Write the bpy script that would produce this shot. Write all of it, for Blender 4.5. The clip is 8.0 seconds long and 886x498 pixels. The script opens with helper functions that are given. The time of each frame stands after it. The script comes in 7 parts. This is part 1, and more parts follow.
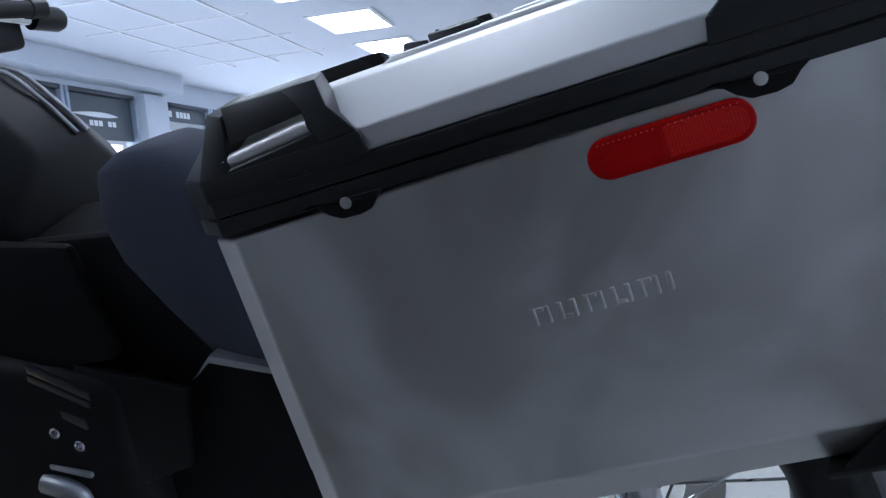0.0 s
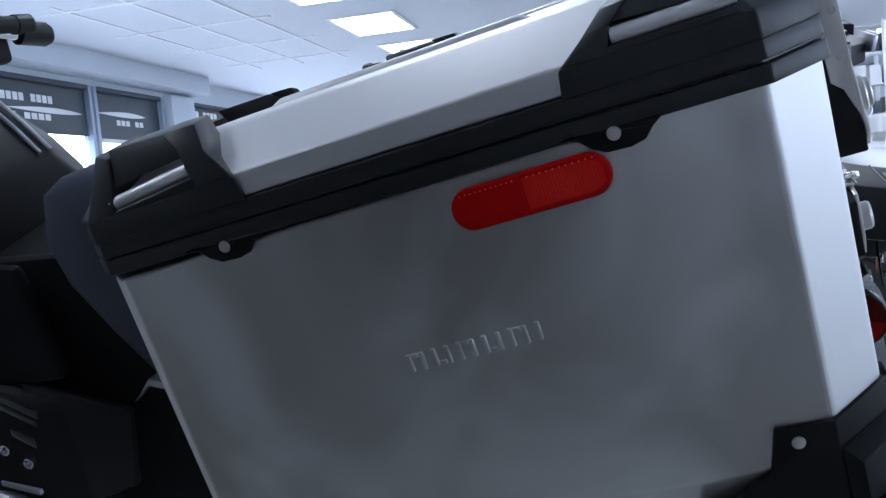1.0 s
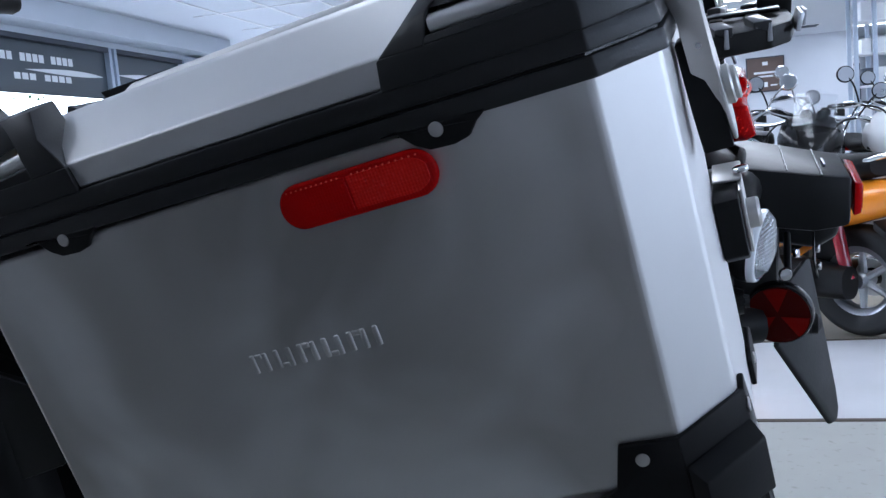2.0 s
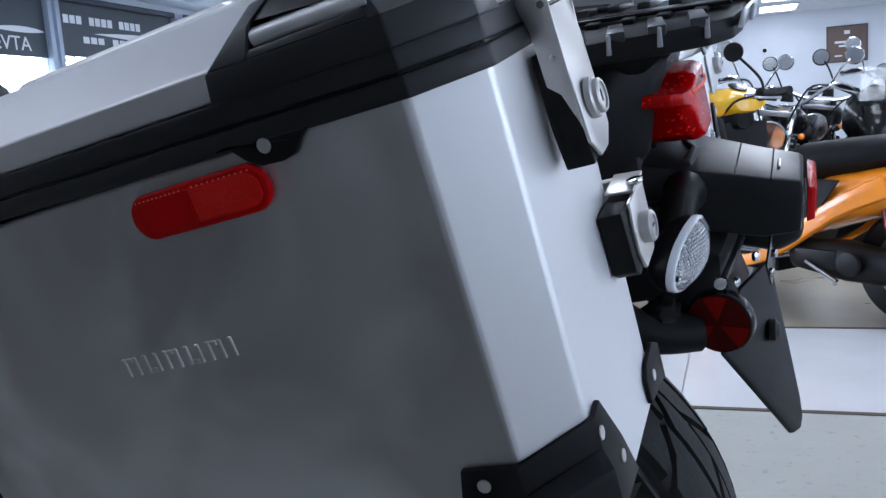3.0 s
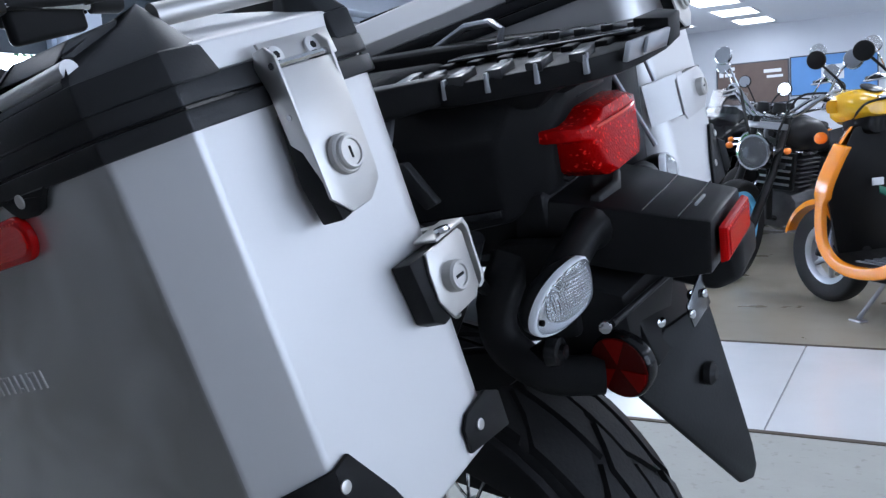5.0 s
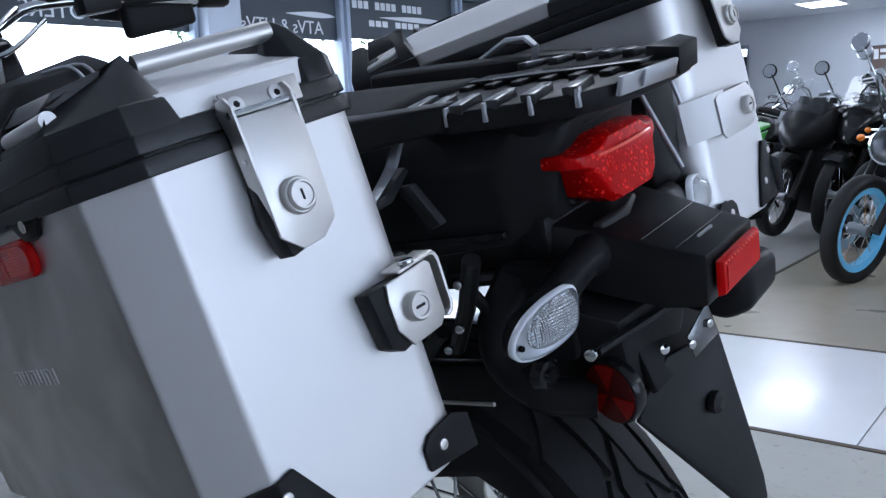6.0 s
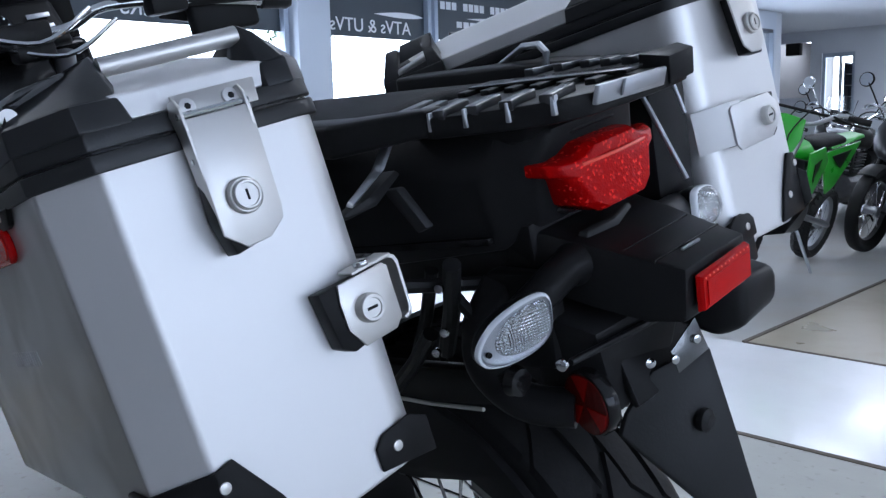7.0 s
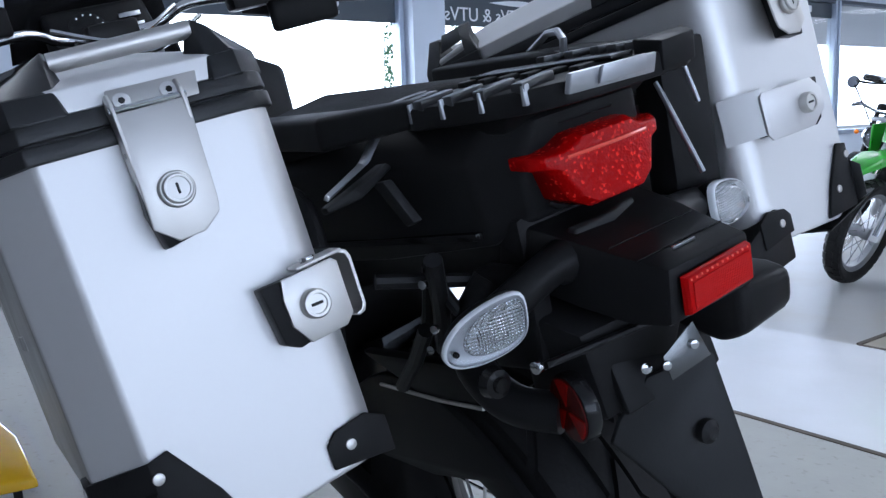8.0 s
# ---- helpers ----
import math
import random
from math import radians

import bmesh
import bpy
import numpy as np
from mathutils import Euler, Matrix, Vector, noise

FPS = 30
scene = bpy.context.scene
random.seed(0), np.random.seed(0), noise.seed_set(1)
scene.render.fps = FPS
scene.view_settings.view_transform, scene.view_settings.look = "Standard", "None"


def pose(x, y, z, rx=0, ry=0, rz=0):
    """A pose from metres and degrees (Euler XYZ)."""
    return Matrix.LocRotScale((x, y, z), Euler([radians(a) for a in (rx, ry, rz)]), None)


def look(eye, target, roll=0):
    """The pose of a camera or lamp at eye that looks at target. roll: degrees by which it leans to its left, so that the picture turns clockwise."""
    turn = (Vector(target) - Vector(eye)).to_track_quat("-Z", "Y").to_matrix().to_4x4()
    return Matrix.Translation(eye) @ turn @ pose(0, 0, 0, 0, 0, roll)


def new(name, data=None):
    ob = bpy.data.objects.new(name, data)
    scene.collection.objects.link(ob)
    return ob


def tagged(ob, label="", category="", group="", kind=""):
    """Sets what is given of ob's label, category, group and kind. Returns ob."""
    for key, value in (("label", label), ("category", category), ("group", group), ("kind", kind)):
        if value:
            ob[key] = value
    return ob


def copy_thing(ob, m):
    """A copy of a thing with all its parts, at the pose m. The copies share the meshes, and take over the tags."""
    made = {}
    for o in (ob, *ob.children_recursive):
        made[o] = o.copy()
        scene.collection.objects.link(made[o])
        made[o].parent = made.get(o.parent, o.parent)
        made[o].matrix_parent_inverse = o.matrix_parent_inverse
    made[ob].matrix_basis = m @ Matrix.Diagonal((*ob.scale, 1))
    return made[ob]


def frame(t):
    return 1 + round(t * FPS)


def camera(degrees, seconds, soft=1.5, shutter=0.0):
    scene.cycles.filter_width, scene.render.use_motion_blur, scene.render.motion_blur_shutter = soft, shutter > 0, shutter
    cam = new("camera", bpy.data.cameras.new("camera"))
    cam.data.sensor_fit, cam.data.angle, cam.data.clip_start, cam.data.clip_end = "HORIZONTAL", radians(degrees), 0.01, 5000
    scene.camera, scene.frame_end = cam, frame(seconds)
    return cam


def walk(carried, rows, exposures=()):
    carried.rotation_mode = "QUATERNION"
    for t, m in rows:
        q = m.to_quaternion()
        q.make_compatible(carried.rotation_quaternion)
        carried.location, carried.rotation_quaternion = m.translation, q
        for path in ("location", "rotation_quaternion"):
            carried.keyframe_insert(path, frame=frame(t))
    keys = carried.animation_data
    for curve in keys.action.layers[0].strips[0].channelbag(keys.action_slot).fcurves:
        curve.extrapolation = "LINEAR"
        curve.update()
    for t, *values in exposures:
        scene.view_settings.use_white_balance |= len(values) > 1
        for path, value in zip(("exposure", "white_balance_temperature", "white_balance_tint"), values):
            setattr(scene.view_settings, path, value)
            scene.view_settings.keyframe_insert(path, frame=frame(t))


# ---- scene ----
cam = camera(55.04, 8.0, soft=1.4)
PATH = [
    (0, (0.3239, 0.1316, 0.7511), (-0.0353, 2.0939, 0.6092), -5.79),
    (0.5, (0.3833, 0.1401, 0.7613), (-0.0188, 2.0946, 0.6262), -5.83),
    (1, (0.4269, 0.1529, 0.7717), (-0.0023, 2.1015, 0.6354), -5.34),
    (1.5, (0.4803, 0.1796, 0.7746), (0.0189, 2.1169, 0.5905), -4.88),
    (2, (0.5346, 0.2115, 0.7802), (0.0332, 2.1358, 0.5662), -4.92),
    (2.2, (0.5604, 0.2203, 0.7833), (0.0275, 2.1350, 0.5602), -4.72),
    (3.5, (0.6951, 0.2869, 0.8027), (-0.0091, 2.1340, 0.4991), -3.99),
    (4, (0.7360, 0.3075, 0.8039), (-0.0052, 2.1400, 0.4999), -4.12),
    (4.5, (0.7950, 0.3314, 0.8051), (-0.0609, 2.1181, 0.5307), -4.07),
    (5.8, (0.9503, 0.3870, 0.8426), (-0.2456, 1.9636, 0.5528), -3.39),
    (6, (0.9668, 0.3955, 0.8494), (-0.2731, 1.9359, 0.5496), -2.80),
    (6.5, (1.0037, 0.4172, 0.8523), (-0.3212, 1.8866, 0.5601), -1.99),
    (7, (1.0395, 0.4522, 0.8491), (-0.3551, 1.8562, 0.5598), -1.49),
    (7.5, (1.0690, 0.4975, 0.8390), (-0.4021, 1.8186, 0.5382), -1.43),
    (8, (1.1042, 0.5571, 0.8470), (-0.4813, 1.7377, 0.5429), -1.93),
]
walk(cam, [(t, look(eye, target, roll)) for t, eye, target, roll in PATH], [(0, 0.27, 5580, 10), (2.2, 0.25, 5630, 10), (3.5, 0.22, 5780, 10), (4.7, 0.20, 5790, 10), (6, 0.08, 5720, 10), (8, 0.02, 5720, 10)])
BIKE_YAW, BIKE_LEAN, BIKE_FOOT = -3.8, 12.90, (0.0854, 1.2853, 0.0)

# ---------------------------------------------------------------- light
world = bpy.data.worlds.new("sky")
scene.world = world
world.use_nodes = True
wn = world.node_tree.nodes
sky = wn.new("ShaderNodeTexSky")
sky.sky_type, sky.sun_disc = "NISHITA", False
sky.sun_elevation, sky.sun_rotation = radians(48), radians(250)
wn["Background"].inputs["Strength"].default_value = 0.12
world.node_tree.links.new(sky.outputs["Color"], wn["Background"].inputs["Color"])

CEIL = 2.5
PANEL_LIGHT, OUTSIDE_LIGHT, WINDOW_LAMP, EAST_LAMP = 8.5, 5.5, 80.0, 160.0
sun = new("sun", bpy.data.lights.new("sun", "SUN"))
sun.data.energy, sun.data.angle, sun.data.color = 2.5, radians(0.6), (1.0, 0.95, 0.88)
sun.matrix_world = look((-9, 2, 9), (-6.5, 3, 0))


def window_lamp(y0, y1, z0, z1, x=-5.25, power=None):
    d = bpy.data.lights.new("window_light", "AREA")
    d.shape, d.size, d.size_y, d.energy, d.color = "RECTANGLE", y1 - y0, z1 - z0, power or WINDOW_LAMP, (0.80, 0.86, 1.0)
    ob = new("window_light", d)
    ob.matrix_world = look((x, (y0 + y1) / 2, (z0 + z1) / 2), (0, (y0 + y1) / 2, (z0 + z1) / 2 - 0.4))


# ---------------------------------------------------------------- materials
def rgb(c):
    return (c[0], c[1], c[2], 1.0)


def mat(name, color, rough=0.5, metal=0.0, var=0.12, scale=8.0, bump=0.0, bump_scale=300.0, coat=0.0, stain_sheen=0.0, stain_sheen_scale=2.0,
        stain_sheen_color=None, stain_sheen_lo=0.48, stain_sheen_detail=8.0, stain_sheen_span=0.24, trans=0.0, emit=0.0, rvar=0.1, ior=1.45, stretch=None, spec=0.5, stain_sheen_twist=0.0):
    """Principled surface with colour and gloss varied at two scales, and a fine relief."""
    m = bpy.data.materials.new(name)
    m.use_nodes = True
    nt = m.node_tree
    nd, lk = nt.nodes, nt.links
    b = nd["Principled BSDF"]
    b.inputs["Metallic"].default_value, b.inputs["IOR"].default_value = metal, ior
    b.inputs["Coat Weight"].default_value, b.inputs["Coat Roughness"].default_value = coat, 0.08
    b.inputs["Transmission Weight"].default_value = trans
    b.inputs["Specular IOR Level"].default_value = spec
    co = nd.new("ShaderNodeTexCoord")
    vec = co.outputs["Object"]
    if stretch:
        mp = nd.new("ShaderNodeMapping")
        mp.inputs["Scale"].default_value = stretch
        lk.new(vec, mp.inputs["Vector"])
        vec = mp.outputs["Vector"]
    n1 = nd.new("ShaderNodeTexNoise")
    n1.inputs["Scale"].default_value, n1.inputs["Detail"].default_value = scale, 5.0
    lk.new(vec, n1.inputs["Vector"])
    mix = nd.new("ShaderNodeMix")
    mix.data_type = "RGBA"
    lo = [max(0.0, c * (1 - var)) for c in color]
    hi = [min(1.0, c * (1 + var)) for c in color]
    mix.inputs["A"].default_value, mix.inputs["B"].default_value = rgb(lo), rgb(hi)
    lk.new(n1.outputs["Fac"], mix.inputs["Factor"])
    out = mix.outputs["Result"]
    # noise blotches: stains, and on ALU_SIDE painted cloudy reflections
    if stain_sheen > 0:
        n2 = nd.new("ShaderNodeTexNoise")
        n2.inputs["Scale"].default_value, n2.inputs["Detail"].default_value = stain_sheen_scale, stain_sheen_detail
        n2.inputs["Distortion"].default_value = stain_sheen_twist
        lk.new(co.outputs["Object"], n2.inputs["Vector"])
        rp = nd.new("ShaderNodeMapRange")
        rp.inputs["From Min"].default_value, rp.inputs["From Max"].default_value = stain_sheen_lo, stain_sheen_lo + stain_sheen_span
        rp.inputs["To Max"].default_value = stain_sheen
        lk.new(n2.outputs["Fac"], rp.inputs["Value"])
        m2 = nd.new("ShaderNodeMix")
        m2.data_type = "RGBA"
        lk.new(rp.outputs["Result"], m2.inputs["Factor"])
        lk.new(out, m2.inputs["A"])
        m2.inputs["B"].default_value = rgb(stain_sheen_color or [c * 0.5 for c in color])
        out = m2.outputs["Result"]
    lk.new(out, b.inputs["Base Color"])
    rr = nd.new("ShaderNodeMapRange")
    rr.inputs["To Min"].default_value, rr.inputs["To Max"].default_value = max(0.02, rough - rvar), min(1.0, rough + rvar)
    lk.new(n1.outputs["Fac"], rr.inputs["Value"])
    lk.new(rr.outputs["Result"], b.inputs["Roughness"])
    if bump > 0:
        n3 = nd.new("ShaderNodeTexNoise")
        n3.inputs["Scale"].default_value, n3.inputs["Detail"].default_value = bump_scale, 3.0
        lk.new(vec, n3.inputs["Vector"])
        bp = nd.new("ShaderNodeBump")
        bp.inputs["Strength"].default_value, bp.inputs["Distance"].default_value = bump, 0.002
        lk.new(n3.outputs["Fac"], bp.inputs["Height"])
        lk.new(bp.outputs["Normal"], b.inputs["Normal"])
    if emit > 0:
        b.inputs["Emission Color"].default_value, b.inputs["Emission Strength"].default_value = rgb(color), emit
    return m


def lens_mat(name, color, cell=220.0, depth=0.6, trans=0.7, spark=None, spark_from=0.45, jitter=0.0, spec=0.12):
    """Moulded lamp lens: coloured plastic with a small prism pattern, and paler cells painted as sparkles where spark
    is given.
    """
    m = mat(name, color, rough=0.14, var=0.05, coat=0.04, trans=trans, rvar=0.03, spec=spec)
    nt = m.node_tree
    vo = nt.nodes.new("ShaderNodeTexVoronoi")
    vo.inputs["Scale"].default_value, vo.inputs["Randomness"].default_value = cell, jitter
    co = nt.nodes.new("ShaderNodeTexCoord")
    nt.links.new(co.outputs["Object"], vo.inputs["Vector"])
    bp = nt.nodes.new("ShaderNodeBump")
    bp.inputs["Strength"].default_value, bp.inputs["Distance"].default_value = depth, 0.002
    nt.links.new(vo.outputs["Distance"], bp.inputs["Height"])
    bsdf = nt.nodes["Principled BSDF"]
    nt.links.new(bp.outputs["Normal"], bsdf.inputs["Normal"])
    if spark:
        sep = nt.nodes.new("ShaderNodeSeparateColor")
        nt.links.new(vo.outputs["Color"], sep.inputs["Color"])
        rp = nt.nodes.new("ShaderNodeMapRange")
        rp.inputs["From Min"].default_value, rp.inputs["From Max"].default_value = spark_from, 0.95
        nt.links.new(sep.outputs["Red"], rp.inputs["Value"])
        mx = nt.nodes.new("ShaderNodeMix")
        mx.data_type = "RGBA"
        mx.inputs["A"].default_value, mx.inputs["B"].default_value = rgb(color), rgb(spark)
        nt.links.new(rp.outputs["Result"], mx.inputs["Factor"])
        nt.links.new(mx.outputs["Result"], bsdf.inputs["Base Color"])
    return m


ALU = mat("brushed_aluminium", (0.655, 0.648, 0.640), rough=0.48, metal=0.78, var=0.04, scale=6.0, bump=0.10, bump_scale=12.0, rvar=0.05)
# darker blotches paint blurred room reflections into the outer sheet
ALU_SIDE = mat("cloud_reflection_aluminium", (0.74, 0.74, 0.735), rough=0.36, metal=0.84, var=0.12, scale=11.0, bump=0.9, bump_scale=5.0, rvar=0.14, stain_sheen=1.0, stain_sheen_scale=5.0, stain_sheen_lo=0.36, stain_sheen_detail=2.0, stain_sheen_span=0.26, stain_sheen_twist=1.6, stain_sheen_color=(0.46, 0.45, 0.43), stretch=(0.7, 1, 1.4))
STEEL = mat("brushed_steel", (0.58, 0.565, 0.54), rough=0.40, metal=1.0, var=0.03, scale=30.0, bump=0.03, bump_scale=160.0, stretch=(1, 1, 8))
CHROME = mat("chrome", (0.62, 0.63, 0.64), rough=0.10, metal=1.0, var=0.03, rvar=0.03)
PLASTIC = mat("black_plastic", (0.0095, 0.0095, 0.0098), rough=0.42, var=0.25, scale=20.0, bump=0.06, bump_scale=700.0, spec=0.14)
GUARD = mat("dark_grey_plastic", (0.0080, 0.0085, 0.0096), rough=0.40, var=0.15, scale=20.0, bump=0.06, bump_scale=700.0, spec=0.5)
GLOSS = mat("black_gloss", (0.0075, 0.0075, 0.0078), rough=0.2, var=0.2, scale=6.0, coat=0.12, rvar=0.05, spec=0.28)
SATIN = mat("black_satin_metal", (0.0090, 0.0090, 0.0094), rough=0.36, var=0.2, scale=15.0, bump=0.08, bump_scale=500.0, spec=0.22)
TANK = mat("tank_black", (0.010, 0.010, 0.0105), rough=0.5, var=0.2, scale=12.0, bump=0.05, bump_scale=500.0, spec=0.08)
VINYL = mat("seat_vinyl", (0.010, 0.0102, 0.011), rough=0.6, var=0.2, scale=12.0, bump=0.4, bump_scale=450.0, spec=0.12)
PAD = mat("seat_side_fabric", (0.045, 0.050, 0.068), rough=0.8, var=0.15, scale=14.0, bump=0.4, bump_scale=500.0, spec=0.3)
RUBBER = mat("tyre_rubber", (0.0105, 0.0105, 0.011), rough=0.55, var=0.25, scale=25.0, bump=0.25, bump_scale=220.0, stain_sheen=0.25, stain_sheen_scale=14.0, stain_sheen_color=(0.016, 0.0155, 0.0145), spec=0.28)
FLAP = mat("flap_rubber", (0.012, 0.0125, 0.013), rough=0.55, var=0.15, scale=18.0, bump=0.10, bump_scale=350.0, spec=0.3)
RED = lens_mat("red_reflector", (0.42, 0.002, 0.002), cell=500.0, depth=0.25, trans=0.0)
# retro-reflected light of the round reflector's segments, as a brighter red
SEGMENT = lens_mat("lit_red_segment", (0.19, 0.003, 0.002), cell=700.0, depth=0.2, trans=0.0)
# brighter red paints the retro-reflected light of one reflector chamber
RED_BRIGHT = lens_mat("lit_red_chamber", (0.62, 0.008, 0.004), cell=500.0, depth=0.35, trans=0.0, spec=0.3)
# pale red for sparkles painted on the reflectors, and the lamp's bright stripe
GLINT = mat("pale_red_glint", (0.80, 0.09, 0.06), rough=0.15, var=0.05)
RIB = mat("worn_rack_rib", (0.022, 0.023, 0.025), rough=0.30, var=0.3, scale=30.0, coat=0.5, rvar=0.08)
STRIP = mat("grey_rubber_strip", (0.16, 0.17, 0.18), rough=0.5, var=0.15, scale=20.0)
FENDER = mat("black_fender_plastic", (0.0085, 0.0085, 0.0088), rough=0.34, var=0.2, scale=16.0, bump=0.05, bump_scale=600.0, spec=0.16)
LAMP_PLATE = mat("lamp_backplate", (0.50, 0.51, 0.53), rough=0.35, metal=0.4, var=0.05)
DEEP_RED = lens_mat("dark_red_reflector", (0.060, 0.0025, 0.002), cell=600.0, depth=0.2, trans=0.0)
# the spark cells put specular sparkle into the lens colour
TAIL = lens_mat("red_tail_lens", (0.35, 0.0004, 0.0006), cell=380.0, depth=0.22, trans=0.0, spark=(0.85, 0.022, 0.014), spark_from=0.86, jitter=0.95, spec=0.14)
CLEAR = mat("clear_lens", (0.96, 0.97, 0.98), rough=0.04, var=0.01, trans=1.0, rvar=0.02, ior=1.25)
CLEAR_RIM = mat("clear_lens_rim", (0.75, 0.77, 0.79), rough=0.15, var=0.03, coat=0.5)
MIRROR_CUP = lens_mat("lamp_reflector", (0.78, 0.79, 0.80), cell=420.0, depth=1.0, trans=0.0, spec=0.5)
MIRROR_CUP.node_tree.nodes["Principled BSDF"].inputs["Metallic"].default_value = 0.9
AMBER = mat("amber", (0.85, 0.22, 0.02), rough=0.2, coat=0.4)
ORANGE = mat("orange_paint", (0.86, 0.27, 0.012), rough=0.25, var=0.06, coat=0.8, rvar=0.05)
YELLOW = mat("yellow_paint", (0.85, 0.48, 0.015), rough=0.25, var=0.06, coat=0.8, rvar=0.05)
GREEN = mat("green_plastic", (0.035, 0.33, 0.022), rough=0.3, var=0.1, coat=0.3)
WHITE = mat("white_plastic", (0.72, 0.73, 0.74), rough=0.35, var=0.05, coat=0.3)
BLUE_RIM = mat("blue_rim", (0.16, 0.50, 0.78), rough=0.3, var=0.06, coat=0.5)
RED_PAINT = mat("dark_red_paint", (0.22, 0.01, 0.02), rough=0.22, coat=0.8)
ENGINE = mat("cast_engine_metal", (0.15, 0.15, 0.155), rough=0.4, metal=0.9, var=0.3, scale=40.0, bump=0.3, bump_scale=120.0)
CASTING = mat("grey_alloy", (0.42, 0.43, 0.45), rough=0.35, metal=0.9, var=0.15, scale=20.0)
WALL = mat("painted_wall", (0.63, 0.66, 0.71), rough=0.8, var=0.04, scale=3.0, bump=0.15, bump_scale=180.0, stain_sheen=0.08, stain_sheen_scale=0.8)
WALL_BLUE = mat("painted_lintel", (0.60, 0.65, 0.72), rough=0.75, var=0.04, scale=3.0, bump=0.12, bump_scale=180.0)
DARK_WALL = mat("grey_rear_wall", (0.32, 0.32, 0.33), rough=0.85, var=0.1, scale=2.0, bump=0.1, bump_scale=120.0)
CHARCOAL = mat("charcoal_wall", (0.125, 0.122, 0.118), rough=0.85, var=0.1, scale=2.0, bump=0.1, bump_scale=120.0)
CEILING = mat("ceiling_tile", (0.72, 0.75, 0.80), rough=0.85, var=0.05, scale=30.0, bump=0.3, bump_scale=90.0)
GRID = mat("ceiling_grid", (0.85, 0.86, 0.88), rough=0.5, var=0.03)
CARPET = mat("worn_grey_floor", (0.34, 0.34, 0.31), rough=0.7, var=0.10, scale=9.0, bump=0.30, bump_scale=60.0, stain_sheen=0.8, stain_sheen_scale=38.0, stain_sheen_lo=0.60, stain_sheen_color=(0.17, 0.155, 0.12))
TILE = mat("white_tile", (0.64, 0.645, 0.655), rough=0.22, var=0.05, scale=4.0, coat=0.3, stain_sheen=0.1, stain_sheen_scale=5.0, stain_sheen_color=(0.5, 0.47, 0.4), rvar=0.08)
TAUPE = mat("taupe_floor", (0.30, 0.27, 0.21), rough=0.3, var=0.12, scale=3.0, stain_sheen=0.35, stain_sheen_scale=6.0, stain_sheen_color=(0.22, 0.17, 0.11), rvar=0.1)
GREYFLOOR = mat("grey_polished_floor", (0.30, 0.30, 0.29), rough=0.32, var=0.12, scale=2.0, stain_sheen=0.4, stain_sheen_scale=3.0, stain_sheen_color=(0.27, 0.22, 0.15), rvar=0.08)
SEAM = mat("dark_seam", (0.07, 0.055, 0.04), rough=0.7, var=0.3, scale=20.0)
BAND = mat("window_vinyl_band", (0.05, 0.065, 0.08), rough=0.35, var=0.1, scale=4.0)
LETTER = mat("white_vinyl", (0.8, 0.82, 0.85), rough=0.5, var=0.04)
FRAME = mat("window_frame_metal", (0.40, 0.46, 0.55), rough=0.4, metal=0.3, var=0.08)
FRAME_DARK = mat("dark_window_frame", (0.05, 0.06, 0.08), rough=0.4, var=0.1)
POSTER_BROWN = mat("brown_board", (0.14, 0.10, 0.085), rough=0.5, var=0.2, scale=6.0)
POSTER_BLUE = mat("blue_poster", (0.14, 0.32, 0.66), rough=0.35, var=0.12, scale=3.0)
LEAF = mat("leaf", (0.16, 0.30, 0.18), rough=0.5, var=0.4, scale=4.0)
BARK = mat("bark", (0.16, 0.12, 0.09), rough=0.9, var=0.3, scale=20.0)
PAVE = mat("outside_paving", (0.5, 0.5, 0.49), rough=0.8, var=0.1, scale=3.0)

GLASS = bpy.data.materials.new("window_glass")
GLASS.use_nodes = True
gb = GLASS.node_tree.nodes["Principled BSDF"]
gb.inputs["Transmission Weight"].default_value, gb.inputs["Roughness"].default_value, gb.inputs["IOR"].default_value = 1.0, 0.0, 1.1


def emitter(name, color, strength):
    m = bpy.data.materials.new(name)
    m.use_nodes = True
    nt = m.node_tree
    nt.nodes.clear()
    e, o = nt.nodes.new("ShaderNodeEmission"), nt.nodes.new("ShaderNodeOutputMaterial")
    e.inputs["Color"].default_value, e.inputs["Strength"].default_value = rgb(color), strength
    nt.links.new(e.outputs["Emission"], o.inputs["Surface"])
    return m


LAMP = emitter("panel_diffuser", (0.95, 0.96, 1.0), PANEL_LIGHT)
DAY = emitter("daylight_backdrop", (0.93, 0.97, 1.0), OUTSIDE_LIGHT)


# ---------------------------------------------------------------- mesh helpers
def loft(rings, cap=True, closed=True):
    bm = bmesh.new()
    vs = [[bm.verts.new(p) for p in r] for r in rings]
    k = len(vs[0])
    for a, b in zip(vs, vs[1:]):
        for i in range(k if closed else k - 1):
            j = (i + 1) % k
            bm.faces.new((a[i], a[j], b[j], b[i]))
    if cap:
        bm.faces.new(list(reversed(vs[0])))
        bm.faces.new(vs[-1])
    bmesh.ops.recalc_face_normals(bm, faces=bm.faces)
    return bm


def prism(pts, d):
    d = Vector(d)
    pts = [Vector(p) for p in pts]
    return loft([pts, [p + d for p in pts]])


def bevel(bm, w, seg=2, angle=25):
    es = [e for e in bm.edges if len(e.link_faces) == 2 and e.calc_face_angle(0) > radians(angle)]
    if es and w > 0:
        bmesh.ops.bevel(bm, geom=es, offset=w, segments=seg, profile=0.5, affect="EDGES", clamp_overlap=True)
    return bm


def box(x0, x1, y0, y1, z0, z1, b=0.0, seg=2):
    return bevel(prism([(x0, y0, z0), (x1, y0, z0), (x1, y1, z0), (x0, y1, z0)], (0, 0, z1 - z0)), b, seg)


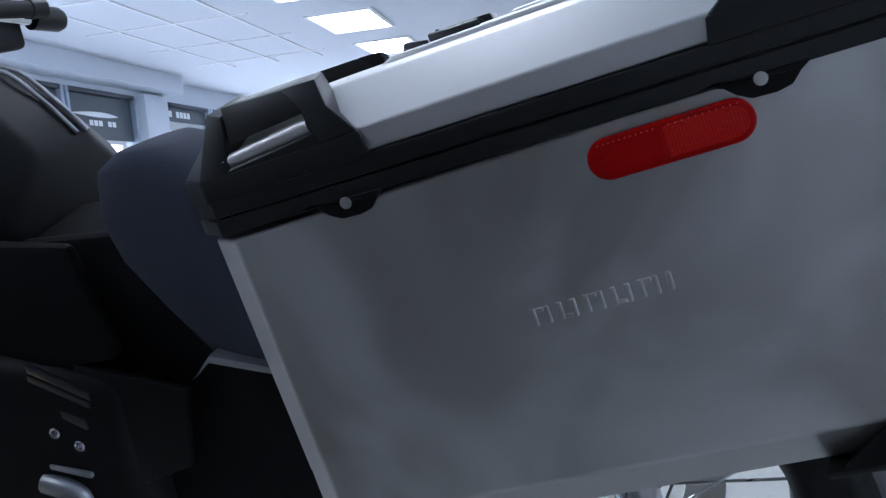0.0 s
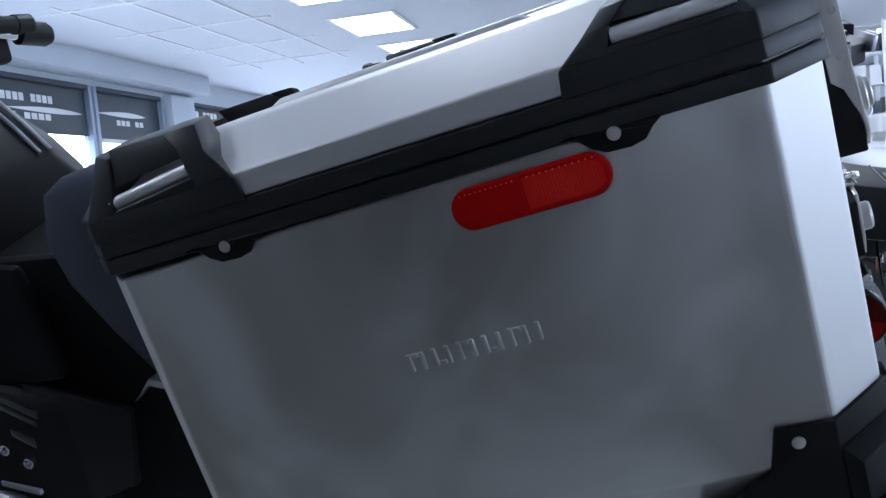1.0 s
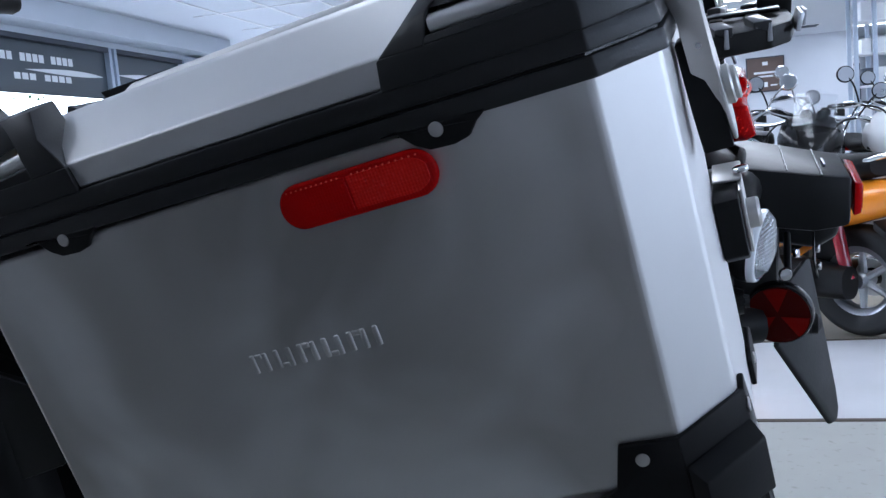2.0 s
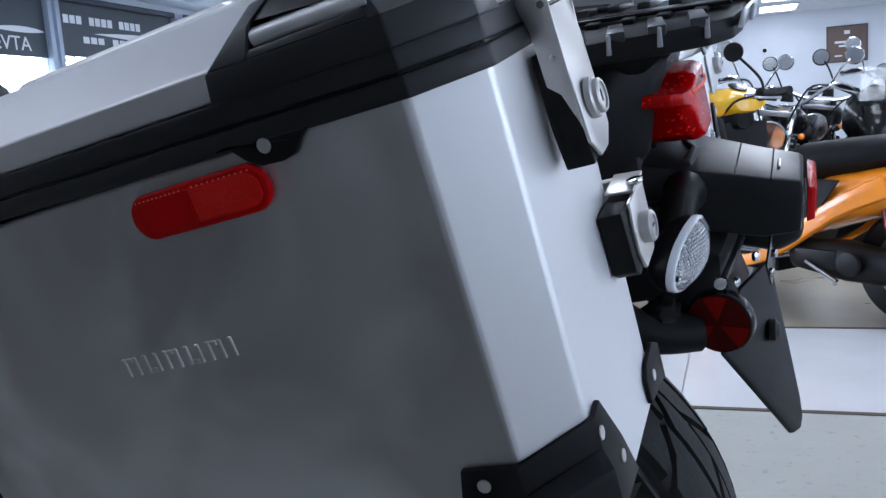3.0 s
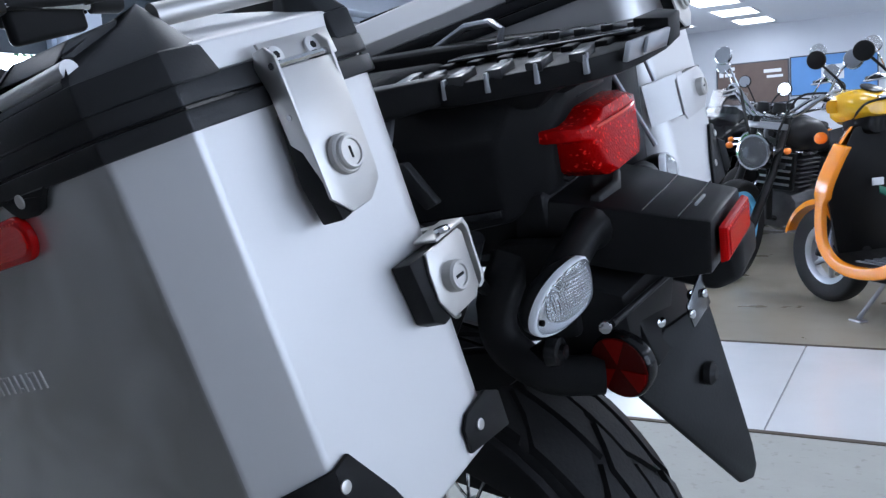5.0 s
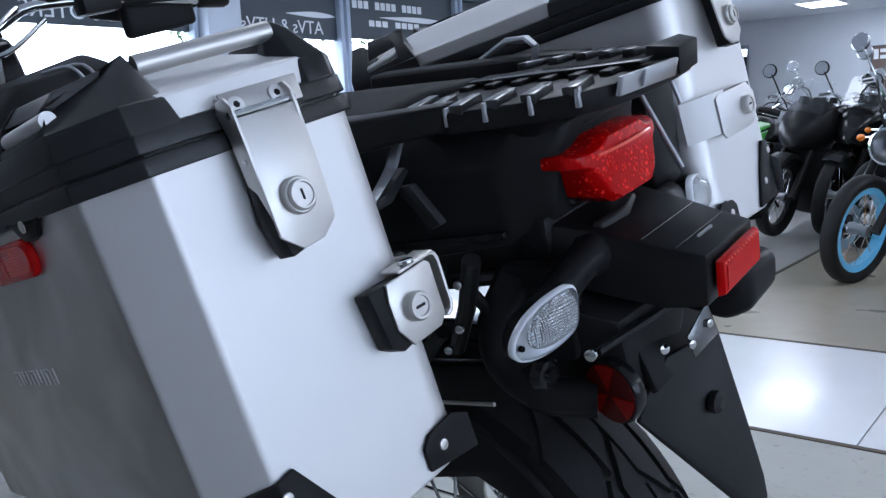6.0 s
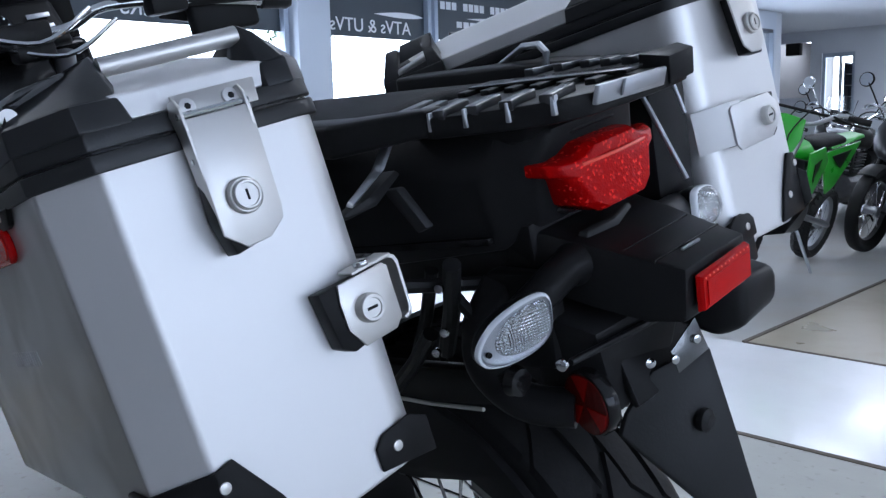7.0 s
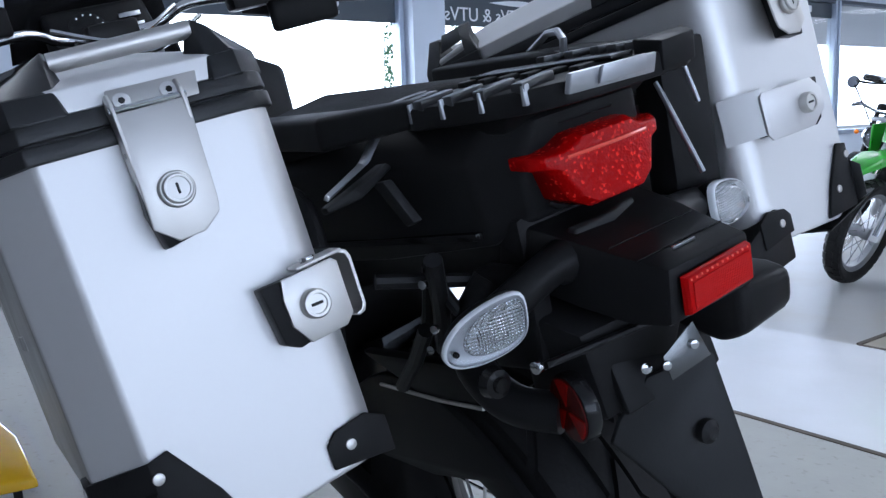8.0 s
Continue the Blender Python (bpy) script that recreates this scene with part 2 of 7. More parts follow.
def frame_at(p, d):
    d = Vector(d).normalized()
    a = d.cross(Vector((0, 0, 1)))
    if a.length < 0.05:
        a = d.cross(Vector((0, 1, 0)))
    a.normalize()
    return a, d.cross(a).normalized()


def tube(pts, r, seg=10, closed=False, flat=1.0):
    pts = [Vector(p) for p in pts]
    rings = []
    k = len(pts)
    a = None
    for i, p in enumerate(pts):
        if closed:
            d = pts[(i + 1) % k] - pts[i - 1]
        else:
            d = pts[min(i + 1, k - 1)] - pts[max(i - 1, 0)]
        d.normalize()
        if a is None:
            a, b = frame_at(p, d)
        else:
            a = (a - d * a.dot(d)).normalized()
            b = d.cross(a)
        rr = r[i] if isinstance(r, (list, tuple)) else r
        rings.append([p + a * (math.cos(2 * math.pi * j / seg) * rr) + b * (math.sin(2 * math.pi * j / seg) * rr * flat) for j in range(seg)])
    if closed:
        rings.append(rings[0])
        bm = loft(rings, cap=False)
        bmesh.ops.remove_doubles(bm, verts=bm.verts, dist=1e-6)
        return bm
    return loft(rings)


def smooth_path(pts, n=6):
    """Points on a soft curve through the given ones."""
    pts = [Vector(p) for p in pts]
    out = []
    for i in range(len(pts) - 1):
        p0, p1, p2, p3 = pts[max(i - 1, 0)], pts[i], pts[i + 1], pts[min(i + 2, len(pts) - 1)]
        for j in range(n):
            t = j / n
            out.append(0.5 * ((2 * p1) + (p2 - p0) * t + (2 * p0 - 5 * p1 + 4 * p2 - p3) * t * t + (3 * p1 - p0 - 3 * p2 + p3) * t ** 3))
    out.append(pts[-1])
    return out


def lathe(profile, seg=32, axis="Z", at=(0, 0, 0), closed=False):
    """Turns (radius, height) pairs about an axis through a point."""
    rings = []
    for r, h in profile:
        ring = []
        for j in range(seg):
            c, s = math.cos(2 * math.pi * j / seg) * r, math.sin(2 * math.pi * j / seg) * r
            p = {"Z": (c, s, h), "Y": (s, h, c), "X": (h, c, s)}[axis]
            ring.append(Vector(at) + Vector(p))
        rings.append(ring)
    if closed:
        rings.append(rings[0])
    bm = loft(rings, cap=not closed)
    bmesh.ops.remove_doubles(bm, verts=bm.verts, dist=1e-6)
    return bm


def disc_on(p, d, r, h, seg=20, b=0.0):
    """A round slab on the point p that stands h along d."""
    a, c = frame_at(p, d)
    d = Vector(d).normalized()
    pts = [Vector(p) + a * (math.cos(2 * math.pi * j / seg) * r) + c * (math.sin(2 * math.pi * j / seg) * r) for j in range(seg)]
    return bevel(prism(pts, d * h), b, 2, 40)


def join(*bms):
    out = bmesh.new()
    for b in bms:
        me = bpy.data.meshes.new("tmp")
        b.to_mesh(me)
        b.free()
        out.from_mesh(me)
        bpy.data.meshes.remove(me)
    return out


def mesh_of(name, bm, material, sharp=32):
    me = bpy.data.meshes.new(name)
    bm.to_mesh(me)
    bm.free()
    me.materials.append(material)
    me.shade_smooth()
    me.set_sharp_from_angle(angle=radians(sharp))
    return me


def part(name, bm, material, parent=None, label="", sharp=32):
    ob = new(name, mesh_of(name, bm, material, sharp))
    if parent is not None:
        ob.parent = parent
    if label:
        tagged(ob, label)
    return ob


def even_shade(ob):
    """Keeps large flat faces flat beside their rounded edges."""
    ob.modifiers.new("even_shade", "WEIGHTED_NORMAL").keep_sharp = True
    return ob


def thing(name, label, category, m=None, group="", kind=""):
    ob = new(name)
    ob.empty_display_size = 0.1
    if m is not None:
        ob.matrix_world = m
    return tagged(ob, label, category, group, kind)


def solid(name, bm, material, label, category, kind="", group="", sharp=32):
    return tagged(part(name, bm, material, None, "", sharp), label, category, group, kind)


def letters(name, body, size, material, m, parent=None, mirrored=False, depth=0.002):
    cu = bpy.data.curves.new(name, "FONT")
    cu.body, cu.size, cu.extrude, cu.align_x, cu.align_y = body, size, depth, "CENTER", "CENTER"
    tmp = new(name, cu)
    bpy.context.view_layer.update()
    me = bpy.data.meshes.new_from_object(tmp.evaluated_get(bpy.context.evaluated_depsgraph_get()))
    bpy.data.objects.remove(tmp)
    bpy.data.curves.remove(cu)
    me.transform(m @ Matrix.Diagonal((-1 if mirrored else 1, 1, 1, 1)))
    me.name = name
    me.materials.clear()
    me.materials.append(material)
    ob = new(name, me)
    if parent is not None:
        ob.parent = parent
    return ob


# ---------------------------------------------------------------- the room
X_WIN, X_EAST, Y_SOUTH, Y_NORTH, X_BAY = -5.0, 5.4, -6.2, 18.0, -9.0


def build_room():
    solid("floor", box(X_BAY - 0.3, X_EAST + 0.3, Y_SOUTH - 0.3, Y_NORTH + 3.3, -0.12, -0.004), GREYFLOOR, "grey polished floor with brown scuffs", "floor", "structure")
    solid("pavement", box(X_WIN, X_EAST, Y_SOUTH, 2.565, -0.004, 0.0), CARPET, "worn grey floor with small dark debris", "floor", "structure")
    solid("trim", box(X_WIN, X_EAST, 2.565, 2.585, -0.003, 0.003, 0.001, 1), SEAM, "dark worn seam strip along the floor tiles", "floor trim", "structure")
    walkway = thing("walkway", "glossy white tile strip set in the showroom floor", "floor", kind="structure")
    x = X_WIN
    while x < X_EAST - 0.1:
        x1 = min(x + 1.83, X_EAST)
        part("tile", box(x + 0.002, x1 - 0.002, 2.587, 3.472, -0.003, 0.002, 0.001, 1), TILE, walkway)
        x = x1
    solid("trim", box(-0.37, X_EAST, 3.474, 3.492, -0.003, 0.0035, 0.001, 1), SEAM, "dark brown seam beside the white tiles", "floor trim", "structure")
    solid("trim", box(-0.385, -0.365, 3.494, 9.0, -0.003, 0.0035, 0.001, 1), SEAM, "dark brown seam between two floor areas", "floor trim", "structure")
    solid("pavement", box(-0.363, X_EAST, 3.494, 9.0, -0.004, 0.001), TAUPE, "taupe-brown polished floor area under parked bikes", "floor", "structure")

    solid("ceiling", box(X_BAY - 0.3, X_EAST + 0.3, Y_SOUTH - 0.3, Y_NORTH + 3.3, CEIL, CEIL + 0.15), CEILING, "pale suspended ceiling", "ceiling", "structure")
    bars = []
    for i in range(4):
        yy = 6.4 + i * 1.12
        bars.append(box(-4.2, -2.6, yy, yy + 0.025, CEIL - 0.012, CEIL - 0.002))
    for i in range(3):
        xx = -3.9 + i * 0.56
        bars.append(box(xx, xx + 0.025, 6.2, 10.2, CEIL - 0.010, CEIL - 0.001))
    solid("trim", join(*bars), GRID, "thin white ceiling grid rails", "ceiling trim", "structure")
    # walls that close the room
    n = Y_NORTH
    solid("wall_north", join(box(-5.05, 4.0, n, n + 0.2, 0, CEIL), box(-5.68, -5.05, n, n + 0.2, 2.05, CEIL), box(-5.68, -5.05, n, n + 0.2, 0, 0.9), box(-5.9, -5.68, n, n + 0.2, 0, CEIL),
          box(-6.9, -5.9, n, n + 0.2, 2.3, CEIL), box(-6.9, -5.9, n, n + 0.2, 0, 1.2), box(X_BAY, -6.9, n, n + 0.2, 0, CEIL)), WALL, "pale blue-grey painted wall", "wall", "structure")
    solid("wall_recess", box(4.2, X_EAST + 0.3, n + 1.6, n + 1.8, 0, CEIL), WALL, "pale painted recess wall", "wall", "structure")
    solid("wall_return", box(4.0, 4.2, n, n + 1.6, 0, CEIL), WALL, "pale painted return wall", "wall", "structure")
    solid("wall_back_room", join(box(-7.1, -5.7, n + 3.0, n + 3.2, 0, CEIL), box(-7.1, -6.95, n + 0.2, n + 3.0, 0, CEIL), box(-5.85, -5.7, n + 0.2, n + 3.0, 0, CEIL)), DARK_WALL, "grey wall of the back room", "wall", "structure")
    solid("wall_bay", join(box(X_BAY, X_WIN, 14.3, 14.5, 0, CEIL), box(X_BAY - 0.2, X_BAY, 14.3, n + 0.2, 0, CEIL)), WALL, "pale painted wall of the side bay", "wall", "structure")
    e = X_EAST
    solid("wall_east", join(box(e, e + 0.2, Y_SOUTH, n + 1.8, 2.3, CEIL), box(e, e + 0.2, Y_SOUTH, n + 1.8, 0, 0.35), box(e, e + 0.2, 3.0, n + 1.8, 0.35, 2.3), box(e, e + 0.2, Y_SOUTH, -5.4, 0.35, 2.3)),
          WALL, "pale painted wall with an added, unseen shop window", "wall", "structure")
    # unseen window, added so that light reaches the case's rear face
    w = thing("window_unseen", "unseen long shop window added in the end wall", "window", kind="structure")
    for k in range(5):
        y = -5.4 + k * 2.1
        part("window_frame", box(e + 0.04, e + 0.12, y - 0.03, y + 0.03, 0.35, 2.3, 0.004), FRAME, w)
    g = part("pane", box(e + 0.07, e + 0.076, -5.4, 3.0, 0.35, 2.3), GLASS, w)
    g.visible_shadow = False
    # an unseen low partition behind the camera, added to shape the case's reflections: charcoal with a lighter grey
    # stretch; and the far end wall beyond it
    solid("unseen_partition", join(box(X_WIN, -0.10, 0.02, 0.36, 0.0, 1.15), box(-0.10, 0.26, -0.17, 0.03, 0.0, 1.15)), CHARCOAL, "unseen charcoal low wall added to darken reflections", "wall", "structure")
    solid("unseen_partition", join(box(0.26, 1.55, -0.17, 0.03, 0.0, 1.15), box(1.55, 1.75, Y_SOUTH, 0.15, 0.0, 1.15)), DARK_WALL, "unseen grey low wall added to shape light and reflections", "wall", "structure")
    solid("wall_south", box(X_WIN, X_EAST, Y_SOUTH - 0.2, Y_SOUTH, 0.0, CEIL), WALL, "pale painted end wall of the showroom", "wall", "structure")


def pane_unit(name, y0, y1, z0, z1, band_top, band_bottom, label):
    """A glazed opening between two heights with a dark vinyl band across it."""
    w = thing(name, label, "window", kind="structure")
    t = 0.05
    for a, b in ((y0, y0 + t), (y1 - t, y1)):
        part("window_frame", box(X_WIN - 0.10, X_WIN + 0.02, a, b, z0, z1, 0.006), FRAME, w)
    part("window_frame", box(X_WIN - 0.10, X_WIN + 0.02, y0 + t, y1 - t, z1 - 0.05, z1, 0.006), FRAME_DARK, w)
    part("window_frame", box(X_WIN - 0.10, X_WIN + 0.02, y0 + t, y1 - t, z0, z0 + 0.06, 0.006), FRAME, w)
    g = part("pane", box(X_WIN - 0.05, X_WIN - 0.044, y0 + t, y1 - t, z0 + 0.06, z1 - 0.05), GLASS, w)
    g.visible_shadow = False
    if band_top:
        part("vinyl_band", box(X_WIN - 0.043, X_WIN - 0.041, y0 + t, y1 - t, band_bottom, min(band_top, z1 - 0.05)), BAND, w, "dark tinted vinyl band")
    return w


def text_matrix(y, z):
    # upright on the window plane, read from outside, so mirrored from the room
    return Matrix.Translation((X_WIN - 0.038, y, z)) @ Euler((radians(90), 0, radians(90))).to_matrix().to_4x4()


def swoosh(y0, y1, z, h, parent):
    n = 18
    top, bot = [], []
    for i in range(n + 1):
        s = i / n
        yy = y0 + (y1 - y0) * s
        th = h * (math.sin(math.pi * s) ** 0.8) * (0.45 + 0.55 * s)
        top.append((X_WIN - 0.039, yy, z + th * 0.6))
        bot.append((X_WIN - 0.039, yy, z - th * 0.4))
    return part("stripe_decal", prism(top + bot[::-1][1:-1], (0.002, 0, 0)), LETTER, parent)


def bars_of_text(y0, y1, z, h, parent, n):
    w = (y1 - y0) / n
    for i in range(n):
        if i % 5 == 3:
            continue
        part("lettering_bar", box(X_WIN - 0.039, X_WIN - 0.037, y0 + i * w, y0 + i * w + w * 0.78, z - h / 2, z + h / 2, 0.0), LETTER, parent)


def build_windows():
    top, low = 2.22, 0.45
    b = 1.655
    piers = [(4.78, 5.12), (9.72, 10.28)]
    solid("wall_west", join(box(X_WIN - 0.2, X_WIN, Y_SOUTH, 14.3, top, CEIL), box(X_WIN - 0.2, X_WIN, Y_SOUTH, 14.3, 0, low),
          box(X_WIN - 0.2, X_WIN, Y_SOUTH, 1.9, low, top), box(X_WIN - 0.2, X_WIN, 14.2, 14.3, low, top)),
          WALL_BLUE, "pale blue painted wall with wide shop windows", "wall", "structure")
    for y0, y1 in piers:
        solid("wall_pier", box(X_WIN - 0.2, X_WIN + 0.12, y0, y1, low - 0.02, top + 0.02, 0.004), WALL_BLUE, "pale blue wall pier between shop windows", "wall", "structure")
    solid("trim", box(X_WIN + 0.002, X_WIN + 0.30, 6.2, 10.4, 2.28, CEIL, 0.004), WALL_BLUE, "pale boxed lintel over the windows", "wall trim", "structure")
    w1 = pane_unit("window_1", 1.9, 4.76, low, top, 2.2, b, "large shop window with a dark lettered band")
    w2 = pane_unit("window_2", 5.14, 6.44, low, top, 2.2, b, "shop window with a dark lettered band")
    w3 = pane_unit("window_3", 6.48, 8.26, low, top, 2.2, b + 0.03, "shop window with a dark lettered band and bars of writing")
    w4 = pane_unit("window_4", 8.30, 9.70, low, top, 2.2, b + 0.02, "shop window with a dark band and white stripe")
    w5 = pane_unit("window_5", 10.30, 11.72, low, top, 2.2, 1.98, "narrow shop window with a dark band")
    pane_unit("window_6", 11.76, 14.2, low, top, 0, 0, "bright shop window")
    letters("lettering", "SCOOTERS", 0.17, LETTER, text_matrix(3.75, 1.755), w1, True)
    letters("lettering", "ATVs & UTVs", 0.17, LETTER, text_matrix(5.72, 1.755), w2, True)
    swoosh(5.75, 6.38, 1.875, 0.07, w2)
    bars_of_text(6.62, 7.78, 2.02, 0.075, w3, 14)
    swoosh(7.0, 8.15, 1.91, 0.075, w3)
    bars_of_text(6.85, 7.75, 1.845, 0.06, w3, 9)
    swoosh(8.4, 9.35, 1.95, 0.08, w4)
    bars_of_text(8.75, 9.3, 1.86, 0.06, w4, 6)
    bars_of_text(10.38, 11.2, 2.08, 0.08, w5, 8)
    for y0, y1 in ((1.95, 4.7), (5.2, 9.65), (10.35, 14.1)):
        window_lamp(y0, y1, low + 0.1, b)
    # lamp of the added east window, brightens rear faces and chamfers
    window_lamp(-5.4, 3.0, 0.4, 2.25, X_EAST + 0.15, EAST_LAMP)


def build_outside():
    solid("ground", box(-60, X_WIN - 0.3, -60, 60, -0.3, -0.15), PAVE, "sunlit pale forecourt outside the shop", "ground", "structure")
    solid("backdrop", box(-30.2, -30, -40, 60, -0.2, 22), DAY, "overexposed bright daylight beyond the windows", "backdrop", "structure")
    rng = random.Random(5)
    for tx, ty, hh in ((-11.0, 12.2, 2.6), (-12.5, 10.2, 3.0), (-11.5, 14.6, 2.8)):
        tree = thing("tree", "pale green street tree outside the window", "tree", Matrix.Translation((tx, ty, -0.15)))
        trunk = [tube(smooth_path([(0, 0, 0), (0.03, 0.02, hh * 0.3), (0, 0.05, hh * 0.6)]), [0.07] * 6 + [0.05] * 7, 8)]
        for k in range(6):
            a = k * 1.05
            trunk.append(tube([(0, 0.02, hh * (0.3 + 0.05 * k)), (0.3 * math.cos(a), 0.3 * math.sin(a), hh * (0.5 + 0.05 * k)), (0.6 * math.cos(a), 0.6 * math.sin(a), hh * (0.62 + 0.05 * k))], [0.035, 0.02, 0.01], 6))
        part("trunk", join(*trunk), BARK, tree)
        bm = bmesh.new()
        for k in range(900):
            a, e, r = rng.uniform(0, 6.283), rng.gauss(0.72, 0.13), 0.85 * rng.random() ** 0.5
            c = Vector((math.cos(a) * r, math.sin(a) * r, hh * e))
            u = Vector((rng.gauss(0, 1), rng.gauss(0, 1), rng.gauss(0, 1))).normalized() * 0.06
            w = u.orthogonal().normalized() * 0.03
            bm.faces.new([bm.verts.new(c - u), bm.verts.new(c + w), bm.verts.new(c + u), bm.verts.new(c - w)])
        part("crown", bm, LEAF, tree)


def ceiling_light(x, y):
    ob = thing("ceiling_light", "square recessed white ceiling panel light", "ceiling light", Matrix.Translation((x, y, CEIL)), group="ceiling panel lights")
    fr = join(box(-0.33, 0.33, -0.5, -0.47, -0.015, -0.002), box(-0.33, 0.33, 0.47, 0.5, -0.015, -0.002),
              box(-0.33, -0.30, -0.468, 0.468, -0.015, -0.002), box(0.30, 0.33, -0.468, 0.468, -0.015, -0.002))
    part("frame", fr, GRID, ob)
    part("diffuser", box(-0.298, 0.298, -0.466, 0.466, -0.010, -0.003), LAMP, ob)
    return ob


def build_lights():
    first = ceiling_light(-1.9, 8.5)
    for x in (-1.9, 1.4, 4.4):
        for i in range(-3, 6):
            y = 8.5 + 1.68 * i
            if (x, i) != (-1.9, 0) and not (x < -1.8 and y < 4.0):
                copy_thing(first, Matrix.Translation((x, y, CEIL)))
    copy_thing(first, Matrix.Translation((-3.2, 16.2, CEIL)))
    # two unseen panels added to brighten the lid crown and rack ribs
    for x, y in ((-0.25, 2.1), (-1.9, 0.1)):
        copy_thing(first, Matrix.Translation((x, y, CEIL)))


build_room()
build_windows()
build_outside()
build_lights()

# ---------------------------------------------------------------- the touring motorcycle and its cases
BIKE = Matrix.Translation(BIKE_FOOT) @ pose(0, 0, 0, BIKE_LEAN, 0, BIKE_YAW)
CASE_AT, CASE_TILT, CASE_TOE = (0.460, -0.418, 0.930), 11.6, 1.0
U0, U1, DEEP, CH, CI = -0.478, 0.034, 0.195, 0.033, 0.020


def plan(off=0.0, w=0.0, u0=U0, u1=U1, v0=0.0, v1=DEEP, c=CH, ci=CI):
    u0, u1, v0, v1 = u0 - off, u1 + off, v0 - off, v1 + off
    r = ci * 1.4
    turn = [(1 - math.cos(a), 1 - math.sin(a)) for a in (0.0, 0.39, 0.79, 1.18, 1.571)]      # the inner corners are round
    back = [(u1 - r * p, v1 - r * q, w) for p, q in turn]
    front = [(u0 + r * p, v1 - r * q, w) for p, q in turn[::-1]]
    return [(u0 + c, v0, w), (u1 - c, v0, w), (u1, v0 + c, w)] + back + front + [(u0, v0 + c, w)]


def pannier(side, label):
    """An aluminium side case. u runs to the rear, v from the outer face inwards, w upwards from the body's rim."""
    s = 1.0 if side < 0 else -1.0
    m = BIKE @ Matrix.Translation((CASE_AT[0], CASE_AT[1] * s, CASE_AT[2])) @ pose(0, 0, 0, 0, -CASE_TILT, 0) @ pose(0, 0, 0, 0, 0, -CASE_TOE * s)
    case = thing("pannier", label, "pannier", m, group="side cases")

    def F(pts):
        return [Vector((p[0], p[1] * s, p[2])) for p in pts]

    def S(u, v, w):
        return Vector((u, v * s, w))

    def D(u, v, w):
        return Vector((u, v * s, w))

    def fl(rings):
        return loft([F(r) for r in rings])

    def sbox(u0, u1, v0, v1, w0, w1, b=0.0, seg=2):
        a, c = sorted((v0 * s, v1 * s))
        return box(u0, u1, a, c, w0, w1, b, seg)

    def lean(bm):
        """The body tapers a little towards its foot: both ends draw forward below the rim."""
        for vert in bm.verts:
            if vert.co.z < 0:
                vert.co.x += vert.co.z * (0.030 + 0.030 * min(1.0, max(0.0, (vert.co.x - U0) / (U1 - U0))))
        return bm

    def sag(ring):
        """The floor of the case hangs a little lower along its outer side."""
        return [(p[0], p[1], p[2] - 0.014 * (1 - p[1] / DEEP)) for p in ring]

    def rise(bm):
        """The lid sits a trifle higher at the front of the case than at the rear."""
        for vert in bm.verts:
            vert.co.z += 0.017 * (0.02 - vert.co.x)
        return bm

    low = sag(plan(0, -0.266, v0=0.044, c=0.022))
    body = part("body", bevel(lean(fl([low, sag(plan(0, -0.262, v0=0.032, c=0.026)), plan(0, -0.234), plan(0, 0.002)])), 0.0045, 4), ALU, case, "satin aluminium case body", sharp=40)
    body.data.materials.append(ALU_SIDE)
    for f in body.data.polygons:
        if f.normal.y * s < -0.9:
            f.material_index = 1
    even_shade(body)
    # embossed maker's mark as plain raised bars
    for i in range(6):
        u = -0.258 + i * 0.0183
        for k in range(2 if i < 5 else 1):
            lo_, hi_ = (u + k * 0.0095, u + k * 0.0095 + 0.0036)
            part("embossed_mark", sbox(lo_, hi_, -0.0011, 0.0015, -0.1165 + i * 0.0004, -0.1035 + i * 0.0004, 0.0010, 3), ALU_SIDE, body)
        if i < 5:
            w = -0.1165 + i * 0.0004 if i % 2 else -0.1070 + i * 0.0004
            part("embossed_mark", sbox(u + 0.0038, u + 0.0093, -0.0010, 0.0015, w, w + 0.0034, 0.0009, 3), ALU_SIDE, body)
    # lid: two stepped black bands, an aluminium crown, four guards, carrying bars
    lid = part("lid_band", bevel(rise(fl([plan(0.004, -0.0015), plan(0.004, 0.0098)])), 0.0014), GUARD, case, "black ribbed plastic lid band")
    part("lid_groove", rise(fl([plan(0.0008, 0.0098), plan(0.0008, 0.0117)])), GLOSS, lid)
    part("lid_band_upper", bevel(rise(fl([plan(0.0036, 0.0117), plan(0.0030, 0.0242)])), 0.0014), GUARD, lid)
    crown = part("lid_crown", bevel(rise(fl([plan(-0.001, 0.0245), plan(-0.002, 0.0415), plan(0.0, 0.0690, c=0.02, v0=0.042, v1=DEEP - 0.042, u1=U1 - 0.078, u0=U0 + 0.078),
                                             plan(0.0, 0.0725, c=0.016, v0=0.054, v1=DEEP - 0.054, u1=U1 - 0.094, u0=U0 + 0.094)])), 0.0018, 3), ALU, case, "pale aluminium lid crown", sharp=30)
    even_shade(crown)
    part("crown_rib", bevel(rise(fl([[(-0.32, 0.066, 0.0715), (-0.12, 0.066, 0.0715), (-0.12, 0.086, 0.0715), (-0.32, 0.086, 0.0715)], [(-0.31, 0.069, 0.0765), (-0.13, 0.069, 0.0765), (-0.13, 0.083, 0.0765), (-0.31, 0.083, 0.0765)]])), 0.002), ALU, crown)
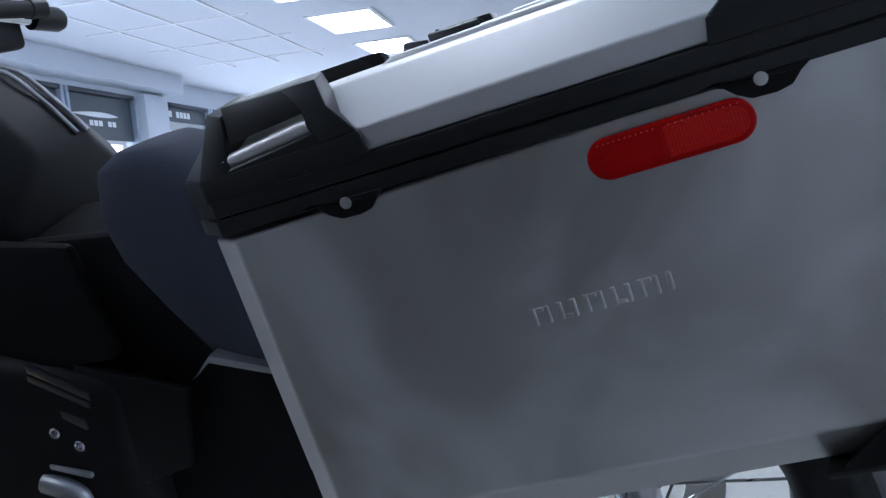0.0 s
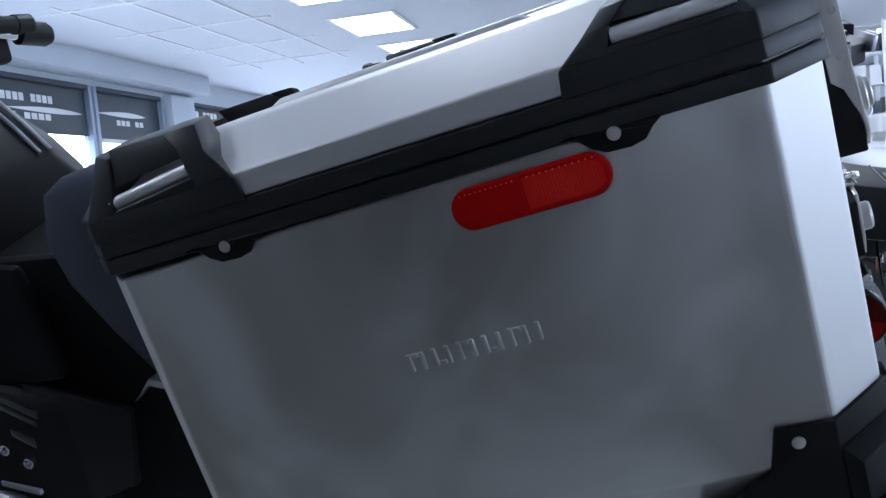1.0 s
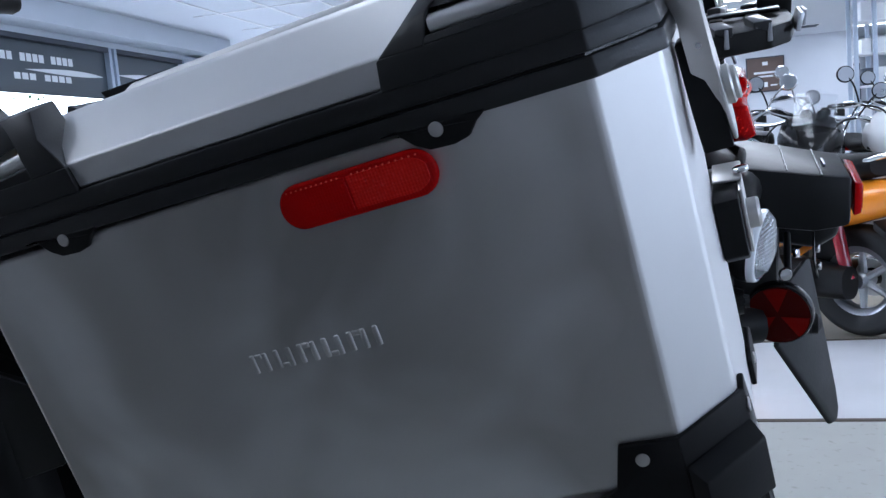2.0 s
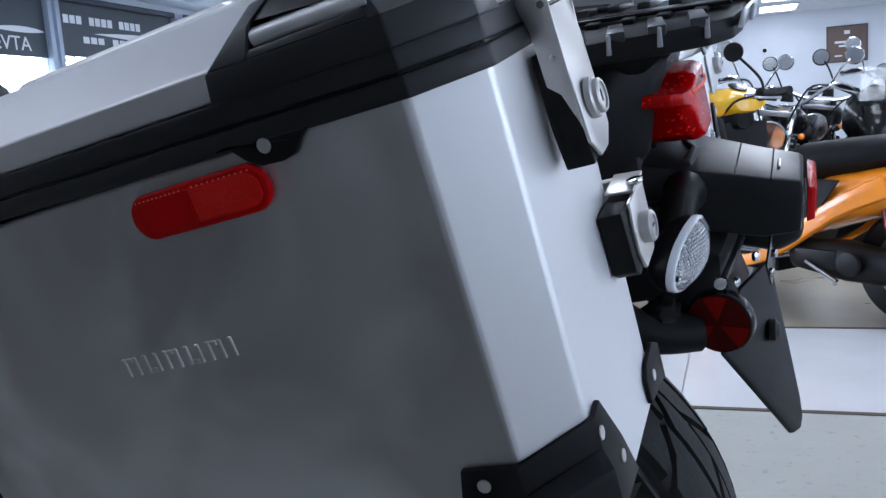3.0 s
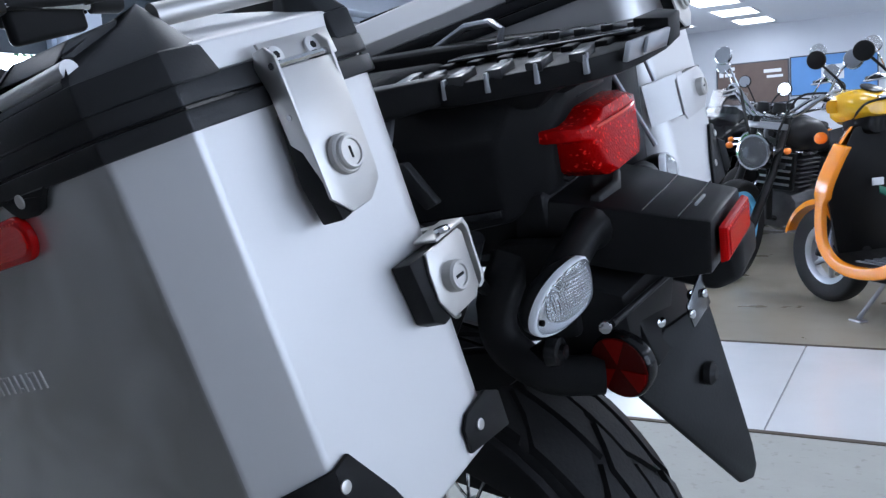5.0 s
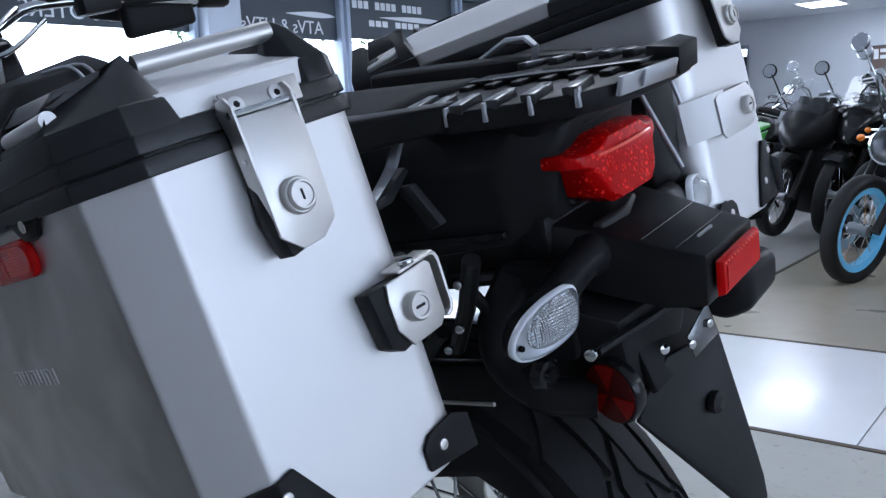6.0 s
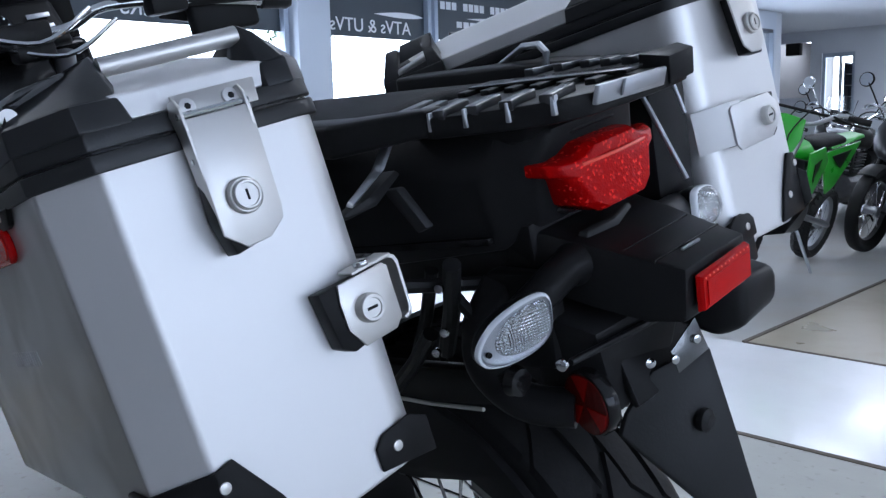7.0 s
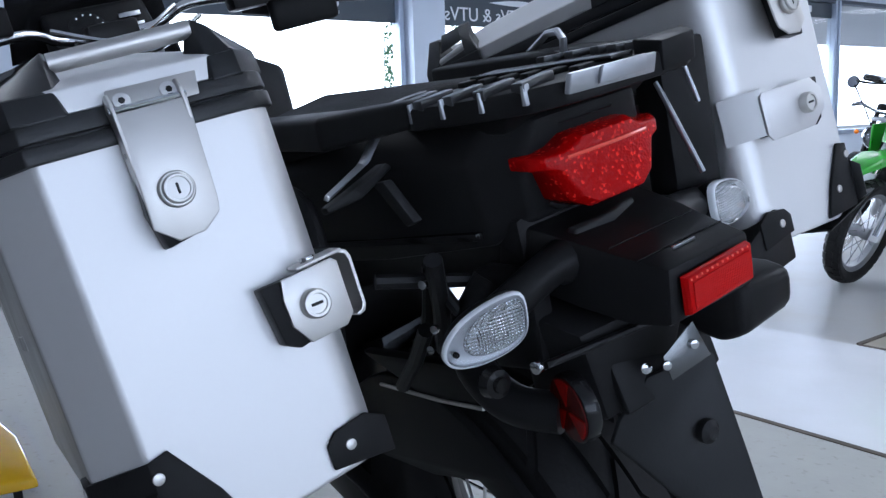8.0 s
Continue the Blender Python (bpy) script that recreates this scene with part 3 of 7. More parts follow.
    for u in (-0.351, -0.083):
        tab = prism(F([(u - 0.034, -0.0045, 0.0005), (u + 0.030, -0.0045, 0.0005), (u + 0.022, -0.0045, -0.0050), (u + 0.016, -0.0045, -0.0115), (u + 0.007, -0.0045, -0.0135), (u - 0.007, -0.0045, -0.0130), (u - 0.015, -0.0045, -0.0085), (u - 0.024, -0.0045, 0.0005)]), D(0, 0.0043, 0))
        t = part("lid_tab", bevel(rise(tab), 0.0012), PLASTIC, lid)
        part("rivet", rise(disc_on(S(u, -0.004, -0.003), D(0, -1, 0), 0.0042, 0.0018, 14, 0.0007)), STEEL, t)

    def guard(end, out):
        """A black corner guard: a rail on the band, a low post, a faceted end post with a peak, and a roof over the carrying slot."""
        e = end
        ue = (U1 + 0.004) if e > 0 else (U0 - 0.004)      # end skin
        vo = -0.0045 if out else DEEP + 0.0045            # long skin
        k = 1 if out else -1

        def g(du, dv, w):
            return (ue - e * du, vo + k * dv, w)
        c = CH if out else 0.022
        far = 0.144 if e > 0 else 0.160                   # how far the guard reaches along the side
        sl0, sl1 = (0.112, 0.044) if e > 0 else (0.127, 0.058)      # the slot, from the end skin
        deep = 0.076 if out else 0.052
        h = 0.015 if e < 0 else 0.0                       # the front guards stand taller
        pieces = [fl([[g(far, 0, 0.0225), g(c, 0, 0.0225), g(0, c, 0.0225), g(0, deep - 0.010, 0.0225), g(0.022, deep, 0.0225), g(far - 0.014, deep - 0.03, 0.0225)],
                      [g(far - 0.003, 0.0015, 0.0400), g(c, 0.001, 0.0395), g(0.0008, c, 0.0405), g(0.006, deep - 0.012, 0.0405), g(0.026, deep, 0.0405), g(far - 0.016, deep - 0.03, 0.0400)]])]
        # low post at the inner end of the slot
        pieces.append(fl([[g(far - 0.003, 0.0015, 0.0395), g(sl0, 0.001, 0.0385), g(sl0, deep - 0.03, 0.0385), g(far - 0.016, deep - 0.03, 0.0395)],
                          [g(far - 0.020, 0.008, 0.0525 + h * 0.6), g(sl0 - 0.006, 0.006, 0.0560 + h * 0.7), g(sl0 - 0.006, deep - 0.03, 0.0600 + h * 0.7), g(far - 0.026, deep - 0.03, 0.0580 + h * 0.6)],
                          [g(far - 0.034 + h * 0.6, 0.018, 0.0650 + h), g(sl0 - 0.018, 0.015, 0.0655 + h), g(sl0 - 0.018, deep - 0.03, 0.0690 + h), g(far - 0.038 + h * 0.6, deep - 0.03, 0.0680 + h)]]))
        # roof over the slot
        pieces.append(fl([[g(sl0 - 0.002, 0.008, 0.0560 + h * 0.35), g(sl1 + 0.004, 0.008, 0.0520 + h * 0.30), g(sl1 + 0.004, deep - 0.028, 0.0560 + h * 1.2), g(sl0 - 0.002, deep - 0.028, 0.0600 + h * 0.8)],
                          [g(sl0 - 0.017, 0.016, 0.0652 + h), g(sl1 + 0.002, 0.020, 0.0630 + h * 1.3), g(sl1 + 0.002, deep - 0.022, 0.0690 + h), g(sl0 - 0.017, deep - 0.028, 0.0688 + h)]]))
        # sill under the slot
        lip = 0.0440 - h * 0.13
        pieces.append(fl([[g(sl0 + 0.006, 0.0015, 0.0385), g(sl1 - 0.006, 0.0015, 0.0385), g(sl1 - 0.006, 0.011, 0.0385), g(sl0 + 0.006, 0.011, 0.0385)],
                          [g(sl0 + 0.002, 0.0030, lip + h * 0.42), g(sl1 - 0.002, 0.0030, lip), g(sl1 - 0.002, 0.010, lip), g(sl0 + 0.002, 0.010, lip + h * 0.42)]]))
        # end post: upright skin, then facets drawn up to a peak
        peak = deep - 0.002 if out else deep - 0.014
        top = 0.0760 + h * 0.7 if out else 0.0725 + h * 0.7
        back = 0.050 if out else 0.028
        pieces.append(fl([[g(sl1, 0.001, 0.0380), g(c, 0.001, 0.0390), g(0.0008, c, 0.0400), g(0.006, deep - 0.012, 0.0400), g(0.026, deep, 0.0400), g(sl1, deep - 0.002, 0.0380)],
                          [g(sl1 + 0.003, 0.014, 0.0560 + h * 1.4), g(back + 0.004 - h * 0.4, 0.020, 0.0575 + h * 1.6), g(back - 0.006, peak * 0.70, 0.0640 + h * 1.2), g(back - 0.001, peak - 0.003, top), g(back + 0.004, peak, top), g(back + 0.012, peak, top - 0.008)]]))
        gd = part("corner_guard", join(*[bevel(rise(b), 0.0016) for b in pieces]), GUARD, case, "faceted black plastic corner guard", sharp=22)
        part("carrying_bar", rise(tube([S(*g(sl0 - 0.004, 0.0100, lip + 0.0040 + h * 0.42)), S(*g(sl1 - 0.004, 0.0100, lip + 0.0035))], 0.0055, 16)), ALU, gd, "steel carrying bar in the slot")
        return gd

    for end in (1, -1):
        guard(end, True)
        guard(end, False)
    part("carrying_handle", rise(tube([S(-0.004, 0.068, 0.0655), S(0.010, 0.162, 0.0650)], 0.0068, 18)), STEEL, case, "brushed steel carrying handle tube")
    part("carrying_handle", rise(tube([S(-0.440, 0.068, 0.0655), S(-0.454, 0.162, 0.0650)], 0.0068, 18)), STEEL, case, "brushed steel carrying handle tube")
    # side reflector
    n = 14
    st = []
    for i in range(n + 1):
        a = -math.pi / 2 + math.pi * i / n
        st.append((-0.1035 + 0.0135 * math.cos(a), 0.0135 * math.sin(a) - 0.0205))
    for i in range(n + 1):
        a = math.pi / 2 + math.pi * i / n
        st.append((-0.1775 + 0.0135 * math.cos(a), 0.0135 * math.sin(a) - 0.0205))
    rfl = part("reflector", bevel(prism(F([(a, -0.0055, b) for a, b in st]), D(0, 0.0055, 0)), 0.002, 3), RED, case, "long rounded red reflector", sharp=50)
    # the rear chamber's retro-reflected light is put into its brighter red
    for u0, u1, m_ in ((-0.1860, -0.1440, RED), (-0.1425, -0.0945, RED_BRIGHT)):
        pts = [(max(u0, min(u1, -0.1405 + (a + 0.1405) * 0.93)), -0.0205 + (b + 0.0205) * 0.72) for a, b in st]
        keep = []
        for p in pts:
            if not keep or (abs(p[0] - keep[-1][0]) + abs(p[1] - keep[-1][1])) > 1e-5:
                keep.append(p)
        if (abs(keep[0][0] - keep[-1][0]) + abs(keep[0][1] - keep[-1][1])) < 1e-5:
            keep.pop()
        part("reflector_panel", bevel(prism(F([(a, -0.0064, b) for a, b in keep]), D(0, 0.0008, 0)), 0.0003, 1), m_, rfl)
        # a row of tiny discs paints the sparkle along the top edge
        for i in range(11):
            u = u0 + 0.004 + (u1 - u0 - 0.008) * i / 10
            part("painted_glint", disc_on(S(u, -0.0060, -0.0105), D(0, -1, 0.35), 0.0006, 0.0005, 6), GLINT, rfl)
    # lower corner armour, outer rear
    arm = [prism(F([(-0.034, -0.004, -0.204), (0.001, -0.004, -0.204), (0.001, -0.004, -0.262), (-0.080, -0.004, -0.262), (-0.064, -0.004, -0.246), (-0.041, -0.004, -0.232)]), D(0, 0.005, 0)),
           prism(F([(0.001, -0.004, -0.204), (0.038, 0.033, -0.200), (0.038, 0.033, -0.268), (0.001, -0.004, -0.262)]), D(-0.003, 0.004, 0)),
           prism(F([(0.038, 0.033, -0.200), (0.038, 0.047, -0.197), (0.038, 0.071, -0.236), (0.038, 0.086, -0.270), (0.038, 0.033, -0.270)]), D(-0.0038, 0, 0)),
           fl([[(0.038, -0.004, -0.262), (-0.094, -0.004, -0.262), (-0.08, 0.06, -0.284), (0.038, 0.086, -0.280)], [(0.03, 0.0, -0.270), (-0.09, 0.0, -0.270), (-0.08, 0.06, -0.288), (0.034, 0.086, -0.284)]]),
           fl([[(0.002, -0.0045, -0.222), (0.038, 0.033, -0.219), (0.038, 0.033, -0.266), (0.002, -0.0045, -0.262)], [(0.012, -0.011, -0.230), (0.045, 0.025, -0.228), (0.045, 0.025, -0.262), (0.012, -0.011, -0.258)]])]
    a = part("corner_armour", join(*[bevel(lean(b), 0.0012) for b in arm]), PLASTIC, case, "black bottom corner protector")
    for u, v, w, d in ((-0.0215, -0.0035, -0.214, (0, -1, 0)), (0.0375, 0.036, -0.212, (1, 0, 0)), (0.0375, 0.061, -0.244, (1, 0, 0))):
        part("rivet", lean(disc_on(S(u, v, w), D(*d), 0.0042, 0.0018, 14, 0.0007)), STEEL, a)
    if side > 0:
        part("foot_bracket", bevel(lean(prism(F([(0.036, 0.150, -0.240), (0.036, 0.168, -0.232), (0.036, 0.236, -0.262), (0.036, 0.246, -0.300), (0.036, 0.152, -0.290)]), D(-0.030, 0, 0))), 0.003), PLASTIC, case, "black foot bracket under the case")
    b = part("inner_corner_plate", bevel(lean(prism(F([(0.038, 0.148, -0.262), (0.038, 0.148, -0.244), (0.038, 0.156, -0.236), (0.038, 0.182, -0.232), (0.038, 0.197, -0.240), (0.038, 0.197, -0.268)]), D(-0.0038, 0, 0))), 0.0012), PLASTIC, case)
    part("rivet", lean(disc_on(S(0.0375, 0.165, -0.249), (1, 0, 0), 0.0042, 0.0018, 14, 0.0007)), STEEL, b)
    # front lower protector
    part("corner_armour", bevel(prism(F([(U0 - 0.004, 0.03, -0.200), (U0 - 0.004, 0.075, -0.240), (U0 - 0.004, 0.09, -0.27), (U0 - 0.004, 0.03, -0.27)]), D(0.0038, 0, 0)), 0.001), PLASTIC, case)
    # upper latch: folded steel plate with a lock
    lt = [(0.0535, 0.0855, 0.014), (0.0535, 0.1320, 0.014), (0.0555, 0.1275, -0.054), (0.0555, 0.1255, -0.062), (0.0555, 0.113, -0.0712), (0.0555, 0.0955, -0.0725), (0.0555, 0.0825, -0.061)]
    latch = part("latch", bevel(prism(F(lt), D(-0.0025, 0, 0)), 0.001), STEEL, case, "folded brushed steel lid latch", sharp=25)
    edge = [(0.0545, 0.0838, 0.021), (0.049, 0.0838, 0.0275), (0.040, 0.0838, 0.0270), (0.0365, 0.0838, 0.020), (0.0400, 0.0838, 0.004), (0.0400, 0.0838, -0.026), (0.0465, 0.0838, -0.032), (0.0535, 0.0838, -0.056), (0.0545, 0.0838, 0.010)]
    part("latch_flange", bevel(prism(F(edge), D(0, 0.0022, 0)), 0.0006), STEEL, latch)
    part("latch_flange", bevel(prism(F([(p[0], 0.1285, p[2]) for p in edge[:5]] + [(0.0535, 0.1285, -0.006), (0.0545, 0.1285, 0.010)]), D(0, 0.0022, 0)), 0.0006), STEEL, latch)
    part("latch_hinge", bevel(prism(F([(0.0475, 0.0862, 0.0145), (0.0475, 0.142, 0.0145), (0.0425, 0.146, 0.031), (0.0425, 0.0862, 0.031)]), D(-0.0025, 0, 0)), 0.0008), STEEL, latch)
    part("hinge_pin", tube([S(0.0505, 0.0828, 0.0165), S(0.0505, 0.1325, 0.0165)], 0.0022, 8), CHROME, latch)
    part("rivet", disc_on(S(0.048, 0.0838, -0.012), (0, -1, 0) if s > 0 else (0, 1, 0), 0.0018, 0.001, 10), CHROME, latch)
    for v in (0.0935, 0.124):
        part("bolt", disc_on(S(0.0445, v, 0.0215), (1, 0, 0.2), 0.0058, 0.003, 16, 0.001), ALU, latch)
        part("bolt_socket", disc_on(S(0.0474, v, 0.0221), (1, 0, 0.2), 0.0023, 0.0004, 6), SATIN, latch)
    part("latch_block", bevel(prism(F([(0.0350, 0.0870, -0.008), (0.0350, 0.116, -0.008), (0.0350, 0.110, -0.071), (0.0350, 0.088, -0.075), (0.0350, 0.0835, -0.05)]), D(0.0175, 0, 0)), 0.0015), PLASTIC, latch, "black plastic latch backing")
    part("lock", join(lathe([(0.0, 0.0), (0.0118, 0.0), (0.0118, 0.0035), (0.0108, 0.0045), (0.0098, 0.0045), (0.0098, 0.0068), (0.0088, 0.0078), (0.0076, 0.0078), (0.0073, 0.0066), (0.0, 0.0066)], 28, "X", S(0.0555, 0.104, -0.041))), STEEL, latch)
    part("keyhole", bevel(box(0.0620, 0.0626, s * 0.104 - 0.0009, s * 0.104 + 0.0009, -0.0445, -0.0375), 0.0003, 1), SATIN, latch)
    # lower lock with its strap round the inner edge
    d = 0.0 if side < 0 else -0.060
    steel = STEEL if side < 0 else ALU
    lo = part("case_lock", bevel(lean(prism(F([(0.054, 0.150 + d, -0.119), (0.054, 0.189 + d / 3, -0.116), (0.054, 0.193 + d / 3, -0.120), (0.054, 0.193 + d / 3, -0.158), (0.054, 0.186 + d / 3, -0.165), (0.054, 0.158 + d, -0.167), (0.054, 0.148 + d * 1.2, -0.152), (0.054, 0.1475 + d * 1.2, -0.132)]), D(-0.003, 0, 0))), 0.001), steel, case, "brushed steel case lock with strap", sharp=25)
    part("lock_block", bevel(lean(prism(F([(0.0345, 0.135 + d, -0.120), (0.0345, 0.190 + d / 2.4, -0.118), (0.0345, 0.190 + d / 2.4, -0.160), (0.0345, 0.150 + d, -0.168), (0.0345, 0.140 + d, -0.162)]), D(0.0165, 0, 0))), 0.0015), PLASTIC, lo)
    part("lock_barrel", lean(lathe([(0.0, 0.0), (0.0105, 0.0), (0.0105, 0.007), (0.0092, 0.0088), (0.0072, 0.0088), (0.0068, 0.0075), (0.0, 0.0075)], 24, "X", S(0.0535, 0.167 + d, -0.142))), STEEL, lo)
    part("keyhole", bevel(lean(box(0.0608, 0.0614, s * (0.167 + d) - 0.0045, s * (0.167 + d) + 0.0045, -0.1431, -0.1409)), 0.0003, 1), SATIN, lo)
    if side < 0:
        # the strap's rim stands off the cover with a dark gap and turns back round the case
        rim = [(0.0515, 0.1985, -0.1130), (0.0515, 0.2030, -0.1150), (0.0515, 0.2050, -0.1200), (0.0515, 0.2050, -0.1560), (0.0515, 0.2030, -0.1605), (0.0515, 0.1980, -0.1625)]
        inner = [(u, v - 0.0026, w - 0.002 if w > -0.13 else w + 0.002) for u, v, w in rim]
        part("strap", bevel(lean(prism(F(rim + inner[::-1]), D(-0.060, 0, 0))), 0.0007), steel, lo)
        part("strap_lip", bevel(lean(prism(F([(0.0350, 0.163, -0.1130), (0.0545, 0.163, -0.1145), (0.0545, 0.1985, -0.1120), (0.0350, 0.1985, -0.1105)]), D(0, 0, -0.0026))), 0.001), steel, lo)
        part("lock_side", bevel(lean(prism(F([(0.0530, 0.1915, -0.119), (0.0530, 0.1915, -0.158), (0.0400, 0.1915, -0.158), (0.0400, 0.1915, -0.119)]), D(0, 0.0018, 0))), 0.0006), steel, lo)
        part("strap_pin", lean(disc_on(S(0.0545, 0.172, -0.1135), (0, 0, 1), 0.0055, 0.004, 14, 0.001)), CHROME, lo)
    else:
        strap = [S(0.0535, 0.150, -0.113), S(0.0530, 0.170, -0.112), S(0.0340, 0.1895, -0.112), S(0.0220, 0.1985, -0.112)]
        strap2 = [p + Vector((0, 0, -0.046)) for p in strap]
        bm = loft([strap, strap2], cap=False, closed=False)
        bmesh.ops.solidify(bm, geom=bm.faces[:], thickness=0.0025)
        part("strap", lean(bm), steel, lo)
    # rack frame fixing on the inner side
    part("inner_rail", tube([S(-0.28, DEEP + 0.012, -0.10), S(0.0, DEEP + 0.012, -0.12)], 0.008, 10), SATIN, case)
    return case


pannier(-1, "silver aluminium pannier with black lid guards and red reflector")
pannier(1, "silver aluminium pannier on the far side of the motorcycle")

CY = 0.03      # the bike's own middle plane


def wheel(parent, cx, cz, r, width, rim_r, spokes, rim_mat, tyre_mat, hub_w=0.10, tread=0, cy=0.0, disc=True, cast=False, name="wheel"):
    """Tyre, rim, hub, spokes and brake disc, turned about the sideways axis."""
    hw = width / 2
    at = (cx, cy, cz)
    prof = []
    for i in range(15):
        a = math.pi * (i / 14)
        prof.append((r - hw * 0.62 * (1 - math.sin(a)) ** 1.4 - 0.0, -hw * math.cos(a)))
    inner = [(rim_r, hw * 0.62), (rim_r, -hw * 0.62)]
    w = part(name, lathe(prof + inner, 64, "Y", at, True), tyre_mat, parent, "black rubber tyre", sharp=50)
    rp = [(rim_r + 0.006, -hw * 0.66), (rim_r - 0.004, -hw * 0.60), (rim_r - 0.020, -hw * 0.35), (rim_r - 0.022, hw * 0.35), (rim_r - 0.004, hw * 0.60), (rim_r + 0.006, hw * 0.66), (rim_r - 0.010, hw * 0.40), (rim_r - 0.010, -hw * 0.40)]
    part("rim", lathe(rp, 48, "Y", at, True), rim_mat, w, sharp=40)
    part("hub", lathe([(0.0, -hub_w / 2), (0.028, -hub_w / 2), (0.032, -hub_w * 0.3), (0.024, 0), (0.032, hub_w * 0.3), (0.028, hub_w / 2), (0.0, hub_w / 2)], 20, "Y", at), CASTING, w)
    for i in range(spokes):
        a = 2 * math.pi * i / spokes
        sd = 1 if i % 2 else -1
        if cast:
            c, s_ = math.cos(a), math.sin(a)
            p0, p1 = Vector(at) + Vector((s_, 0, c)) * 0.025, Vector(at) + Vector((s_, 0, c)) * (rim_r - 0.01)
            part("spoke", tube([p0, p1], [0.016, 0.011], 8), rim_mat, w)
        else:
            a2 = a + (0.35 if (i // 2) % 2 else -0.35)
            p0 = Vector(at) + Vector((math.sin(a2) * 0.03, sd * hub_w * 0.34, math.cos(a2) * 0.03))
            p1 = Vector(at) + Vector((math.sin(a) * (rim_r - 0.018), sd * 0.004, math.cos(a) * (rim_r - 0.018)))
            part("spoke", tube([p0, p1], 0.0022, 5), CHROME, w)
    if disc:
        part("brake_disc", lathe([(rim_r * 0.55, hub_w / 2 + 0.012), (rim_r * 0.55, hub_w / 2 + 0.017), (rim_r * 0.30, hub_w / 2 + 0.017), (rim_r * 0.30, hub_w / 2 + 0.012)], 36, "Y", at, True), STEEL, w)
    if tread:
        bits = []
        for i in range(tread):
            a0 = 2 * math.pi * i / tread
            for row, (y0, y1, sk) in enumerate(((-0.92, -0.42, 0.5), (-0.36, 0.0, 0.35), (0.0, 0.36, -0.35), (0.42, 0.92, -0.5))):
                da = 2 * math.pi / tread * 0.74
                rings = []
                for up in (0.0, 1.0):
                    ring = []
                    for yy, aa in ((y0, 0.0), (y1, 0.0), (y1, da), (y0, da)):
                        t = math.acos(max(-1, min(1, -yy)))
                        rad = r - hw * 0.62 * (1 - math.sin(t)) ** 1.4 - 0.002 + up * 0.007
                        ang = a0 + aa + sk * (yy - y0) * 0.12 + (0.5 * da if row in (1, 2) else 0)
                        ring.append(Vector((cx + math.sin(ang) * rad, cy + yy * hw * (1 + up * 0.02), cz + math.cos(ang) * rad)))
                    rings.append(ring)
                bits.append(loft(rings))
        tr = part("tread", join(*bits), tyre_mat, w, "worn tread blocks")
        tagged(tr, kind="stuff")
    return w


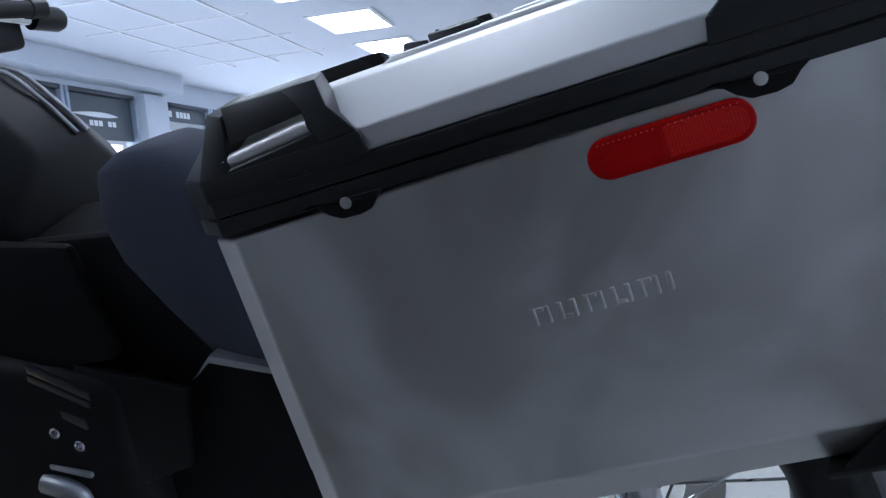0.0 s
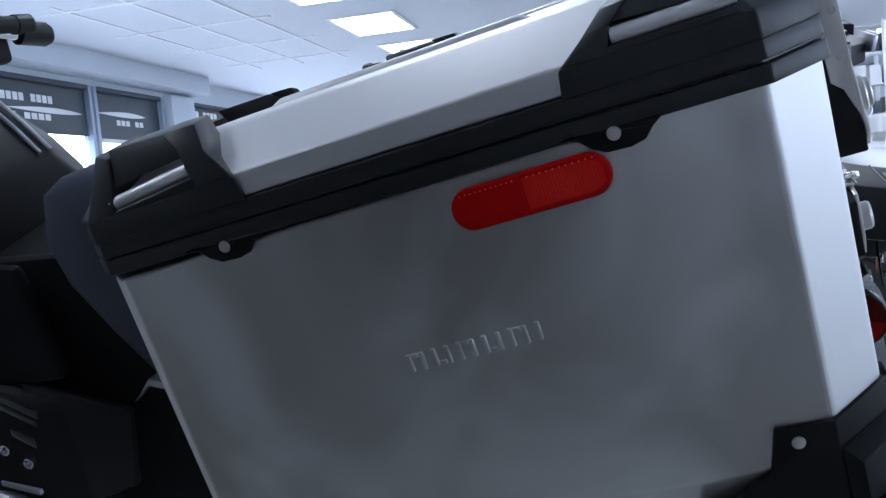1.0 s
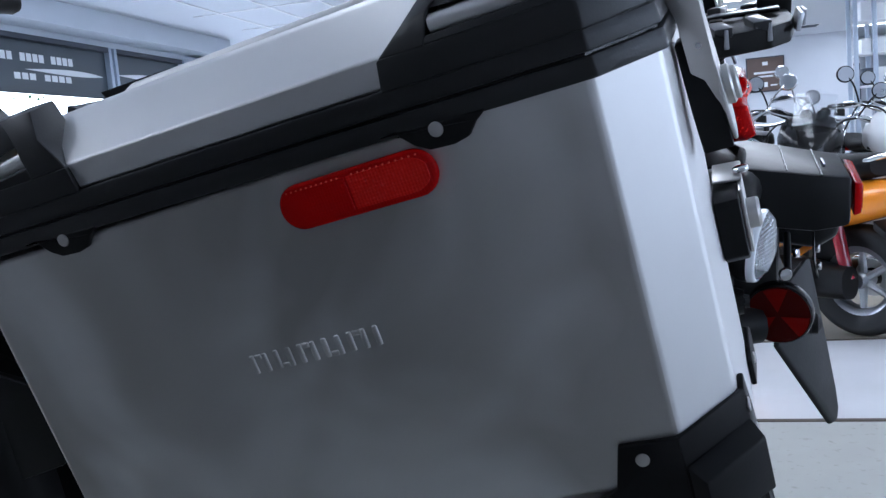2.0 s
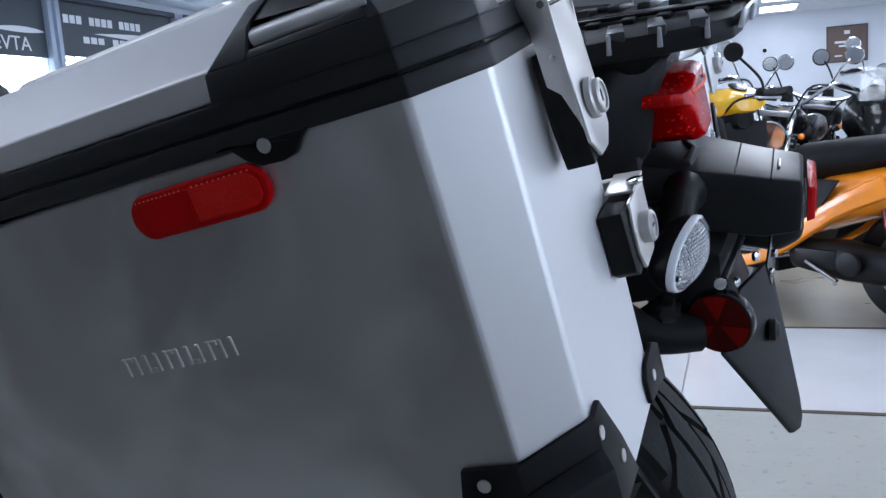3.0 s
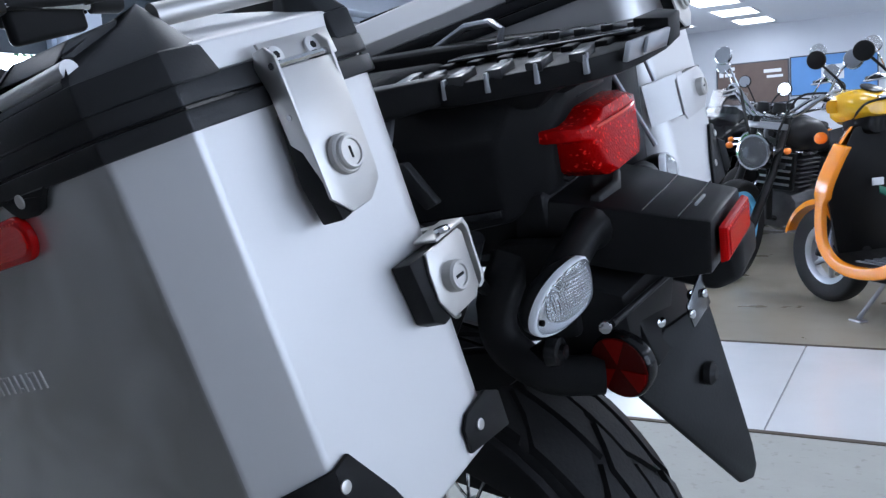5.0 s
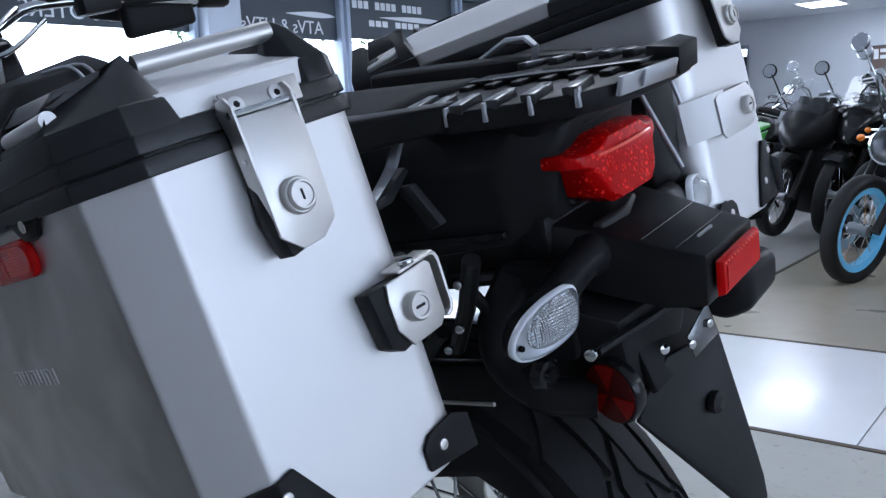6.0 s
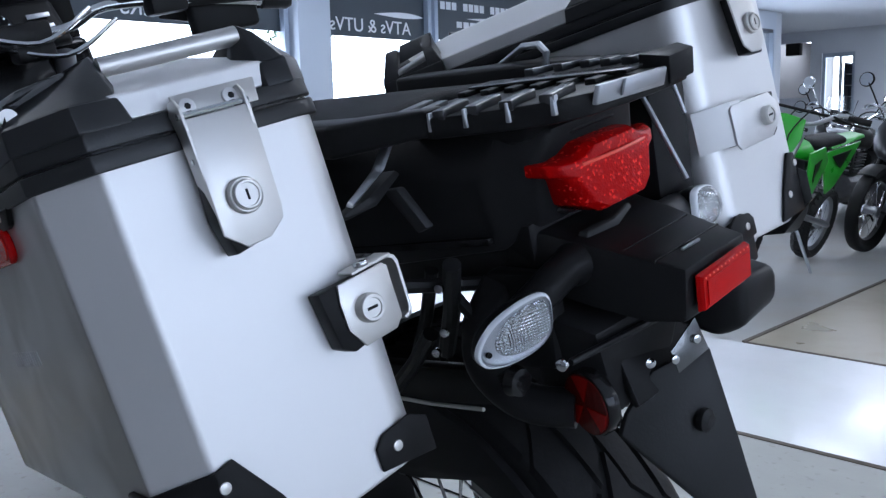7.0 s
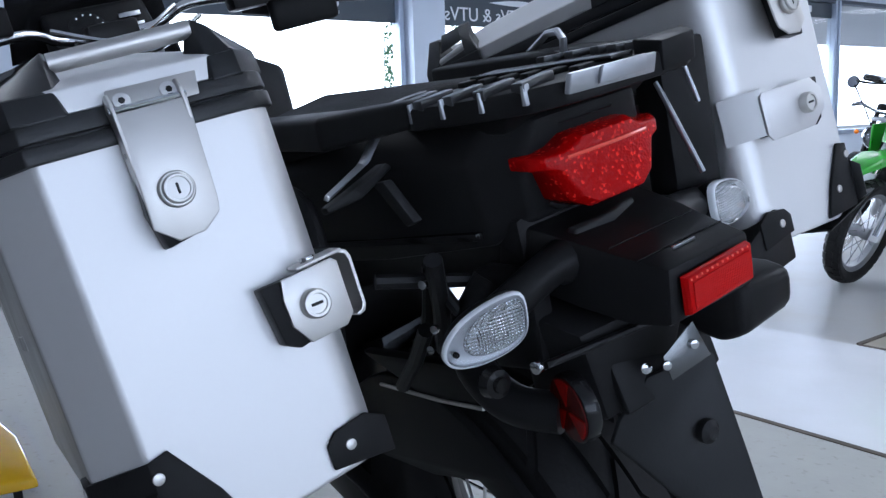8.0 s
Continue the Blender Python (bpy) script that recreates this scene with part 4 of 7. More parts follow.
def motorcycle():
    mc = thing("motorcycle", "black adventure touring motorcycle leaning on its side stand", "motorcycle", BIKE)
    rear = wheel(mc, 0.262, 0.304, 0.298, 0.150, 0.212, 24, SATIN, RUBBER, 0.13, 0, CY, name="rear_wheel")
    # long slanting tread pads with narrow grooves
    bits = []
    for i in range(16):
        for sd in (-1, 1):
            for y0, y1, off, sk in ((0.012, 0.40, 0.0, 0.16), (0.46, 0.93, 0.10, 0.20)):
                bm = bmesh.new()
                ua, va = (0.0, 0.03, 0.25, 0.5, 0.75, 0.97, 1.0), (0.0, 0.05, 0.5, 0.95, 1.0)
                na, ny = len(ua) - 1, len(va) - 1
                grid = []
                for u in range(na + 1):
                    row = []
                    for v_ in range(ny + 1):
                        yy = y0 + (y1 - y0) * va[v_]
                        rad = 0.298 - 0.075 * 0.62 * (1 - math.sqrt(max(0.0, 1 - yy * yy))) ** 1.4
                        an = 2 * math.pi / 16 * (i + 0.90 * ua[u] + (0.5 if sd > 0 else 0)) + off + sk * va[v_]
                        edge = u in (0, na) or v_ in (0, ny)
                        rad += -0.001 if edge else 0.0060
                        row.append(bm.verts.new((0.262 + math.sin(an) * rad, CY + sd * yy * 0.0755, 0.304 + math.cos(an) * rad)))
                    grid.append(row)
                for u in range(na):
                    for v_ in range(ny):
                        bm.faces.new((grid[u][v_], grid[u + 1][v_], grid[u + 1][v_ + 1], grid[u][v_ + 1]))
                bmesh.ops.recalc_face_normals(bm, faces=bm.faces)
                bits.append(bm)
    tagged(part("tread", join(*bits), RUBBER, rear, "slanting tread pads", sharp=30), kind="stuff")
    wheel(mc, -1.29, 0.335, 0.330, 0.110, 0.245, 20, SATIN, RUBBER, 0.12, 0, CY, name="front_wheel")
    # swingarm, chain guard and hugger
    for y in (CY - 0.125, CY + 0.105):
        part("swingarm", bevel(loft([[(0.30, y, 0.295), (0.30, y + 0.03, 0.295), (0.30, y + 0.03, 0.345), (0.30, y, 0.345)], [(-0.33, y + 0.02, 0.37), (-0.33, y + 0.05, 0.37), (-0.33, y + 0.05, 0.45), (-0.33, y + 0.02, 0.45)]]), 0.006), SATIN, mc)
    hug = []
    for i in range(9):
        a = radians(-95 + i * 10)
        r = 0.318
        cx, cz = 0.262 + math.sin(a) * r, 0.304 + math.cos(a) * r
        dx, dz = math.sin(a), math.cos(a)
        hug.append([(cx - dx * 0.105, CY - 0.090, cz - dz * 0.105), (cx, CY - 0.074, cz), (cx + dx * 0.006, CY, cz + dz * 0.006), (cx, CY + 0.074, cz), (cx - dx * 0.030, CY + 0.082, cz - dz * 0.030),
                    (cx - dx * 0.004, CY + 0.070, cz - dz * 0.004), (cx, CY, cz), (cx - dx * 0.010, CY - 0.080, cz - dz * 0.010)])
    cov = [(0.262 + 0.262 * math.sin(radians(a)), 0.322 + 0.262 * math.cos(radians(a))) for a in range(-80, 66, 8)]
    cov += [(0.43, 0.47), (0.37, 0.495), (0.27, 0.465), (0.10, 0.44)]
    part("wheel_cover", bevel(prism([(x, -0.066, z) for x, z in cov], (0, 0.012, 0)), 0.003), PLASTIC, mc, "black inner cover beside the rear wheel")
    part("cover_edge", tube([(0.20, -0.070, 0.566), (0.334, -0.070, 0.583), (0.42, -0.070, 0.598)], 0.0022, 8), STEEL, mc)
    part("hugger", loft(hug), GLOSS, mc, "glossy black rear mudguard")
    part("battery_box", bevel(box(-0.12, 0.06, -0.10, 0.13, 0.42, 0.735, 0.0), 0.012, 3), PLASTIC, mc, "black battery box behind the wheel")
    for p0, p1, r0 in (((0.47, -0.115, 0.775), (0.40, -0.085, 0.665), 0.0085), ((0.44, -0.10, 0.745), (0.47, -0.09, 0.690), 0.006), ((0.40, -0.10, 0.690), (0.30, -0.09, 0.600), 0.008), ((0.39, -0.075, 0.745), (0.33, -0.07, 0.640), 0.007)):
        part("subframe_strut", tube([p0, ((p0[0] + p1[0]) / 2 + 0.004, (p0[1] + p1[1]) / 2, (p0[2] + p1[2]) / 2), p1], r0, 10), SATIN, mc, "black subframe strut")
    for p in ((0.452, -0.118, 0.752), (0.405, -0.100, 0.672), (0.43, -0.105, 0.700)):
        part("strut_bolt", disc_on(p, (0.4, -0.9, 0.1), 0.0045, 0.005, 10, 0.001), CHROME, mc)
    # tail body
    t0 = [(-0.12, -0.10, 0.70), (-0.12, 0.16, 0.70), (-0.12, 0.17, 0.80), (-0.12, 0.13, 0.83), (-0.12, -0.06, 0.83), (-0.12, -0.11, 0.80)]
    t1 = [(0.10, -0.11, 0.72), (0.10, 0.17, 0.72), (0.10, 0.19, 0.83), (0.10, 0.14, 0.875), (0.10, -0.08, 0.875), (0.10, -0.13, 0.83)]
    t2 = [(0.33, -0.085, 0.745), (0.33, 0.145, 0.745), (0.33, 0.16, 0.84), (0.33, 0.13, 0.885), (0.33, -0.07, 0.885), (0.33, -0.10, 0.84)]
    t3 = [(0.47, -0.055, 0.765), (0.47, 0.115, 0.765), (0.475, 0.13, 0.84), (0.49, 0.11, 0.88), (0.49, -0.05, 0.88), (0.475, -0.07, 0.84)]
    t4 = [(0.505, -0.03, 0.785), (0.505, 0.09, 0.785), (0.515, 0.10, 0.845), (0.53, 0.085, 0.872), (0.53, -0.025, 0.872), (0.515, -0.04, 0.845)]
    tail = part("tail_body", bevel(loft([t0, t1, t2, t3, t4]), 0.006), PLASTIC, mc, "matt black tail cover")
    part("tail_crease", bevel(loft([[(0.10, -0.128, 0.742), (0.10, -0.120, 0.742), (0.10, -0.120, 0.75), (0.10, -0.128, 0.75)], [(0.47, -0.068, 0.775), (0.47, -0.060, 0.775), (0.47, -0.060, 0.782), (0.47, -0.068, 0.782)]]), 0.001), GLOSS, tail)
    part("tail_rib", bevel(prism([(0.395, -0.106, 0.838), (0.412, -0.103, 0.840), (0.430, -0.092, 0.800), (0.418, -0.094, 0.795)], (0, -0.010, 0)), 0.002), FLAP, tail)
    # under tail, inner mudguard
    part("inner_fender", bevel(loft([[(0.02, -0.05, 0.64), (0.02, 0.11, 0.64), (0.02, 0.13, 0.74), (0.02, -0.07, 0.74)], [(0.26, -0.03, 0.695), (0.26, 0.09, 0.695), (0.26, 0.12, 0.76), (0.26, -0.06, 0.76)], [(0.40, -0.02, 0.716), (0.40, 0.08, 0.716), (0.40, 0.11, 0.775), (0.40, -0.05, 0.775)], [(0.50, -0.045, 0.725), (0.50, 0.105, 0.725), (0.50, 0.105, 0.79), (0.50, -0.045, 0.79)]]), 0.006), PLASTIC, mc)
    # rear mudguard arm carrying the plate reflector
    f0 = [(0.47, -0.055, 0.738), (0.47, 0.115, 0.738), (0.47, 0.100, 0.786), (0.47, -0.040, 0.786)]
    f1 = [(0.555, -0.040, 0.716), (0.555, 0.100, 0.716), (0.555, 0.090, 0.769), (0.555, -0.028, 0.769)]
    f2 = [(0.600, -0.028, 0.705), (0.600, 0.090, 0.705), (0.600, 0.083, 0.7585), (0.600, -0.020, 0.7585)]
    f3 = [(0.632, -0.018, 0.706), (0.632, 0.080, 0.706), (0.634, 0.078, 0.752), (0.634, -0.014, 0.752)]
    fen = part("mudguard", bevel(loft([f0, f1, f2, f3]), 0.004), FENDER, mc, "ribbed matt black mudguard tail")
    for x, zt in ((0.577, 0.7640), (0.607, 0.7575)):
        part("crease", bevel(box(x, x + 0.0015, -0.018, 0.080, zt - 0.006, zt + 0.0005), 0.0004, 1), GLOSS, fen)
    part("slot_plate", bevel(prism([(0.612, 0.014, 0.7562), (0.6145, 0.014, 0.7558), (0.6145, 0.040, 0.7558), (0.612, 0.040, 0.7562)], (0.0006, 0, 0.0025)), 0.0005), CASTING, fen)
    part("trim_fin", bevel(loft([[(0.530, -0.020, 0.770), (0.542, -0.018, 0.768), (0.540, -0.016, 0.776), (0.533, -0.018, 0.778)], [(0.536, 0.024, 0.770), (0.545, 0.024, 0.768), (0.543, 0.024, 0.778), (0.538, 0.024, 0.780)], [(0.522, 0.062, 0.772), (0.530, 0.066, 0.770), (0.528, 0.064, 0.778), (0.524, 0.062, 0.779)]]), 0.0015), FLAP, fen, "grey satin fin under the lamp")
    part("plate_reflector", bevel(loft([[(0.636, -0.008, 0.712), (0.636, 0.070, 0.715), (0.637, 0.070, 0.748), (0.637, -0.008, 0.745)], [(0.643, -0.006, 0.714), (0.643, 0.068, 0.717), (0.644, 0.068, 0.746), (0.644, -0.006, 0.743)]]), 0.0015), RED, fen, "rectangular red rear reflector")
    part("reflector_panel", bevel(prism([(0.6435, -0.002, 0.7175), (0.6435, 0.064, 0.7205), (0.6442, 0.064, 0.7420), (0.6442, -0.002, 0.7390)], (0.0008, 0, 0)), 0.0003, 1), RED, fen)
    # sparkle along the upper edge, painted as pale discs
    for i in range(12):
        part("painted_glint", disc_on((0.6437, -0.003 + i * 0.006, 0.7415 + i * 0.0003), (1, 0, 0.3), 0.0011, 0.0008, 6), GLINT, fen)
    part("plate_lamp_housing", bevel(loft([[(0.55, 0.05, 0.67), (0.55, 0.105, 0.67), (0.55, 0.115, 0.715), (0.55, 0.05, 0.715)], [(0.61, 0.055, 0.655), (0.61, 0.128, 0.660), (0.61, 0.132, 0.708), (0.61, 0.055, 0.712)], [(0.634, 0.065, 0.665), (0.634, 0.128, 0.672), (0.634, 0.130, 0.704), (0.634, 0.065, 0.710)]]), 0.010, 3), PLASTIC, fen)
    # tail lamp
    half = [(-0.076, 0.006), (-0.074, -0.006), (-0.060, -0.010), (-0.047, -0.038), (-0.030, -0.048)]
    out = half + [(-y, z) for y, z in half[::-1]] + [(0.060, 0.006), (0.046, 0.008), (0.032, 0.016), (-0.032, 0.016), (-0.046, 0.008), (-0.060, 0.006)]

    def lamp_ring(x, k, dz=0.0):
        return [(x - 2.6 * (y * k) ** 2 - z * 0.10, CY + y * k, 0.838 + dz + (z + 0.012) * k - 0.012) for y, z in out]
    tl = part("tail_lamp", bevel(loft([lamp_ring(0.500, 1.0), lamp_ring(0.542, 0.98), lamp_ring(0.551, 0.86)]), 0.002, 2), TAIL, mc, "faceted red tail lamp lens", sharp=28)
    part("lamp_bezel", bevel(loft([lamp_ring(0.488, 1.12), lamp_ring(0.508, 1.10)]), 0.002), GLOSS, tl)
    # the bright stripe is drawn in the painted glint colour
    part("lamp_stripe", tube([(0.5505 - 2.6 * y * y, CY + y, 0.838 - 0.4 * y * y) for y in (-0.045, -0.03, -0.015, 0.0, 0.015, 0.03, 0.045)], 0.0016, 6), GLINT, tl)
    part("lamp_visor", bevel(loft([[(0.440, CY - 0.070, 0.852), (0.440, CY + 0.070, 0.852), (0.440, CY + 0.060, 0.880), (0.440, CY - 0.060, 0.880)], [(0.505, CY - 0.062, 0.852), (0.505, CY + 0.062, 0.852), (0.500, CY + 0.050, 0.876), (0.500, CY - 0.050, 0.876)], [(0.528, CY - 0.030, 0.862), (0.528, CY + 0.030, 0.862), (0.520, CY + 0.028, 0.872), (0.520, CY - 0.028, 0.872)]]), 0.003), PLASTIC, tl)
    # luggage rack with ribs
    hl = [(0.385, 0.095), (0.402, 0.112), (0.456, 0.126), (0.530, 0.106), (0.566, 0.090), (0.583, 0.066), (0.588, 0.030)]
    r_ = [(x, CY - y) for x, y in hl] + [(x, CY + y) for x, y in hl[::-1]]

    def rz(x):
        return 0.900 + (x - 0.40) * 0.030

    def rw(x):
        return next(y0 + (y1 - y0) * (x - x0) / (x1 - x0) for (x0, y0), (x1, y1) in zip(hl, hl[1:]) if x <= x1)
    rack = part("luggage_rack", bevel(loft([[(x, y, rz(x) - 0.022) for x, y in r_], [(x, y, rz(x) - 0.003) for x, y in r_]]), 0.003), PLASTIC, mc, "ribbed black plastic luggage rack")
    for i in range(6):
        x = 0.388 + i * 0.0315
        for sgn in (-1, 1):
            e_ = rw(x + 0.012)
            y1, y0 = CY + sgn * (e_ - 0.001), CY + sgn * (e_ - 0.040)
            part("rack_rib", bevel(prism([(x, y0, rz(x) - 0.004), (x + 0.013, y0, rz(x + 0.013) - 0.004), (x + 0.021, y1, rz(x + 0.021) - 0.006), (x + 0.006, y1, rz(x) - 0.006)][::sgn], (0, 0, 0.0085)), 0.0015), RIB, rack)
        part("rack_step", bevel(prism([(x + 0.002, CY - 0.030, rz(x) - 0.004), (x + 0.014, CY - 0.030, rz(x) - 0.004), (x + 0.014, CY + 0.030, rz(x) - 0.004), (x + 0.002, CY + 0.030, rz(x) - 0.004)], (0, 0, 0.006)), 0.0015), PLASTIC, rack)
    part("rack_spine", bevel(prism([(0.392, CY - 0.016, rz(0.392)), (0.578, CY - 0.012, rz(0.578)), (0.578, CY + 0.012, rz(0.578)), (0.392, CY + 0.016, rz(0.392))], (0, 0, 0.004)), 0.001), GLOSS, rack)
    part("rack_skirt", bevel(loft([[(x, y, rz(x) - 0.040) for x, y in [(0.36, CY - 0.090), (0.51, CY - 0.078), (0.51, CY + 0.078), (0.36, CY + 0.09)]], [(x, y, rz(x) - 0.0125) for x, y in [(0.370, CY - 0.098), (0.545, CY - 0.090), (0.545, CY + 0.090), (0.370, CY + 0.098)]]]), 0.004), PLASTIC, rack)
    for x in (0.452, 0.488, 0.527, 0.562):
        w = rw(x)
        tab = loft([[(x, CY - w - 0.0015, rz(x) - 0.015), (x + 0.0045, CY - w - 0.0005, rz(x) - 0.015), (x + 0.0045, CY - w + 0.006, rz(x) - 0.015), (x, CY - w + 0.006, rz(x) - 0.015)],
                    [(x + 0.001, CY - w - 0.001, rz(x) + 0.001), (x + 0.004, CY - w - 0.001, rz(x) + 0.001), (x + 0.004, CY - w + 0.006, rz(x) + 0.001), (x + 0.001, CY - w + 0.006, rz(x) + 0.001)]])
        part("rack_tab", bevel(tab, 0.0008), CASTING, rack)
    part("rack_lip", bevel(loft([[(0.560, CY + 0.030, rz(0.56) - 0.010), (0.590, CY + 0.030, 0.886), (0.588, CY + 0.070, 0.888), (0.565, CY + 0.085, rz(0.56) - 0.008)], [(0.560, CY + 0.030, rz(0.56) + 0.010), (0.592, CY + 0.030, 0.911), (0.590, CY + 0.070, 0.912), (0.565, CY + 0.085, rz(0.56) + 0.010)]]), 0.002), PLASTIC, rack)
    part("rack_end_plate", bevel(loft([[(0.586, CY - 0.072, 0.893), (0.589, CY + 0.018, 0.890), (0.594, CY + 0.018, 0.905), (0.590, CY - 0.070, 0.908)], [(0.590, CY - 0.070, 0.892), (0.593, CY + 0.016, 0.889), (0.598, CY + 0.016, 0.904), (0.594, CY - 0.068, 0.907)]]), 0.001), CASTING, rack, "silver end plate of the rack")
    part("end_plate_rib", bevel(prism([(0.5935, CY - 0.045, 0.894), (0.5955, CY - 0.040, 0.907), (0.5965, CY + 0.004, 0.906), (0.5945, CY + 0.004, 0.893)], (0.003, 0, 0)), 0.0008), CASTING, rack)
    hoop = [(0.235, CY + 0.168, 0.886), (0.318, CY + 0.150, 0.919), (0.368, CY + 0.122, 0.922), (0.384, CY + 0.114, 0.914), (0.378, CY + 0.116, 0.898)]
    part("grab_hoop", tube(hoop, 0.0042, 8), CASTING, rack, "grey metal grab hoop")
    # side grab rails
    for sgn in (-1, 1):
        y = CY + sgn * 0.145
        part("grab_rail", bevel(loft([[(0.10, y - 0.02, 0.868), (0.10, y + 0.02, 0.868), (0.10, y + 0.018, 0.898), (0.10, y - 0.018, 0.898)], [(0.36, y - 0.024, 0.872), (0.36, y + 0.02, 0.872), (0.36, y + 0.018, 0.903), (0.36, y - 0.022, 0.903)], [(0.45, CY + sgn * 0.112 - 0.015, 0.882), (0.45, CY + sgn * 0.112 + 0.015, 0.882), (0.45, CY + sgn * 0.112 + 0.013, 0.905), (0.45, CY + sgn * 0.112 - 0.013, 0.905)]]), 0.005, 3), PLASTIC, mc, "black grab rail beside the seat")
        part("rail_stay", bevel(loft([[(0.392, CY + sgn * 0.128, 0.878), (0.404, CY + sgn * 0.128, 0.878), (0.404, CY + sgn * 0.134, 0.878), (0.392, CY + sgn * 0.134, 0.878)], [(0.400, CY + sgn * 0.150, 0.862), (0.412, CY + sgn * 0.150, 0.860), (0.412, CY + sgn * 0.157, 0.858), (0.400, CY + sgn * 0.157, 0.860)], [(0.425, CY + sgn * 0.205, 0.848), (0.435, CY + sgn * 0.205, 0.847), (0.435, CY + sgn * 0.208, 0.843), (0.425, CY + sgn * 0.208, 0.844)]]), 0.0012), CASTING, mc, "grey metal grab rail stay")
        part("rail_fin", bevel(loft([[(0.372, CY + sgn * 0.118, 0.842), (0.392, CY + sgn * 0.118, 0.846), (0.392, CY + sgn * 0.124, 0.852), (0.372, CY + sgn * 0.124, 0.850)], [(0.384, CY + sgn * 0.165, 0.826), (0.412, CY + sgn * 0.165, 0.832), (0.412, CY + sgn * 0.172, 0.842), (0.386, CY + sgn * 0.172, 0.838)], [(0.392, CY + sgn * 0.198, 0.824), (0.408, CY + sgn * 0.198, 0.828), (0.408, CY + sgn * 0.200, 0.834), (0.394, CY + sgn * 0.200, 0.832)]]), 0.003), FLAP, mc, "dark grey plastic fin")
        part("case_rail", tube(smooth_path([(0.03, CY + sgn * 0.16, 0.82), (0.16, CY + sgn * 0.20, 0.835), (0.30, CY + sgn * 0.185, 0.835), (0.335, CY + sgn * 0.185, 0.79), (0.31, CY + sgn * 0.190, 0.66), (0.16, CY + sgn * 0.195, 0.60), (0.02, CY + sgn * 0.13, 0.61)], 5), 0.0088, 10), PLASTIC, mc, "black tubular case carrier")
        if sgn < 0:
            part("case_stay", tube([(0.42, CY + sgn * 0.178, 0.76), (0.455, CY + sgn * 0.09, 0.735), (0.47, CY + sgn * 0.05, 0.730)], 0.007, 8), SATIN, mc)
        else:
            part("case_stay", tube([(0.494, 0.150, 0.862), (0.535, 0.150, 0.776)], 0.0028, 8), CASTING, mc)
            part("case_stay", tube([(0.526, 0.150, 0.889), (0.541, 0.150, 0.842)], 0.0022, 8), CASTING, mc)
            part("carrier_upright", bevel(box(0.465, 0.502, 0.150, 0.214, 0.655, 0.895, 0.004), 0), PLASTIC, mc, "black carrier upright beside the far case")
        part("case_stay", tube([(0.10, CY + sgn * 0.195, 0.605), (-0.05, CY + sgn * 0.13, 0.56)], 0.008, 8), SATIN, mc)
    # turn signals
    for sgn in (-1, 1):
        c = Vector((0.544 if sgn < 0 else 0.528, -0.128 if sgn < 0 else 0.186, 0.730 if sgn < 0 else 0.738))
        root = Vector((0.535, CY + sgn * 0.045, 0.748))
        stem = part("signal_stem", tube(smooth_path([root, root + Vector((0.0, sgn * 0.03, 0.004)), c + Vector((-0.012, -sgn * 0.028, 0.004)), c + Vector((-0.016, 0, 0))], 4), [0.020] * 4 + [0.016] * 5 + [0.013] * 4, 14), FENDER, mc, "black rubber signal stem")
        ctl = [(0.034, 0.022), (0.010, 0.0225), (-0.016, 0.0145), (-0.032, 0.002), (-0.0365, -0.010), (-0.029, -0.0195), (-0.010, -0.0235), (0.014, -0.021), (0.031, -0.013), (0.0365, 0.002)]
        ctl = [Vector((a, b, 0)) for a, b in ctl]
        k_ = len(ctl)
        pts = []
        for i in range(k_):
            p0, p1, p2, p3 = ctl[i - 1], ctl[i], ctl[(i + 1) % k_], ctl[(i + 2) % k_]
            for j in range(4):
                t = j / 4
                pts.append(0.5 * ((2 * p1) + (p2 - p0) * t + (2 * p0 - 5 * p1 + 4 * p2 - p3) * t * t + (3 * p1 - p0 - 3 * p2 + p3) * t ** 3))
        ax = Vector((0.97, sgn * 0.24, 0.0)).normalized()      # the lens looks backwards and a little out
        sd = Vector((0.24, -sgn * 0.97, 0.0)).normalized()

        def ring(k, dep, shift=0.0):
            return [c + sd * (p[0] * k + shift) + Vector((0, 0, 1)) * (p[1] * k) + ax * dep for p in pts]
        part("signal_shell", loft([ring(0.40, -0.026), ring(0.80, -0.018), ring(0.98, -0.009), ring(1.03, -0.001)]), FENDER, stem, sharp=50)
        part("signal_cup", loft([ring(0.98, -0.0008), ring(0.94, 0.0006)]), LAMP_PLATE, stem)
        part("signal_prism", loft([ring(0.70, 0.0008, 0.007), ring(0.66, 0.0035, 0.007), ring(0.40, 0.0050, 0.008)]), MIRROR_CUP, stem, "silver hexagon-patterned lamp insert", sharp=60)
        part("signal_lens", loft([ring(0.955, 0.0008), ring(0.93, 0.007, 0.001), ring(0.72, 0.012, 0.003), ring(0.40, 0.0145, 0.004)]), CLEAR, stem, "clear patterned turn signal lens", sharp=60)
        part("signal_edge", loft([ring(1.02, -0.001), ring(1.02, 0.004), ring(0.995, 0.0055), ring(0.955, 0.006), ring(0.945, 0.001)], cap=False), CLEAR_RIM, stem, sharp=60)
        part("signal_screw", disc_on(c + sd * -0.026 + Vector((0, 0, -0.009)) + ax * 0.0020, ax, 0.0024, 0.002, 10), SATIN, stem)
    # plate bracket, round reflector and rubber flap
    part("plate_bracket", bevel(loft([[(0.545, -0.030, 0.690), (0.545, 0.09, 0.690), (0.555, 0.09, 0.700), (0.555, -0.030, 0.700)], [(0.575, -0.030, 0.618), (0.575, 0.085, 0.618), (0.582, 0.085, 0.622), (0.582, -0.030, 0.622)]]), 0.003), PLASTIC, mc)
